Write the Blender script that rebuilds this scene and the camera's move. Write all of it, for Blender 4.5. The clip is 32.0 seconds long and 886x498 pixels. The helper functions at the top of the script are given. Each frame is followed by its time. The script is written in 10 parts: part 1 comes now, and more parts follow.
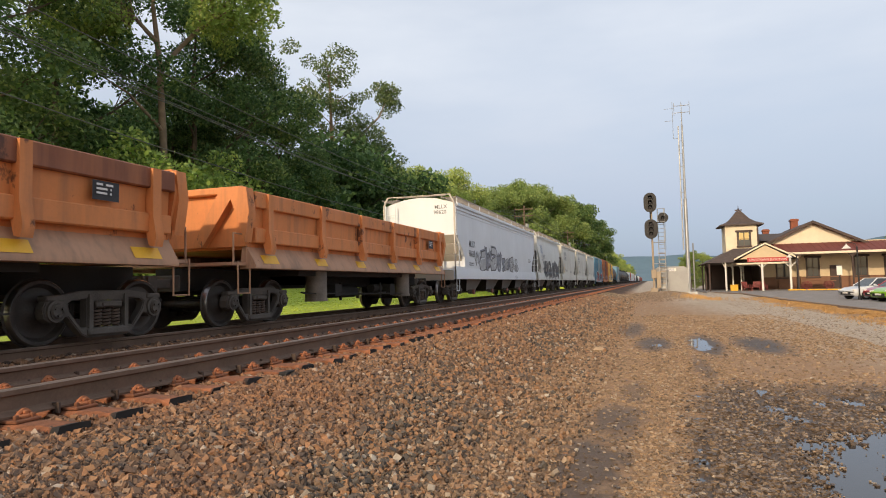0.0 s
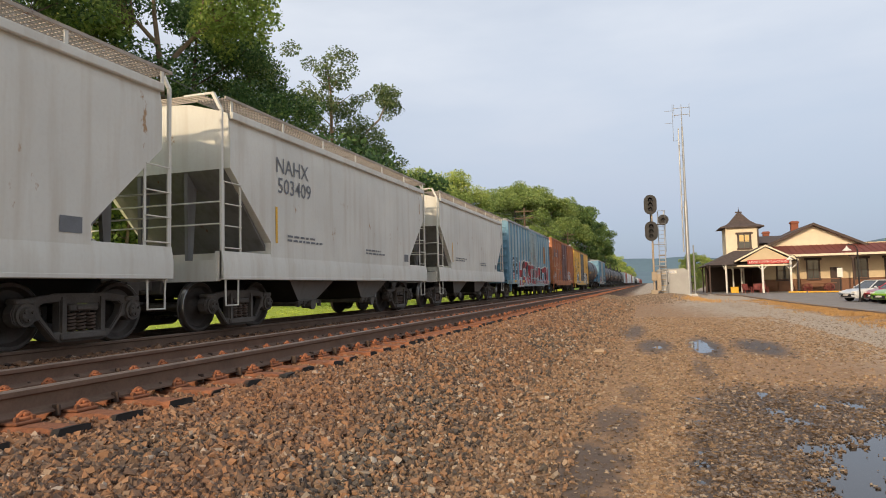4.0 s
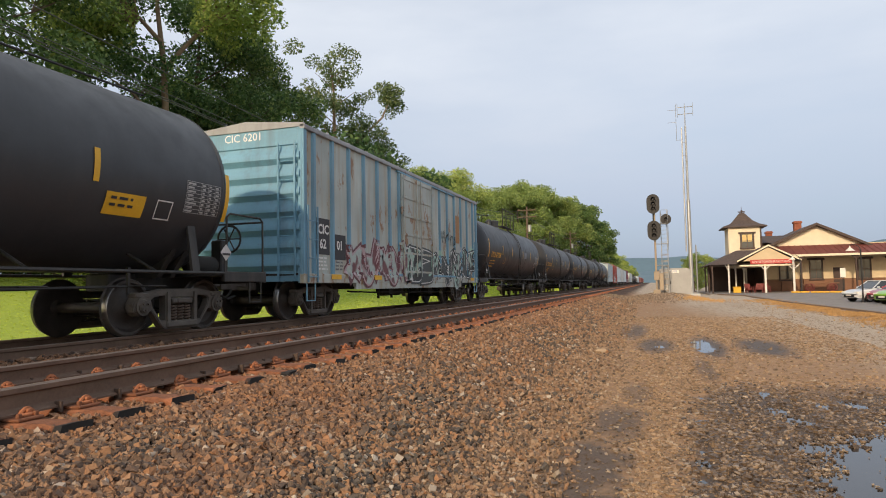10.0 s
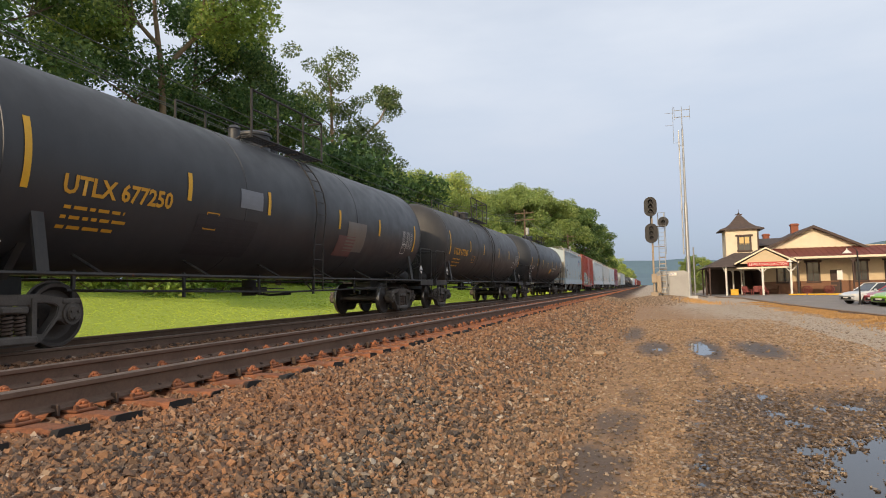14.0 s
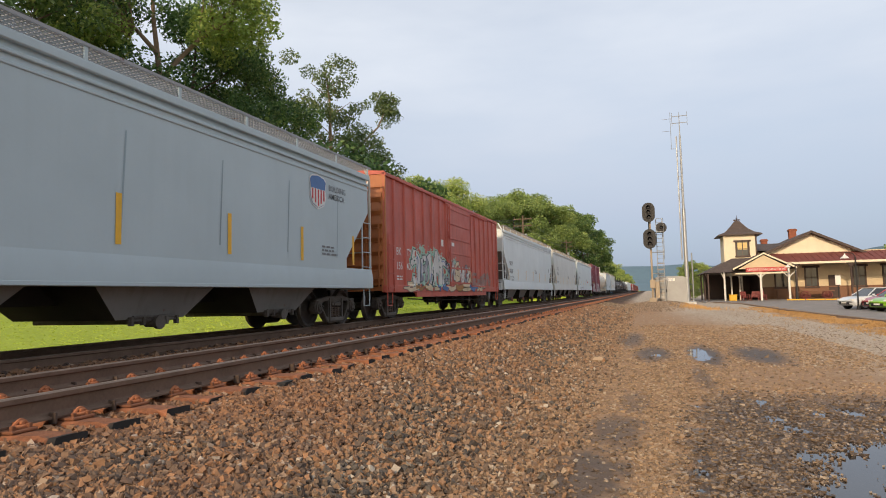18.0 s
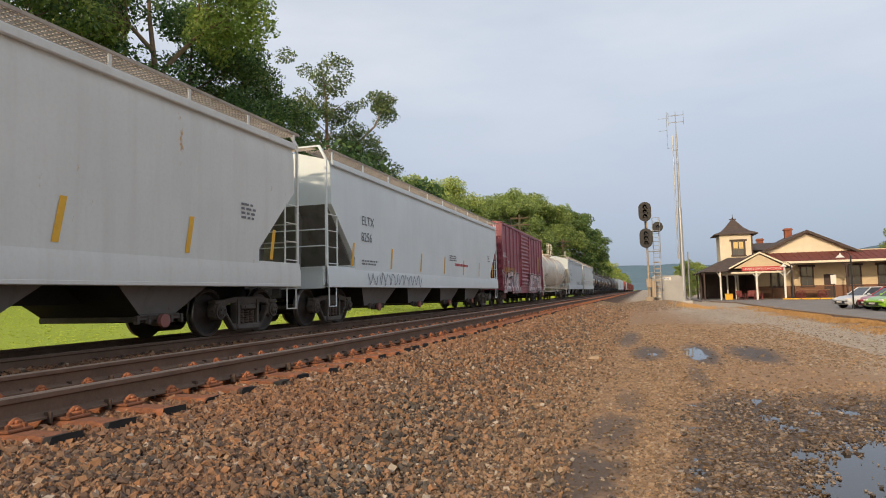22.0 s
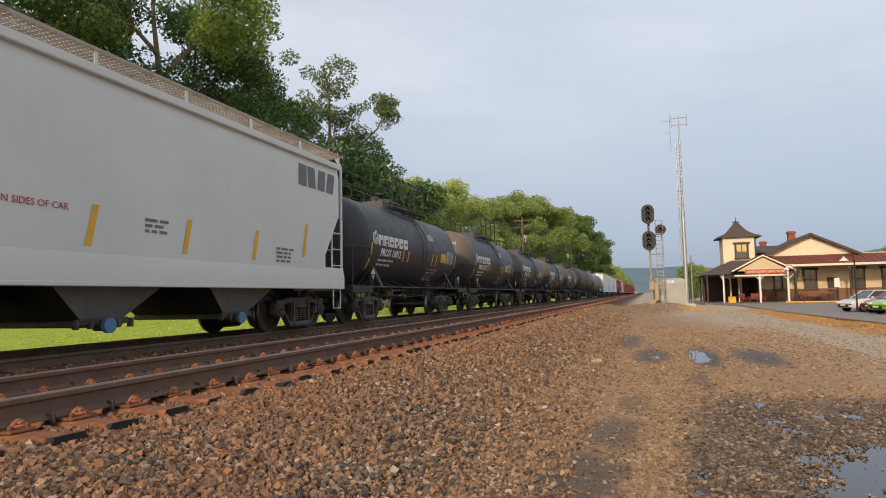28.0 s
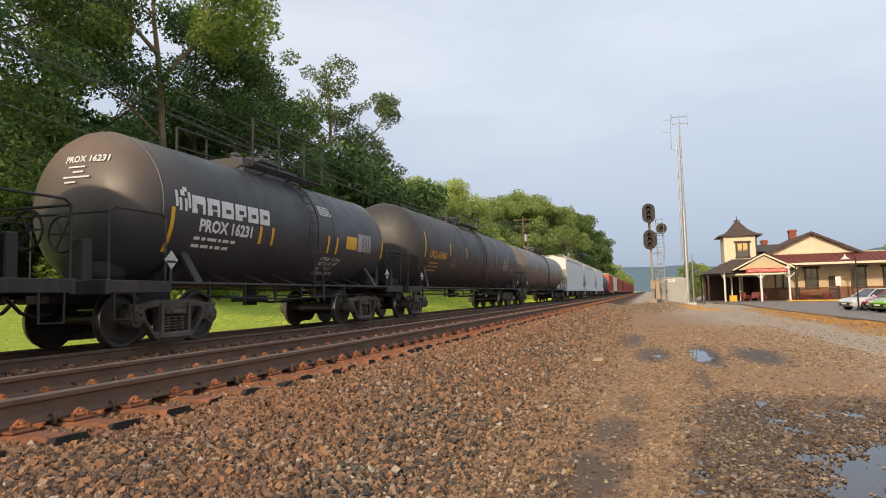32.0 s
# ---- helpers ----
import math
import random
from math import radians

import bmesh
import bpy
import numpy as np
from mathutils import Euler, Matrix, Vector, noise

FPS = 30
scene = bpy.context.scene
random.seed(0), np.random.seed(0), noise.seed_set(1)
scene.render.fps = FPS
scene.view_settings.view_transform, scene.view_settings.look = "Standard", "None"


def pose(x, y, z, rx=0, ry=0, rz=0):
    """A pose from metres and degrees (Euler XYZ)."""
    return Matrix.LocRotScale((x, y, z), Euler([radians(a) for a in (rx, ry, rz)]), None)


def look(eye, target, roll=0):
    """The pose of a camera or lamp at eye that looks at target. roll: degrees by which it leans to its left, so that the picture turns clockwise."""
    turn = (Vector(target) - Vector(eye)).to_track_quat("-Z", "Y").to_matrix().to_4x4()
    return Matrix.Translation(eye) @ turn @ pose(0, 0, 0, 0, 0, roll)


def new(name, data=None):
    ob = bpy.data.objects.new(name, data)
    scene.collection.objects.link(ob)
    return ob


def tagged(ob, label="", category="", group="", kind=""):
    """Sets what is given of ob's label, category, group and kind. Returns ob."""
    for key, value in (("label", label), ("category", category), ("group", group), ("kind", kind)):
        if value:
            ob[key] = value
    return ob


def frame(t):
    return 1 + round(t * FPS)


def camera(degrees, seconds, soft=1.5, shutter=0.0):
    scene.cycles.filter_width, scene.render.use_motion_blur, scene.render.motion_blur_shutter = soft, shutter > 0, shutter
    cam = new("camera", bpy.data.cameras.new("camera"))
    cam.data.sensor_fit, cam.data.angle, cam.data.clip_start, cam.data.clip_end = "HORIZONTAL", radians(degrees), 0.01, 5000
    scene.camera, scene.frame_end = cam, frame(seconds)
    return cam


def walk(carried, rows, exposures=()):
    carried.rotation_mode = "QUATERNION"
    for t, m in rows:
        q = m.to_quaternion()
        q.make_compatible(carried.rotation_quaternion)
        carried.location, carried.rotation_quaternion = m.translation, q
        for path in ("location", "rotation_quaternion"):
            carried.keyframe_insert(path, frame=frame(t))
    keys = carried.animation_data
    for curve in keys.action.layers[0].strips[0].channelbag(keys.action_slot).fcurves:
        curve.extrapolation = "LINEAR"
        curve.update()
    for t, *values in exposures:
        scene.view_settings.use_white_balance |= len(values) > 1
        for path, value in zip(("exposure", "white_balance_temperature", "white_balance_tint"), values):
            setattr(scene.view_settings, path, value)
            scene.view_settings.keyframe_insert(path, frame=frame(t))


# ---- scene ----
cam = camera(69.98, 32.0, soft=1.0)
walk(cam, [
    (0.0, pose(0, 0, 1.35, 0, 0, 17.866) @ pose(0, 0, 0, 93.291) @ pose(0, 0, 0, 0, 0, -1.327)),
    (0.5, pose(0, 0, 1.35, 0, 0, 17.865) @ pose(0, 0, 0, 93.337) @ pose(0, 0, 0, 0, 0, -1.384)),
    (1.0, pose(0, 0, 1.35, 0, 0, 17.817) @ pose(0, 0, 0, 93.355) @ pose(0, 0, 0, 0, 0, -1.426)),
    (1.5, pose(0, 0, 1.35, 0, 0, 17.781) @ pose(0, 0, 0, 93.349) @ pose(0, 0, 0, 0, 0, -1.443)),
    (2.0, pose(0, 0, 1.35, 0, 0, 17.794) @ pose(0, 0, 0, 93.358) @ pose(0, 0, 0, 0, 0, -1.443)),
    (2.5, pose(0, 0, 1.35, 0, 0, 17.815) @ pose(0, 0, 0, 93.415) @ pose(0, 0, 0, 0, 0, -1.471)),
    (3.0, pose(0, 0, 1.35, 0, 0, 17.825) @ pose(0, 0, 0, 93.484) @ pose(0, 0, 0, 0, 0, -1.455)),
    (3.5, pose(0, 0, 1.35, 0, 0, 17.836) @ pose(0, 0, 0, 93.505) @ pose(0, 0, 0, 0, 0, -1.375)),
    (5.5, pose(0, 0, 1.35, 0, 0, 18.002) @ pose(0, 0, 0, 93.422) @ pose(0, 0, 0, 0, 0, -1.287)),
    (6.0, pose(0, 0, 1.35, 0, 0, 18.057) @ pose(0, 0, 0, 93.436) @ pose(0, 0, 0, 0, 0, -1.338)),
    (6.5, pose(0, 0, 1.35, 0, 0, 18.089) @ pose(0, 0, 0, 93.405) @ pose(0, 0, 0, 0, 0, -1.309)),
    (7.0, pose(0, 0, 1.35, 0, 0, 18.121) @ pose(0, 0, 0, 93.345) @ pose(0, 0, 0, 0, 0, -1.212)),
    (7.5, pose(0, 0, 1.35, 0, 0, 18.132) @ pose(0, 0, 0, 93.323) @ pose(0, 0, 0, 0, 0, -1.118)),
    (8.0, pose(0, 0, 1.35, 0, 0, 18.112) @ pose(0, 0, 0, 93.337) @ pose(0, 0, 0, 0, 0, -1.086)),
    (8.5, pose(0, 0, 1.35, 0, 0, 18.097) @ pose(0, 0, 0, 93.342) @ pose(0, 0, 0, 0, 0, -1.118)),
    (9.0, pose(0, 0, 1.35, 0, 0, 18.080) @ pose(0, 0, 0, 93.342) @ pose(0, 0, 0, 0, 0, -1.159)),
    (9.5, pose(0, 0, 1.35, 0, 0, 18.072) @ pose(0, 0, 0, 93.347) @ pose(0, 0, 0, 0, 0, -1.135)),
    (10.0, pose(0, 0, 1.35, 0, 0, 18.093) @ pose(0, 0, 0, 93.355) @ pose(0, 0, 0, 0, 0, -1.072)),
    (10.5, pose(0, 0, 1.35, 0, 0, 18.112) @ pose(0, 0, 0, 93.370) @ pose(0, 0, 0, 0, 0, -1.031)),
    (11.0, pose(0, 0, 1.35, 0, 0, 18.092) @ pose(0, 0, 0, 93.395) @ pose(0, 0, 0, 0, 0, -1.020)),
    (11.5, pose(0, 0, 1.35, 0, 0, 18.038) @ pose(0, 0, 0, 93.450) @ pose(0, 0, 0, 0, 0, -1.056)),
    (12.0, pose(0, 0, 1.35, 0, 0, 17.995) @ pose(0, 0, 0, 93.529) @ pose(0, 0, 0, 0, 0, -1.130)),
    (12.5, pose(0, 0, 1.35, 0, 0, 17.973) @ pose(0, 0, 0, 93.587) @ pose(0, 0, 0, 0, 0, -1.178)),
    (13.0, pose(0, 0, 1.35, 0, 0, 17.952) @ pose(0, 0, 0, 93.621) @ pose(0, 0, 0, 0, 0, -1.181)),
    (13.5, pose(0, 0, 1.35, 0, 0, 17.922) @ pose(0, 0, 0, 93.641) @ pose(0, 0, 0, 0, 0, -1.177)),
    (14.0, pose(0, 0, 1.35, 0, 0, 17.886) @ pose(0, 0, 0, 93.626) @ pose(0, 0, 0, 0, 0, -1.181)),
    (14.5, pose(0, 0, 1.35, 0, 0, 17.862) @ pose(0, 0, 0, 93.590) @ pose(0, 0, 0, 0, 0, -1.158)),
    (16.5, pose(0, 0, 1.35, 0, 0, 17.818) @ pose(0, 0, 0, 93.863) @ pose(0, 0, 0, 0, 0, -1.303)),
    (17.0, pose(0, 0, 1.35, 0, 0, 17.765) @ pose(0, 0, 0, 93.965) @ pose(0, 0, 0, 0, 0, -1.318)),
    (17.5, pose(0, 0, 1.35, 0, 0, 17.734) @ pose(0, 0, 0, 94.077) @ pose(0, 0, 0, 0, 0, -1.351)),
    (18.0, pose(0, 0, 1.35, 0, 0, 17.735) @ pose(0, 0, 0, 94.174) @ pose(0, 0, 0, 0, 0, -1.322)),
    (18.5, pose(0, 0, 1.35, 0, 0, 17.732) @ pose(0, 0, 0, 94.254) @ pose(0, 0, 0, 0, 0, -1.266)),
    (19.0, pose(0, 0, 1.35, 0, 0, 17.696) @ pose(0, 0, 0, 94.309) @ pose(0, 0, 0, 0, 0, -1.219)),
    (19.5, pose(0, 0, 1.35, 0, 0, 17.647) @ pose(0, 0, 0, 94.301) @ pose(0, 0, 0, 0, 0, -1.204)),
    (20.0, pose(0, 0, 1.35, 0, 0, 17.599) @ pose(0, 0, 0, 94.239) @ pose(0, 0, 0, 0, 0, -1.247)),
    (20.5, pose(0, 0, 1.35, 0, 0, 17.553) @ pose(0, 0, 0, 94.173) @ pose(0, 0, 0, 0, 0, -1.302)),
    (21.0, pose(0, 0, 1.35, 0, 0, 17.516) @ pose(0, 0, 0, 94.118) @ pose(0, 0, 0, 0, 0, -1.344)),
    (21.5, pose(0, 0, 1.35, 0, 0, 17.478) @ pose(0, 0, 0, 94.085) @ pose(0, 0, 0, 0, 0, -1.340)),
    (22.0, pose(0, 0, 1.35, 0, 0, 17.437) @ pose(0, 0, 0, 94.088) @ pose(0, 0, 0, 0, 0, -1.310)),
    (22.5, pose(0, 0, 1.35, 0, 0, 17.407) @ pose(0, 0, 0, 94.099) @ pose(0, 0, 0, 0, 0, -1.301)),
    (23.0, pose(0, 0, 1.35, 0, 0, 17.382) @ pose(0, 0, 0, 94.089) @ pose(0, 0, 0, 0, 0, -1.274)),
    (23.5, pose(0, 0, 1.35, 0, 0, 17.357) @ pose(0, 0, 0, 94.050) @ pose(0, 0, 0, 0, 0, -1.202)),
    (24.0, pose(0, 0, 1.35, 0, 0, 17.315) @ pose(0, 0, 0, 93.988) @ pose(0, 0, 0, 0, 0, -1.147)),
    (24.5, pose(0, 0, 1.35, 0, 0, 17.277) @ pose(0, 0, 0, 93.947) @ pose(0, 0, 0, 0, 0, -1.186)),
    (25.0, pose(0, 0, 1.35, 0, 0, 17.295) @ pose(0, 0, 0, 93.973) @ pose(0, 0, 0, 0, 0, -1.260)),
    (25.5, pose(0, 0, 1.35, 0, 0, 17.348) @ pose(0, 0, 0, 94.051) @ pose(0, 0, 0, 0, 0, -1.256)),
    (27.5, pose(0, 0, 1.35, 0, 0, 17.667) @ pose(0, 0, 0, 94.311) @ pose(0, 0, 0, 0, 0, -1.067)),
    (28.0, pose(0, 0, 1.35, 0, 0, 17.667) @ pose(0, 0, 0, 94.285) @ pose(0, 0, 0, 0, 0, -1.154)),
    (28.5, pose(0, 0, 1.35, 0, 0, 17.672) @ pose(0, 0, 0, 94.292) @ pose(0, 0, 0, 0, 0, -1.263)),
    (29.0, pose(0, 0, 1.35, 0, 0, 17.703) @ pose(0, 0, 0, 94.309) @ pose(0, 0, 0, 0, 0, -1.325)),
    (29.5, pose(0, 0, 1.35, 0, 0, 17.737) @ pose(0, 0, 0, 94.317) @ pose(0, 0, 0, 0, 0, -1.289)),
    (30.0, pose(0, 0, 1.35, 0, 0, 17.747) @ pose(0, 0, 0, 94.316) @ pose(0, 0, 0, 0, 0, -1.235)),
    (30.5, pose(0, 0, 1.35, 0, 0, 17.747) @ pose(0, 0, 0, 94.316) @ pose(0, 0, 0, 0, 0, -1.231)),
    (31.0, pose(0, 0, 1.35, 0, 0, 17.747) @ pose(0, 0, 0, 94.321) @ pose(0, 0, 0, 0, 0, -1.257)),
    (31.5, pose(0, 0, 1.35, 0, 0, 17.745) @ pose(0, 0, 0, 94.301) @ pose(0, 0, 0, 0, 0, -1.278)),
    (32.0, pose(0, 0, 1.35, 0, 0, 17.745) @ pose(0, 0, 0, 94.241) @ pose(0, 0, 0, 0, 0, -1.290)),
], exposures=[(0, 0.0), (1.2, 0.0), (2.2, -0.06), (3.3, -0.05), (5.5, 0.0), (19, 0.0), (20.5, -0.06), (23, -0.12), (30, -0.08), (31, 0.02), (32, 0.03)])

# ---- world, sun, exposure ----
SUN_DIR = Vector((0.14, 0.91, -0.385)).normalized()     # the way the light travels
world = bpy.data.worlds.new("world")
scene.world = world
world.use_nodes = True
wn, wl = world.node_tree.nodes, world.node_tree.links
sky = wn.new("ShaderNodeTexSky")
sky.sky_type, sky.sun_disc = "NISHITA", False
sky.sun_elevation = math.asin(-SUN_DIR.z)
sky.sun_rotation = math.atan2(-SUN_DIR.x, -SUN_DIR.y)
sky.dust_density, sky.air_density, sky.ozone_density = 2.5, 1.0, 2.0
w_coord = wn.new("ShaderNodeTexCoord")
w_map = wn.new("ShaderNodeMapping")
w_map.inputs["Scale"].default_value = (1.2, 1.2, 4.5)
w_noise = wn.new("ShaderNodeTexNoise")
w_noise.inputs["Scale"].default_value, w_noise.inputs["Detail"].default_value, w_noise.inputs["Roughness"].default_value = 1.3, 5.0, 0.55
w_ramp = wn.new("ShaderNodeValToRGB")
w_ramp.color_ramp.elements[0].position, w_ramp.color_ramp.elements[1].position = 0.25, 0.72
w_ramp.color_ramp.elements[0].color, w_ramp.color_ramp.elements[1].color = (0.55, 0.55, 0.55, 1), (0.92, 0.92, 0.92, 1)
w_cloud = wn.new("ShaderNodeMixRGB")
w_tone = wn.new("ShaderNodeMixRGB")
w_tone.inputs[2].default_value = (6.45, 6.78, 7.35, 1)
w_haze = wn.new("ShaderNodeMixRGB")                  # low haze: warm on the sun's side, blue opposite
w_haze.inputs[1].default_value, w_haze.inputs[2].default_value = (6.6, 5.3, 4.1, 1), (2.85, 3.5, 4.75, 1)
wl.new(w_haze.outputs["Color"], w_tone.inputs[1])
wl.new(w_coord.outputs["Generated"], w_map.inputs["Vector"])
wl.new(w_map.outputs["Vector"], w_noise.inputs["Vector"])
wl.new(w_noise.outputs["Fac"], w_ramp.inputs["Fac"])
w_sep = wn.new("ShaderNodeSeparateXYZ")
wl.new(w_coord.outputs["Generated"], w_sep.inputs[0])
w_low = wn.new("ShaderNodeMapRange")
w_low.inputs["From Min"].default_value, w_low.inputs["From Max"].default_value = 0.0, 0.38
w_low.inputs["To Min"].default_value, w_low.inputs["To Max"].default_value = 0.0, 1.0
wl.new(w_sep.outputs[2], w_low.inputs["Value"])
w_mul = wn.new("ShaderNodeMath")
w_mul.operation = "MULTIPLY"
wl.new(w_ramp.outputs["Color"], w_mul.inputs[0])
wl.new(w_low.outputs["Result"], w_tone.inputs[0])
wl.new(w_tone.outputs["Color"], w_cloud.inputs[2])
w_clear = wn.new("ShaderNodeMapRange")               # clearer sky towards the sun; unseen, thinned to brighten the car sides
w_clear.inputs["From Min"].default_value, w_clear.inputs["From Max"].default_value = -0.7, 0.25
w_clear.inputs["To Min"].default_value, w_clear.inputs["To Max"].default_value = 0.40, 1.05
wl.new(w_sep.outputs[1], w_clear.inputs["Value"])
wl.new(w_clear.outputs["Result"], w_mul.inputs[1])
w_side = wn.new("ShaderNodeMapRange")
w_side.inputs["From Min"].default_value, w_side.inputs["From Max"].default_value = -0.6, 0.5
wl.new(w_sep.outputs[1], w_side.inputs["Value"])
wl.new(w_side.outputs["Result"], w_haze.inputs[0])
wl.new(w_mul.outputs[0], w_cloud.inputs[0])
wl.new(sky.outputs["Color"], w_cloud.inputs[1])
w_back = wn.get("Background") or wn.new("ShaderNodeBackground")
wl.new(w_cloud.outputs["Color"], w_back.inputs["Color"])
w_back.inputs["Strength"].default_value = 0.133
w_out = wn.get("World Output") or wn.new("ShaderNodeOutputWorld")
wl.new(w_back.outputs["Background"], w_out.inputs["Surface"])
sun = new("sun", bpy.data.lights.new("sun", "SUN"))
sun.data.energy, sun.data.angle, sun.data.color = 2.85, radians(1.5), (1.0, 0.77, 0.52)
sun.matrix_world = look((0, -50, 40), Vector((0, -50, 40)) + SUN_DIR)

# ---- materials ----


def nodes_of(name):
    m = bpy.data.materials.new(name)
    m.use_nodes = True
    n, l = m.node_tree.nodes, m.node_tree.links
    return m, n, l, n["Principled BSDF"]


def noise_of(n, l, vec, scale, detail=4.0, rough=0.55):
    t = n.new("ShaderNodeTexNoise")
    t.inputs["Scale"].default_value, t.inputs["Detail"].default_value, t.inputs["Roughness"].default_value = scale, detail, rough
    if vec is not None:
        l.new(vec, t.inputs["Vector"])
    return t.outputs["Fac"]


def ramp_of(n, l, fac, a, b, ca=(0, 0, 0), cb=(1, 1, 1)):
    r = n.new("ShaderNodeValToRGB")
    e = r.color_ramp.elements
    e[0].position, e[1].position, e[0].color, e[1].color = a, b, (*ca, 1), (*cb, 1)
    l.new(fac, r.inputs["Fac"])
    return r.outputs["Color"]


def mix_of(n, l, fac, a, b, mode="MIX"):
    x = n.new("ShaderNodeMixRGB")
    x.blend_type = mode
    for k, v in ((0, fac), (1, a), (2, b)):
        if isinstance(v, (int, float)):
            x.inputs[k].default_value = v
        elif isinstance(v, tuple):
            x.inputs[k].default_value = (*v, 1)
        else:
            l.new(v, x.inputs[k])
    return x.outputs["Color"]


def math_of(n, l, op, a, b=0.0, clamp=False):
    x = n.new("ShaderNodeMath")
    x.operation, x.use_clamp = op, clamp
    for k, v in ((0, a), (1, b)):
        if isinstance(v, (int, float)):
            x.inputs[k].default_value = v
        else:
            l.new(v, x.inputs[k])
    return x.outputs[0]


def mapped(n, l, vec, sx, sy, sz):
    m = n.new("ShaderNodeMapping")
    m.inputs["Scale"].default_value = (sx, sy, sz)
    l.new(vec, m.inputs["Vector"])
    return m.outputs["Vector"]


def bump_of(n, l, bsdf, height, strength, distance=0.01):
    b = n.new("ShaderNodeBump")
    b.inputs["Strength"].default_value, b.inputs["Distance"].default_value = strength, distance
    l.new(height, b.inputs["Height"])
    l.new(b.outputs["Normal"], bsdf.inputs["Normal"])


def plain(name, col, rough=0.6, metal=0.0, var=0.18, scale=2.0, bump=0.15, bscale=60.0, coord="Object"):
    """A surface with broad and fine variation of one colour."""
    m, n, l, p = nodes_of(name)
    vec = n.new("ShaderNodeTexCoord").outputs[coord]
    a = noise_of(n, l, vec, scale)
    f = noise_of(n, l, vec, scale * 14)
    lo, hi = tuple(c * (1 - var) for c in col), tuple(min(1, c * (1 + var)) for c in col)
    c = mix_of(n, l, 0.35, ramp_of(n, l, a, 0.3, 0.7, lo, hi), ramp_of(n, l, f, 0.3, 0.7, lo, hi))
    l.new(c, p.inputs["Base Color"])
    p.inputs["Roughness"].default_value, p.inputs["Metallic"].default_value = rough, metal
    bump_of(n, l, p, noise_of(n, l, vec, bscale), bump)
    return m


def paint(name, col, rough=0.5, rust=0.5, streak=0.35, rust_col=(0.16, 0.055, 0.022), dirt=(0.10, 0.085, 0.07), fade=0.12):
    """Weathered paint on steel: fading, downward streaks of dirt, chips of rust."""
    m, n, l, p = nodes_of(name)
    vec = n.new("ShaderNodeTexCoord").outputs["Object"]
    broad = noise_of(n, l, vec, 0.55, 3)
    lo, hi = tuple(c * (1 - fade) for c in col), tuple(min(1, c * (1 + fade) + 0.01) for c in col)
    c = ramp_of(n, l, broad, 0.3, 0.7, lo, hi)
    st = noise_of(n, l, mapped(n, l, vec, 4, 4, 0.35), 1.0, 4, 0.55)
    c = mix_of(n, l, math_of(n, l, "MULTIPLY", ramp_of(n, l, st, 0.48, 0.72), streak), c, dirt)
    if rust:
        r1 = noise_of(n, l, mapped(n, l, vec, 1, 1, 0.6), 2.2, 9, 0.68)
        c = mix_of(n, l, ramp_of(n, l, r1, 0.70 - 0.10 * rust, 0.74 - 0.09 * rust), c, rust_col)
    grime = noise_of(n, l, vec, 16, 5)
    c = mix_of(n, l, math_of(n, l, "MULTIPLY", ramp_of(n, l, grime, 0.45, 0.75), 0.10 if streak > 0.1 else 0.02), c, dirt)
    l.new(c, p.inputs["Base Color"])
    l.new(ramp_of(n, l, noise_of(n, l, vec, 2.5, 3), 0.3, 0.7, (rough - 0.04,) * 3, (min(1, rough + 0.10),) * 3), p.inputs["Roughness"])
    bump_of(n, l, p, noise_of(n, l, vec, 1.6, 2), 0.06, 0.02)
    return m


M_STEEL = plain("grimy_truck_steel", (0.098, 0.085, 0.073), 0.7, 0.0, 0.45, 3.0, 0.4, 40)
M_SPRING = plain("rusty_spring_steel", (0.12, 0.085, 0.065), 0.6, 0.2, 0.4, 6.0)
M_WHEEL = plain("wheel_steel", (0.058, 0.048, 0.041), 0.55, 0.3, 0.45, 3.0)
M_TREAD = plain("polished_tread", (0.30, 0.29, 0.28), 0.30, 0.9, 0.15, 8.0)
# also stands in for shade on the hopper bays' end slopes
M_UNDER = plain("underframe_grime_and_shade", (0.022, 0.020, 0.018), 0.8, 0.0, 0.35, 2.0)
M_RAILSIDE = plain("rusty_rail_side", (0.150, 0.094, 0.064), 0.9, 0.0, 0.30, 3.0)
M_RAILTOP = plain("worn_rail_head", (0.21, 0.155, 0.12), 0.55, 0.35, 0.2, 5.0)
M_RAILHEAD = plain("worn_rail_head_side", (0.16, 0.10, 0.068), 0.75, 0.1, 0.25, 5.0)
M_TIE = plain("rust_stained_tie", (0.26, 0.100, 0.046), 0.9, 0.0, 0.50, 7.0, 0.9, 30)
M_TIEEND = plain("creosoted_tie_end", (0.018, 0.016, 0.015), 0.85, 0.0, 0.3, 8.0)
M_TIEFAR = plain("dark_tie", (0.055, 0.045, 0.038), 0.9, 0.0, 0.4, 6.0)
M_CLIP = plain("rusty_spring_clip", (0.40, 0.145, 0.060), 0.8, 0.1, 0.35, 12.0)
M_PLATE = plain("rusty_tie_plate", (0.22, 0.085, 0.040), 0.85, 0.1, 0.35, 9.0)
M_ANCHOR = plain("brown_rail_anchor", (0.085, 0.055, 0.040), 0.8, 0.1, 0.3, 9.0)
M_YELLOW = plain("yellow_reflector", (0.77, 0.43, 0.025), 0.5, 0.0, 0.12, 5.0)
M_WHITE = plain("white_lettering", (0.72, 0.72, 0.70), 0.6, 0.0, 0.10, 5.0)
M_GREYTXT = plain("grey_lettering", (0.16, 0.17, 0.18), 0.6, 0.0, 0.15, 5.0)
M_BLACKTXT = plain("black_lettering", (0.03, 0.03, 0.035), 0.6, 0.0, 0.2, 5.0)
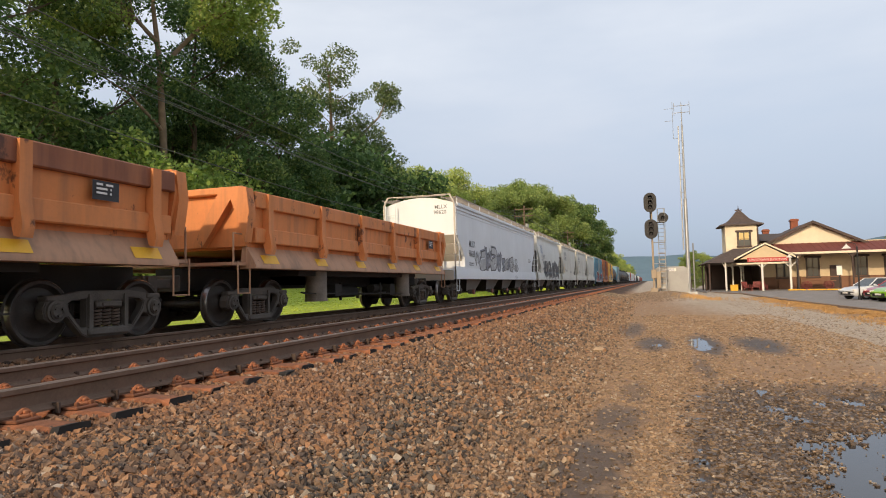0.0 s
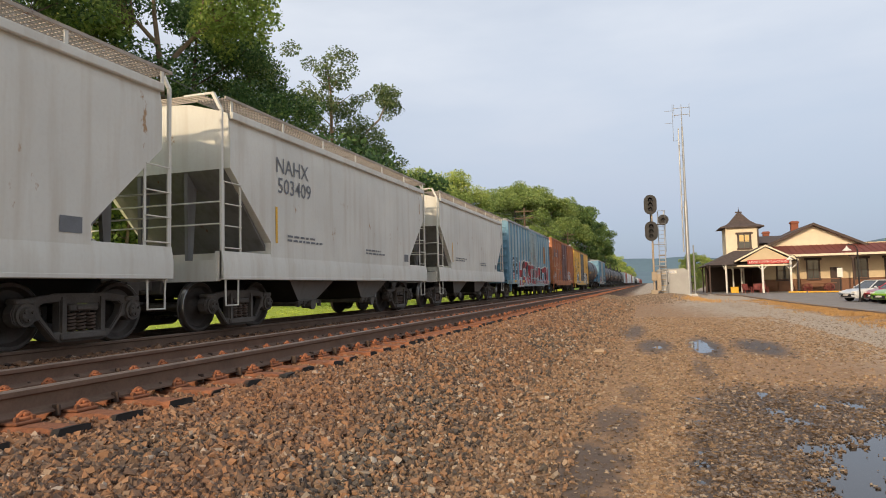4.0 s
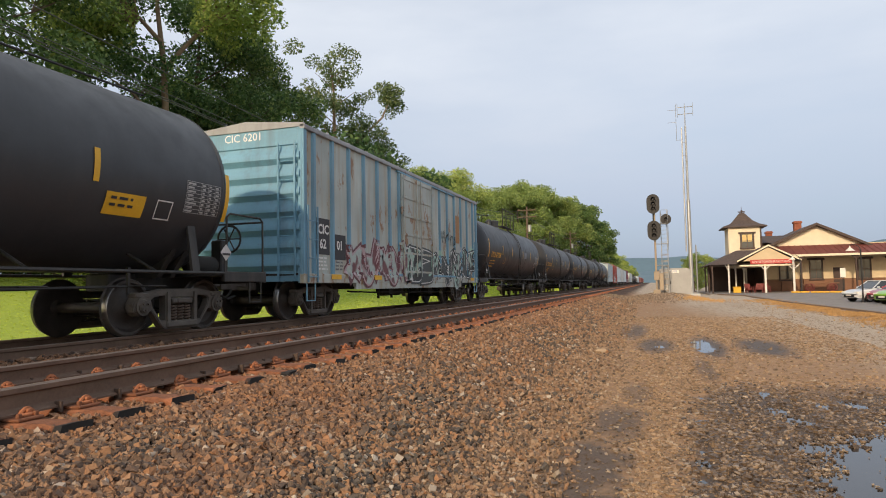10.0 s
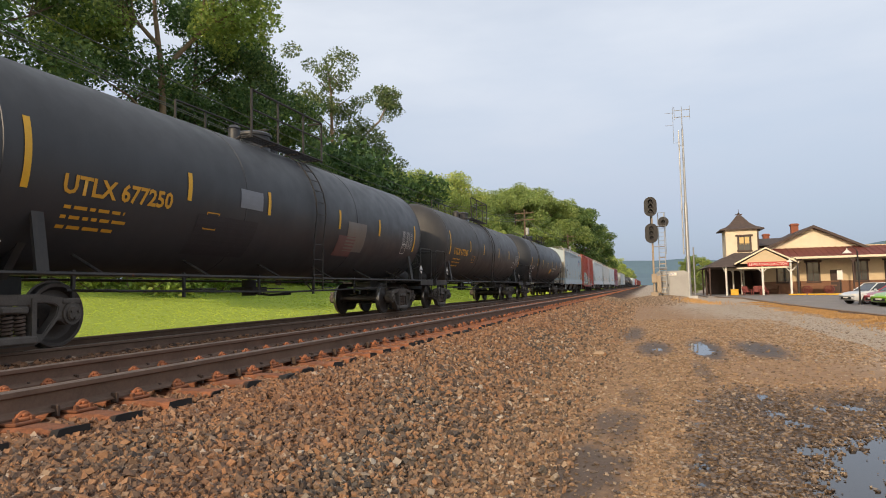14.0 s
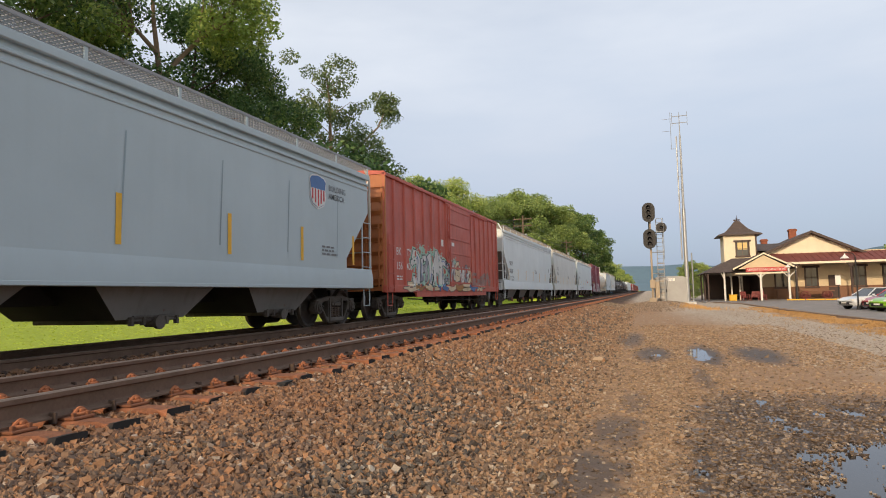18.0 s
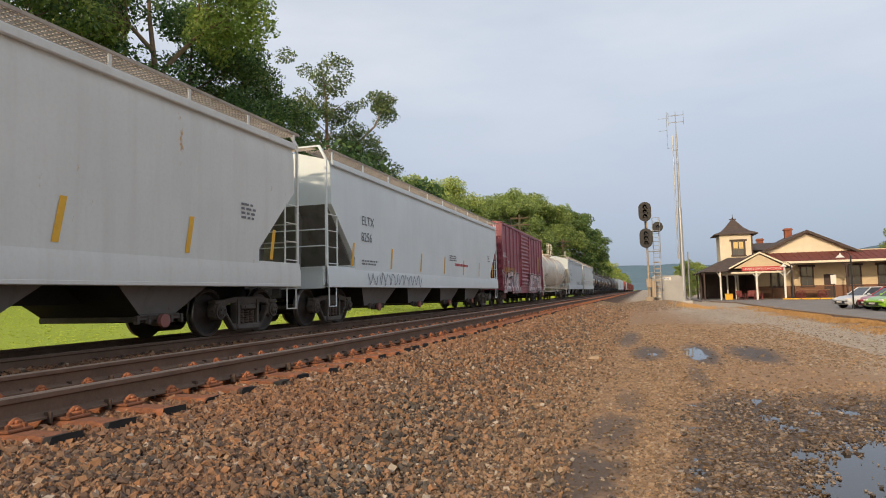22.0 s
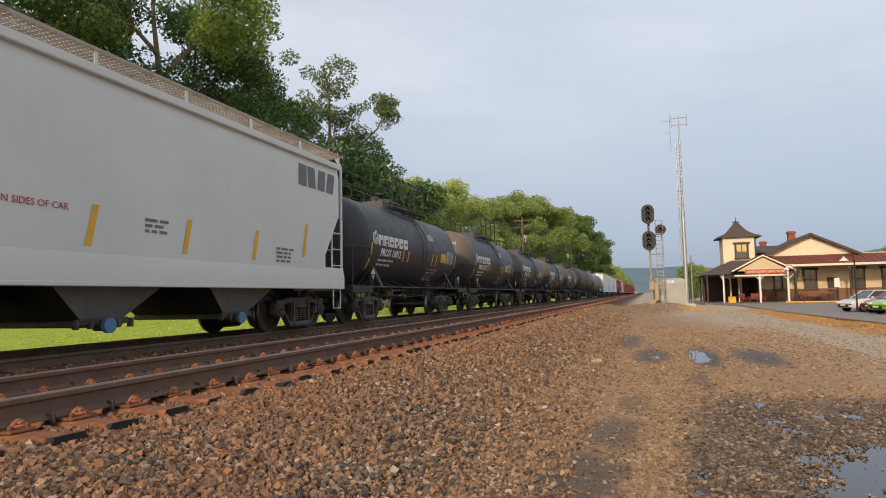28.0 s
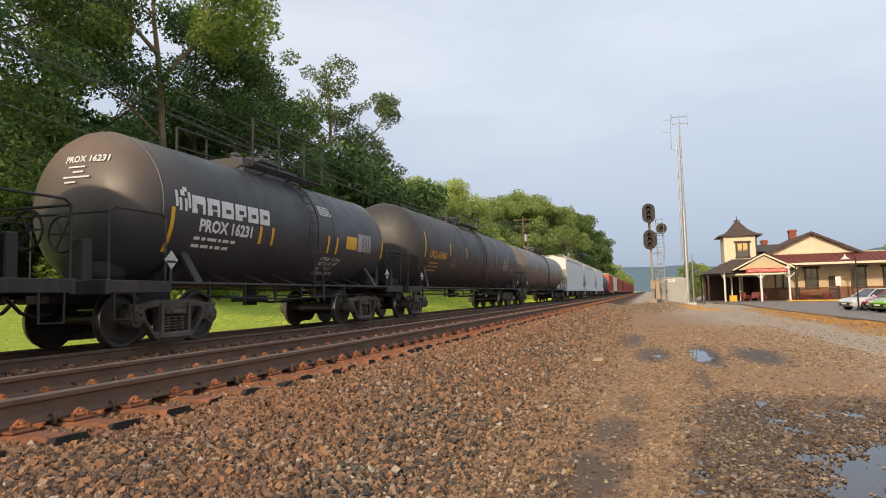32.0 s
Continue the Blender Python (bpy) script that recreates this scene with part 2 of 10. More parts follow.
M_YELTXT = plain("yellow_lettering", (0.66, 0.34, 0.03), 0.6, 0.0, 0.1, 5.0)
M_REDTXT = plain("red_lettering", (0.50, 0.04, 0.05), 0.6, 0.0, 0.1, 5.0)

# ---- building helpers ----


class Geo:
    """Points and faces of one mesh, with a material number for each face."""

    def __init__(self):
        self.v, self.f, self.m, self.k = [], [], [], 0

    def add(self, vs, fs):
        o = len(self.v)
        self.v += [tuple(p) for p in vs]
        self.f += [tuple(i + o for i in q) for q in fs]
        self.m += [self.k] * len(fs)
        return self

    def box(self, x0, x1, y0, y1, z0, z1):
        vs = [(x, y, z) for x in (x0, x1) for y in (y0, y1) for z in (z0, z1)]
        return self.add(vs, [(0, 1, 3, 2), (4, 6, 7, 5), (0, 4, 5, 1), (2, 3, 7, 6), (0, 2, 6, 4), (1, 5, 7, 3)])

    def cbox(self, x0, x1, y0, y1, z0, z1, c=0.01):
        """A box with chamfered edges."""
        xs, ys, zs = (x0, x1), (y0, y1), (z0, z1)
        vs, ix = [], {}
        for i in (0, 1):
            for j in (0, 1):
                for k in (0, 1):
                    sx, sy, sz = (c if i == 0 else -c), (c if j == 0 else -c), (c if k == 0 else -c)
                    for a, p in enumerate(((xs[i], ys[j] + sy, zs[k] + sz), (xs[i] + sx, ys[j], zs[k] + sz), (xs[i] + sx, ys[j] + sy, zs[k]))):
                        ix[i, j, k, a] = len(vs)
                        vs.append(p)
        g = lambda *q: ix[q]
        fs = []
        for s in (0, 1):
            fs.append([g(s, 0, 0, 0), g(s, 0, 1, 0), g(s, 1, 1, 0), g(s, 1, 0, 0)][:: 1 if s == 0 else -1])
            fs.append([g(0, s, 0, 1), g(1, s, 0, 1), g(1, s, 1, 1), g(0, s, 1, 1)][:: 1 if s == 0 else -1])
            fs.append([g(0, 0, s, 2), g(0, 1, s, 2), g(1, 1, s, 2), g(1, 0, s, 2)][:: 1 if s == 0 else -1])
        for i in (0, 1):
            for j in (0, 1):
                fs.append([g(i, j, 0, 0), g(i, j, 0, 1), g(i, j, 1, 1), g(i, j, 1, 0)])
                fs.append([g(i, 0, j, 0), g(i, 0, j, 2), g(i, 1, j, 2), g(i, 1, j, 0)])
                fs.append([g(0, i, j, 1), g(0, i, j, 2), g(1, i, j, 2), g(1, i, j, 1)])
                for k in (0, 1):
                    fs.append([g(i, j, k, 0), g(i, j, k, 1), g(i, j, k, 2)])
        return self.add(vs, fs)

    def cyl(self, p, q, r, n=10, r2=None, caps=True):
        p, q = Vector(p), Vector(q)
        d = (q - p).normalized()
        a = d.orthogonal().normalized()
        b = d.cross(a)
        r2 = r if r2 is None else r2
        vs = []
        for i in range(n):
            w = a * math.cos(2 * math.pi * i / n) + b * math.sin(2 * math.pi * i / n)
            vs += [p + w * r, q + w * r2]
        fs = [(2 * i, 2 * ((i + 1) % n), 2 * ((i + 1) % n) + 1, 2 * i + 1) for i in range(n)]
        if caps:
            fs += [tuple(range(0, 2 * n, 2))[::-1], tuple(range(1, 2 * n, 2))]
        return self.add(vs, fs)

    def pipe(self, pts, r, n=6):
        """A round bar along a broken line, mitred."""
        pts = [Vector(p) for p in pts]
        rings, up = [], None
        for i, p in enumerate(pts):
            d = ((pts[min(i + 1, len(pts) - 1)] - p).normalized() + (p - pts[max(i - 1, 0)]).normalized()).normalized()
            a = d.orthogonal().normalized() if up is None else (up - d * up.dot(d)).normalized()
            up, b = a, d.cross(a)
            rings.append([p + (a * math.cos(2 * math.pi * k / n) + b * math.sin(2 * math.pi * k / n)) * r for k in range(n)])
        vs = [v for ring in rings for v in ring]
        fs = [(i * n + k, i * n + (k + 1) % n, (i + 1) * n + (k + 1) % n, (i + 1) * n + k) for i in range(len(pts) - 1) for k in range(n)]
        fs += [tuple(range(n))[::-1], tuple((len(pts) - 1) * n + k for k in range(n))]
        return self.add(vs, fs)

    def prism(self, poly, a, b, axis="x"):
        """A flat outline of (u, v) pushed from a to b along an axis: x takes (y, z), y takes (x, z), z takes (x, y)."""
        put = {"x": lambda u, v, w: (w, u, v), "y": lambda u, v, w: (u, w, v), "z": lambda u, v, w: (u, v, w)}[axis]
        n = len(poly)
        vs = [put(u, v, a) for u, v in poly] + [put(u, v, b) for u, v in poly]
        fs = [tuple(range(n))[::-1], tuple(range(n, 2 * n))] + [(i, (i + 1) % n, n + (i + 1) % n, n + i) for i in range(n)]
        return self.add(vs, fs)

    def lathe(self, prof, p, axis="x", n=24):
        """Turns (along, radius) pairs about an axis through p."""
        vs = []
        for t, r in prof:
            for i in range(n):
                c, s = r * math.cos(2 * math.pi * i / n), r * math.sin(2 * math.pi * i / n)
                o = {"x": (t, c, s), "y": (s, t, c), "z": (c, s, t)}[axis]
                vs.append((p[0] + o[0], p[1] + o[1], p[2] + o[2]))
        fs = [(j * n + i, j * n + (i + 1) % n, (j + 1) * n + (i + 1) % n, (j + 1) * n + i) for j in range(len(prof) - 1) for i in range(n)]
        return self.add(vs, fs)


MESHES = {}


def mesh_of(name, geo, mats, smooth=35):
    me = bpy.data.meshes.new(name)
    me.from_pydata(geo.v, [], geo.f)
    for m in mats if isinstance(mats, (list, tuple)) else [mats]:
        me.materials.append(m)
    if any(geo.m):
        me.polygons.foreach_set("material_index", geo.m)
    bm = bmesh.new()
    bm.from_mesh(me)
    bmesh.ops.recalc_face_normals(bm, faces=bm.faces)
    bm.to_mesh(me)
    bm.free()
    if smooth:
        me.shade_smooth()
        me.set_sharp_from_angle(angle=radians(smooth))
    return me


def part(name, geo, mats, parent, label="", smooth=35, at=None):
    me = geo if isinstance(geo, bpy.types.Mesh) else mesh_of(name, geo, mats, smooth)
    ob = new(name, me)
    ob.parent = parent
    if at is not None:
        ob.matrix_basis = at
    if label:
        tagged(ob, label)
    return ob


def thing(name, label, category, m=None, group="", kind=""):
    ob = new(name)
    ob.empty_display_size = 0.2
    tagged(ob, label, category, group, kind)
    if m is not None:
        ob.matrix_basis = m
    return ob


def words(text, size, bold=0.0):
    """The mesh of a line of text in the built-in font, in x and y, from its left end."""
    cu = bpy.data.curves.new("lettering", "FONT")
    cu.body, cu.size, cu.resolution_u, cu.offset = text, size, 2, bold
    ob = bpy.data.objects.new("lettering", cu)
    me = bpy.data.meshes.new_from_object(ob)
    bpy.data.objects.remove(ob)
    bpy.data.curves.remove(cu)
    return me

# ---- ground ----
CX_FAR, Z_FAR = -8.79, 0.64          # the train's track: its middle, its rail tops
RAILS = ((-4.08, 0.73), (-5.585, 0.70), (-8.04, 0.64), (-9.545, 0.64))
WET = ((-0.51, 18.74, 0.44, 3.2, 0.8), (0.06, 14.37, 0.44, 1.82, 0.9), (1.09, 14.36, 0.37, 2.59, 1.0), (2.11, 14.26, 0.54, 2.11, 1.0), (0.75, 10.5, 0.16, 1.69, 0.6), (-0.20, 8.15, 0.24, 0.95, 0.5), (-0.35, 6.48, 0.30, 0.9, 0.75), (-0.50, 4.9, 0.36, 0.95, 0.85), (-0.47, 3.8, 0.32, 0.8, 0.85), (0.95, 5.0, 0.80, 2.6, 1.0), (1.2, 7.3, 0.88, 1.9, 1.0), (2.3, 6.9, 1.2, 2.4, 1.0), (0.45, 4.2, 0.26, 3.2, 1.0))
POOLS = ((1.0, 14.55, 0.21, 1.5), (0.12, 14.2, 0.10, 0.3), (1.92, 14.6, 0.07, 0.3), (2.3, 13.7, 0.06, 0.2), (0.51, 8.1, 0.12, 0.22), (0.42, 6.75, 0.09, 0.22), (0.36, 5.6, 0.09, 0.16), (0.32, 5.2, 0.12, 0.22), (0.28, 4.73, 0.07, 0.13), (1.26, 8.4, 0.11, 0.45), (1.2, 7.4, 0.13, 0.3), (1.31, 6.92, 0.17, 0.22), (1.71, 7.85, 0.10, 0.3), (2.05, 8.0, 0.12, 0.3), (1.19, 5.86, 0.15, 0.2), (1.62, 5.35, 0.46, 0.85), (1.35, 4.75, 0.34, 0.55), (1.95, 5.9, 0.5, 0.6), (2.12, 6.93, 0.24, 0.3))
WATER = -0.016                       # level of the standing water


def ground_z(x, y):
    pts = ((-4000, 4.0), (-60, 3.2), (-38, 2.6), (-25, 1.95), (-13, 0.22), (-11.6, 0.25), (-10.7, 0.46), (-6.9, 0.47), (-3.62, 0.462), (-3.48, 0.440), (-2.9, 0.355), (-1.3, 0.04), (-0.7, 0.0), (4000, 0.0))
    z = float(np.interp(x, [p[0] for p in pts], [p[1] for p in pts]))
    if -1.6 < x < 6 and 1 < y < 26:
        z += 0.012 * noise.noise((x * 1.3, y * 0.6, 0)) + 0.010 * noise.noise((x * 5, y * 5, 3)) + 0.008 * noise.noise((x * 13, y * 13, 5)) + 0.006 * noise.noise((x * 29, y * 29, 7))
        for cx, cy, rx, ry in POOLS:
            d = ((x - cx) / rx) ** 2 + ((y - cy) / ry) ** 2
            if d < 2.2:
                z -= (0.050 if rx > 0.3 else 0.027) * (1 - d / 2.2)
    if x > 8.2 and 18 < y < 66:                         # the forecourt lies a little lower
        z -= 0.45 * min(1.0, (x - 8.2) / 0.6) * min(1.0, (y - 18) / 5, (66 - y) / 8)
    if 40 < y < 62 and -2.5 < x < 4:                    # the ballast mound under the signal
        z += 0.55 * max(0, 1 - ((x - 0.9) / 3.0) ** 2) * max(0, 1 - abs((y - 51) / 11))
    return z


def make_ground():
    xs = [-4000, -1500, -500, -200, -90, -60, -40, -38, -31, -25, -20, -16, -13, -12.2, -11.6, -11.1, -10.7, -9, -6.9, -5, -3.62, -3.48, -3.1, -2.9, -2.4, -2.0, -1.7]
    xs += [-1.5 + 0.04 * i for i in range(163)] + [5.3, 5.8, 6.5, 7.5, 8.2, 8.8, 9, 12, 16, 22, 30, 50, 90, 200, 600, 1500, 4000]
    ys = [-3000, -800, -200, -60, -20, -6, -1, 1, 2] + [2.5 + 0.04 * i for i in range(195)] + [10.35 + 0.12 * i for i in range(90)]
    ys += [21.5, 22.5, 24, 26, 28, 30, 33, 36, 39, 41, 43, 45, 47, 49, 51, 53, 55, 57, 59, 61, 64, 70, 80, 95, 120, 160, 220, 320, 500, 900, 1800, 4500]
    g = Geo()
    nx, ny = len(xs), len(ys)
    g.v = [(x, y, ground_z(x, y)) for y in ys for x in xs]
    g.f = [(j * nx + i, j * nx + i + 1, (j + 1) * nx + i + 1, (j + 1) * nx + i) for j in range(ny - 1) for i in range(nx - 1)]
    g.m = [0] * len(g.f)
    m, n, l, p = nodes_of("trackside_ground")
    pos = n.new("ShaderNodeNewGeometry").outputs["Position"]
    sep = n.new("ShaderNodeSeparateXYZ")
    l.new(pos, sep.inputs[0])
    X, Y = sep.outputs[0], sep.outputs[1]
    wob = noise_of(n, l, pos, 0.9, 4)
    wx = math_of(n, l, "ADD", X, math_of(n, l, "MULTIPLY", math_of(n, l, "SUBTRACT", wob, 0.5), 1.6))
    fine, mid, coarse = noise_of(n, l, pos, 45, 5, 0.7), noise_of(n, l, pos, 7, 5, 0.6), noise_of(n, l, pos, 0.45, 4)
    v = n.new("ShaderNodeTexVoronoi")
    v.inputs["Scale"].default_value = 17.0
    l.new(pos, v.inputs["Vector"])
    grit = v.outputs["Color"]
    gsep = n.new("ShaderNodeSeparateXYZ")
    l.new(grit, gsep.inputs[0])
    dirt = ramp_of(n, l, mid, 0.3, 0.7, (0.25, 0.145, 0.078), (0.41, 0.255, 0.140))
    dirt = mix_of(n, l, math_of(n, l, "MULTIPLY", ramp_of(n, l, fine, 0.4, 0.7), 0.5), dirt, (0.38, 0.26, 0.17))
    # near-black base: shade in the gaps between loose stones, put into the colour
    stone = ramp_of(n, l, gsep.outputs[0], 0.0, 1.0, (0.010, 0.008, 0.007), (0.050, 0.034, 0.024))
    c = dirt
    # pale gravel of the lot to the right
    pale = ramp_of(n, l, math_of(n, l, "ADD", math_of(n, l, "MULTIPLY", wx, 0.14), math_of(n, l, "MULTIPLY", Y, 0.0115)), 0.50, 0.80)
    c = mix_of(n, l, pale, c, ramp_of(n, l, fine, 0.3, 0.7, (0.26, 0.20, 0.145), (0.60, 0.50, 0.385)))
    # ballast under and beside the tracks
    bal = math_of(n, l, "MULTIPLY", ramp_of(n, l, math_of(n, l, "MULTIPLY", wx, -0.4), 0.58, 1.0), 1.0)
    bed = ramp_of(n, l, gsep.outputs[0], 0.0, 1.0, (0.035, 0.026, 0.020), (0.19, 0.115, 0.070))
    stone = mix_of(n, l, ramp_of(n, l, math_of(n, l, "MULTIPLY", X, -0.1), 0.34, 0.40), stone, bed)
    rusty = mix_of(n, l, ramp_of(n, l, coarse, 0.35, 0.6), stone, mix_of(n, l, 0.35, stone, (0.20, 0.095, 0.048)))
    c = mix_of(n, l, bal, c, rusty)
    # wet, dark earth
    wet = None
    for cx, cy, rx, ry, amount in WET:
        s = n.new("ShaderNodeMapping")
        s.vector_type = "POINT"
        s.inputs["Location"].default_value, s.inputs["Scale"].default_value = (-cx / rx, -cy / ry, 0), (1 / rx, 1 / ry, 0)
        l.new(pos, s.inputs["Vector"])
        d = n.new("ShaderNodeVectorMath")
        d.operation = "LENGTH"
        l.new(s.outputs["Vector"], d.inputs[0])
        e = math_of(n, l, "ADD", d.outputs["Value"], math_of(n, l, "MULTIPLY", math_of(n, l, "SUBTRACT", noise_of(n, l, pos, 3.4, 8, 0.78), 0.5), 1.9))
        k = ramp_of(n, l, e, 0.55, 1.22, (amount,) * 3, (0, 0, 0))
        wet = k if wet is None else mix_of(n, l, 1.0, wet, k, "LIGHTEN")
    c = mix_of(n, l, math_of(n, l, "MULTIPLY", wet, 0.92), c, ramp_of(n, l, fine, 0.35, 0.7, (0.038, 0.029, 0.023), (0.105, 0.077, 0.058)))
    # dry, grassy verge along the kerb
    s = n.new("ShaderNodeMapping")
    s.inputs["Location"].default_value, s.inputs["Scale"].default_value = (-6.9 / 0.9, -30 / 15, 0), (1 / 0.9, 1 / 15, 0)
    l.new(pos, s.inputs["Vector"])
    d = n.new("ShaderNodeVectorMath")
    d.operation = "LENGTH"
    l.new(s.outputs["Vector"], d.inputs[0])
    e = math_of(n, l, "ADD", d.outputs["Value"], math_of(n, l, "MULTIPLY", math_of(n, l, "SUBTRACT", noise_of(n, l, pos, 1.6, 6, 0.7), 0.5), 1.8))
    c = mix_of(n, l, ramp_of(n, l, e, 0.7, 1.1, (0.85,) * 3, (0, 0, 0)), c, ramp_of(n, l, fine, 0.3, 0.7, (0.24, 0.115, 0.040), (0.44, 0.25, 0.085)))
    # lawn beyond the far track
    lawn = ramp_of(n, l, math_of(n, l, "MULTIPLY", wx, -0.05), 0.560, 0.585)
    c = mix_of(n, l, lawn, c, mix_of(n, l, 0.5, ramp_of(n, l, coarse, 0.3, 0.7, (0.37, 0.47, 0.070), (0.43, 0.53, 0.085)), ramp_of(n, l, mid, 0.3, 0.7, (0.36, 0.46, 0.065), (0.45, 0.55, 0.09))))
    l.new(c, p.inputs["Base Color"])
    l.new(mix_of(n, l, wet, (0.92, 0.92, 0.92), (0.56, 0.56, 0.56)), p.inputs["Roughness"])
    p.inputs["Specular IOR Level"].default_value = 0.3
    bump_of(n, l, p, mix_of(n, l, 0.5, fine, gsep.outputs[1]), 0.7, 0.02)
    ob = new("ground", mesh_of("ground", g, m, 60))
    tagged(ob, "brown gravelly dirt and rusty ballast beside a green lawn", "ground", kind="structure")
    # standing water
    wm, n, l, p = nodes_of("puddle_water")
    p.inputs["Base Color"].default_value, p.inputs["Roughness"].default_value, p.inputs["IOR"].default_value = (0.035, 0.03, 0.026, 1), 0.03, 1.33
    p.inputs["Specular IOR Level"].default_value = 0.9
    bump_of(n, l, p, noise_of(n, l, n.new("ShaderNodeTexCoord").outputs["Object"], 9), 0.02)
    for k, (cx, cy, rx, ry) in enumerate(POOLS):
        if rx * ry < 0.06 and cy < 10 or rx < 0.08:
            continue
        q = Geo()
        pts = [(cx + 1.4 * rx * math.cos(a * math.pi / 12), cy + 1.4 * ry * math.sin(a * math.pi / 12)) for a in range(24)]
        q.prism(pts, -0.05, WATER - 0.0004 * k, "z")
        tagged(new("puddle", mesh_of("puddle", q, wm)), "shallow puddle of still water in the dirt road", "puddle", "puddles", "structure")
    q = Geo()
    q.prism([(0.16, 3.2), (0.75, 2.8), (2.6, 3.6), (3.4, 6.0), (3.2, 8.4), (1.6, 9.0), (0.45, 8.6)], -0.06, WATER - 0.0065, "z")
    tagged(new("puddle", mesh_of("puddle", q, wm)), "many small ragged puddles between wet stones", "puddle", "puddles", "structure")


make_ground()


def make_stones():
    """Ballast and loose road gravel: small angular stones strewn over the ground."""
    rng = np.random.default_rng(4)
    cube = np.array([(x, y, z) for x in (-1, 1) for y in (-1, 1) for z in (-1, 1)]) * 0.72
    tri = np.array([(0, 1, 3), (0, 3, 2), (4, 6, 7), (4, 7, 5), (0, 4, 5), (0, 5, 1), (2, 3, 7), (2, 7, 6), (0, 2, 6), (0, 6, 4), (1, 5, 7), (1, 7, 3)])

    def field(name, label, pos, size, mat, flat=0.75, tilt=1.5):
        k = len(pos)
        v = cube[None] * (1 + 0.75 * (rng.random((k, 8, 1)) - 0.5)) + 0.42 * (rng.random((k, 8, 3)) - 0.5)
        v = v * (size[:, None] * (0.60 + 0.75 * rng.random((k, 3))))[:, None, :]
        v[:, :, 2] *= flat
        a, b = rng.random(k) * 6.283, (rng.random(k) - 0.5) * tilt
        ca, sa, cb, sb = np.cos(a)[:, None], np.sin(a)[:, None], np.cos(b)[:, None], np.sin(b)[:, None]
        y, z = v[:, :, 1] * cb - v[:, :, 2] * sb, v[:, :, 1] * sb + v[:, :, 2] * cb
        c = (rng.random(k) - 0.5) * tilt
        cc, sc = np.cos(c)[:, None], np.sin(c)[:, None]
        x, z = v[:, :, 0] * cc + z * sc, z * cc - v[:, :, 0] * sc
        v = np.stack([x * ca - y * sa, x * sa + y * ca, z], 2) + pos[:, None, :]
        f = (tri[None] + 8 * np.arange(k)[:, None, None]).reshape(-1, 3)
        me = bpy.data.meshes.new(name)
        me.vertices.add(8 * k), me.loops.add(len(f) * 3), me.polygons.add(len(f))
        me.vertices.foreach_set("co", v.reshape(-1))
        me.loops.foreach_set("vertex_index", f.reshape(-1).astype(np.int32))
        me.polygons.foreach_set("loop_start", np.arange(0, len(f) * 3, 3, dtype=np.int32))
        me.update(calc_edges=True)
        me.shade_flat()
        me.materials.append(mat)
        tagged(new(name, me), label, "gravel", kind="stuff")

    def stone_mat(name, stops, rough=0.88, rusty=0.0):
        m, n, l, p = nodes_of(name)
        r = n.new("ShaderNodeValToRGB")
        r.color_ramp.interpolation = "LINEAR"
        while len(r.color_ramp.elements) < len(stops):
            r.color_ramp.elements.new(0.5)
        for e, (q, col) in zip(r.color_ramp.elements, stops):
            e.position, e.color = q, (*col, 1)
        geo = n.new("ShaderNodeNewGeometry")
        l.new(geo.outputs["Random Per Island"], r.inputs["Fac"])
        nz = noise_of(n, l, geo.outputs["Position"], 70, 4)
        c = mix_of(n, l, 0.22, r.outputs["Color"], ramp_of(n, l, nz, 0.3, 0.7, (0.03, 0.022, 0.016), (0.32, 0.20, 0.12)), "MIX")
        if rusty:                                       # rust dust in broad drifts along the track
            sx = n.new("ShaderNodeSeparateXYZ")
            l.new(geo.outputs["Position"], sx.inputs[0])
            drift = math_of(n, l, "ADD", noise_of(n, l, mapped(n, l, geo.outputs["Position"], 1.0, 0.45, 1.0), 0.8, 4, 0.6), math_of(n, l, "MULTIPLY", math_of(n, l, "ADD", sx.outputs[0], 2.3), -0.16))
            drift = ramp_of(n, l, drift, 0.42, 0.75)
            c = mix_of(n, l, math_of(n, l, "MULTIPLY", drift, rusty), c, mix_of(n, l, 0.55, c, (0.30, 0.135, 0.062)))
        l.new(c, p.inputs["Base Color"])
        p.inputs["Roughness"].default_value = rough
        bump_of(n, l, p, nz, 0.5)
        return m

    bm = stone_mat("ballast_stone", ((0, (0.030, 0.031, 0.031)), (0.30, (0.095, 0.090, 0.078)), (0.50, (0.235, 0.145, 0.082)), (0.80, (0.39, 0.200, 0.095)), (0.96, (0.36, 0.285, 0.20)), (1.0, (0.62, 0.55, 0.45))), rusty=0.8)
    tm = stone_mat("tan_ballast", ((0, (0.060, 0.046, 0.036)), (0.25, (0.17, 0.115, 0.075)), (0.65, (0.31, 0.185, 0.105)), (0.92, (0.42, 0.28, 0.165)), (1.0, (0.56, 0.47, 0.36))), rusty=0.4)
    pm = stone_mat("road_pebble", ((0, (0.14, 0.100, 0.066)), (0.4, (0.30, 0.200, 0.115)), (0.85, (0.45, 0.30, 0.170)), (1.0, (0.50, 0.41, 0.30))))
    lm = stone_mat("pale_gravel", ((0, (0.13, 0.10, 0.075)), (0.4, (0.28, 0.21, 0.15)), (0.85, (0.42, 0.34, 0.25)), (1.0, (0.60, 0.54, 0.45))))
    hm = stone_mat("dusty_ballast", ((0, (0.07, 0.058, 0.046)), (0.4, (0.20, 0.145, 0.10)), (0.85, (0.34, 0.25, 0.17)), (1.0, (0.50, 0.42, 0.33))))
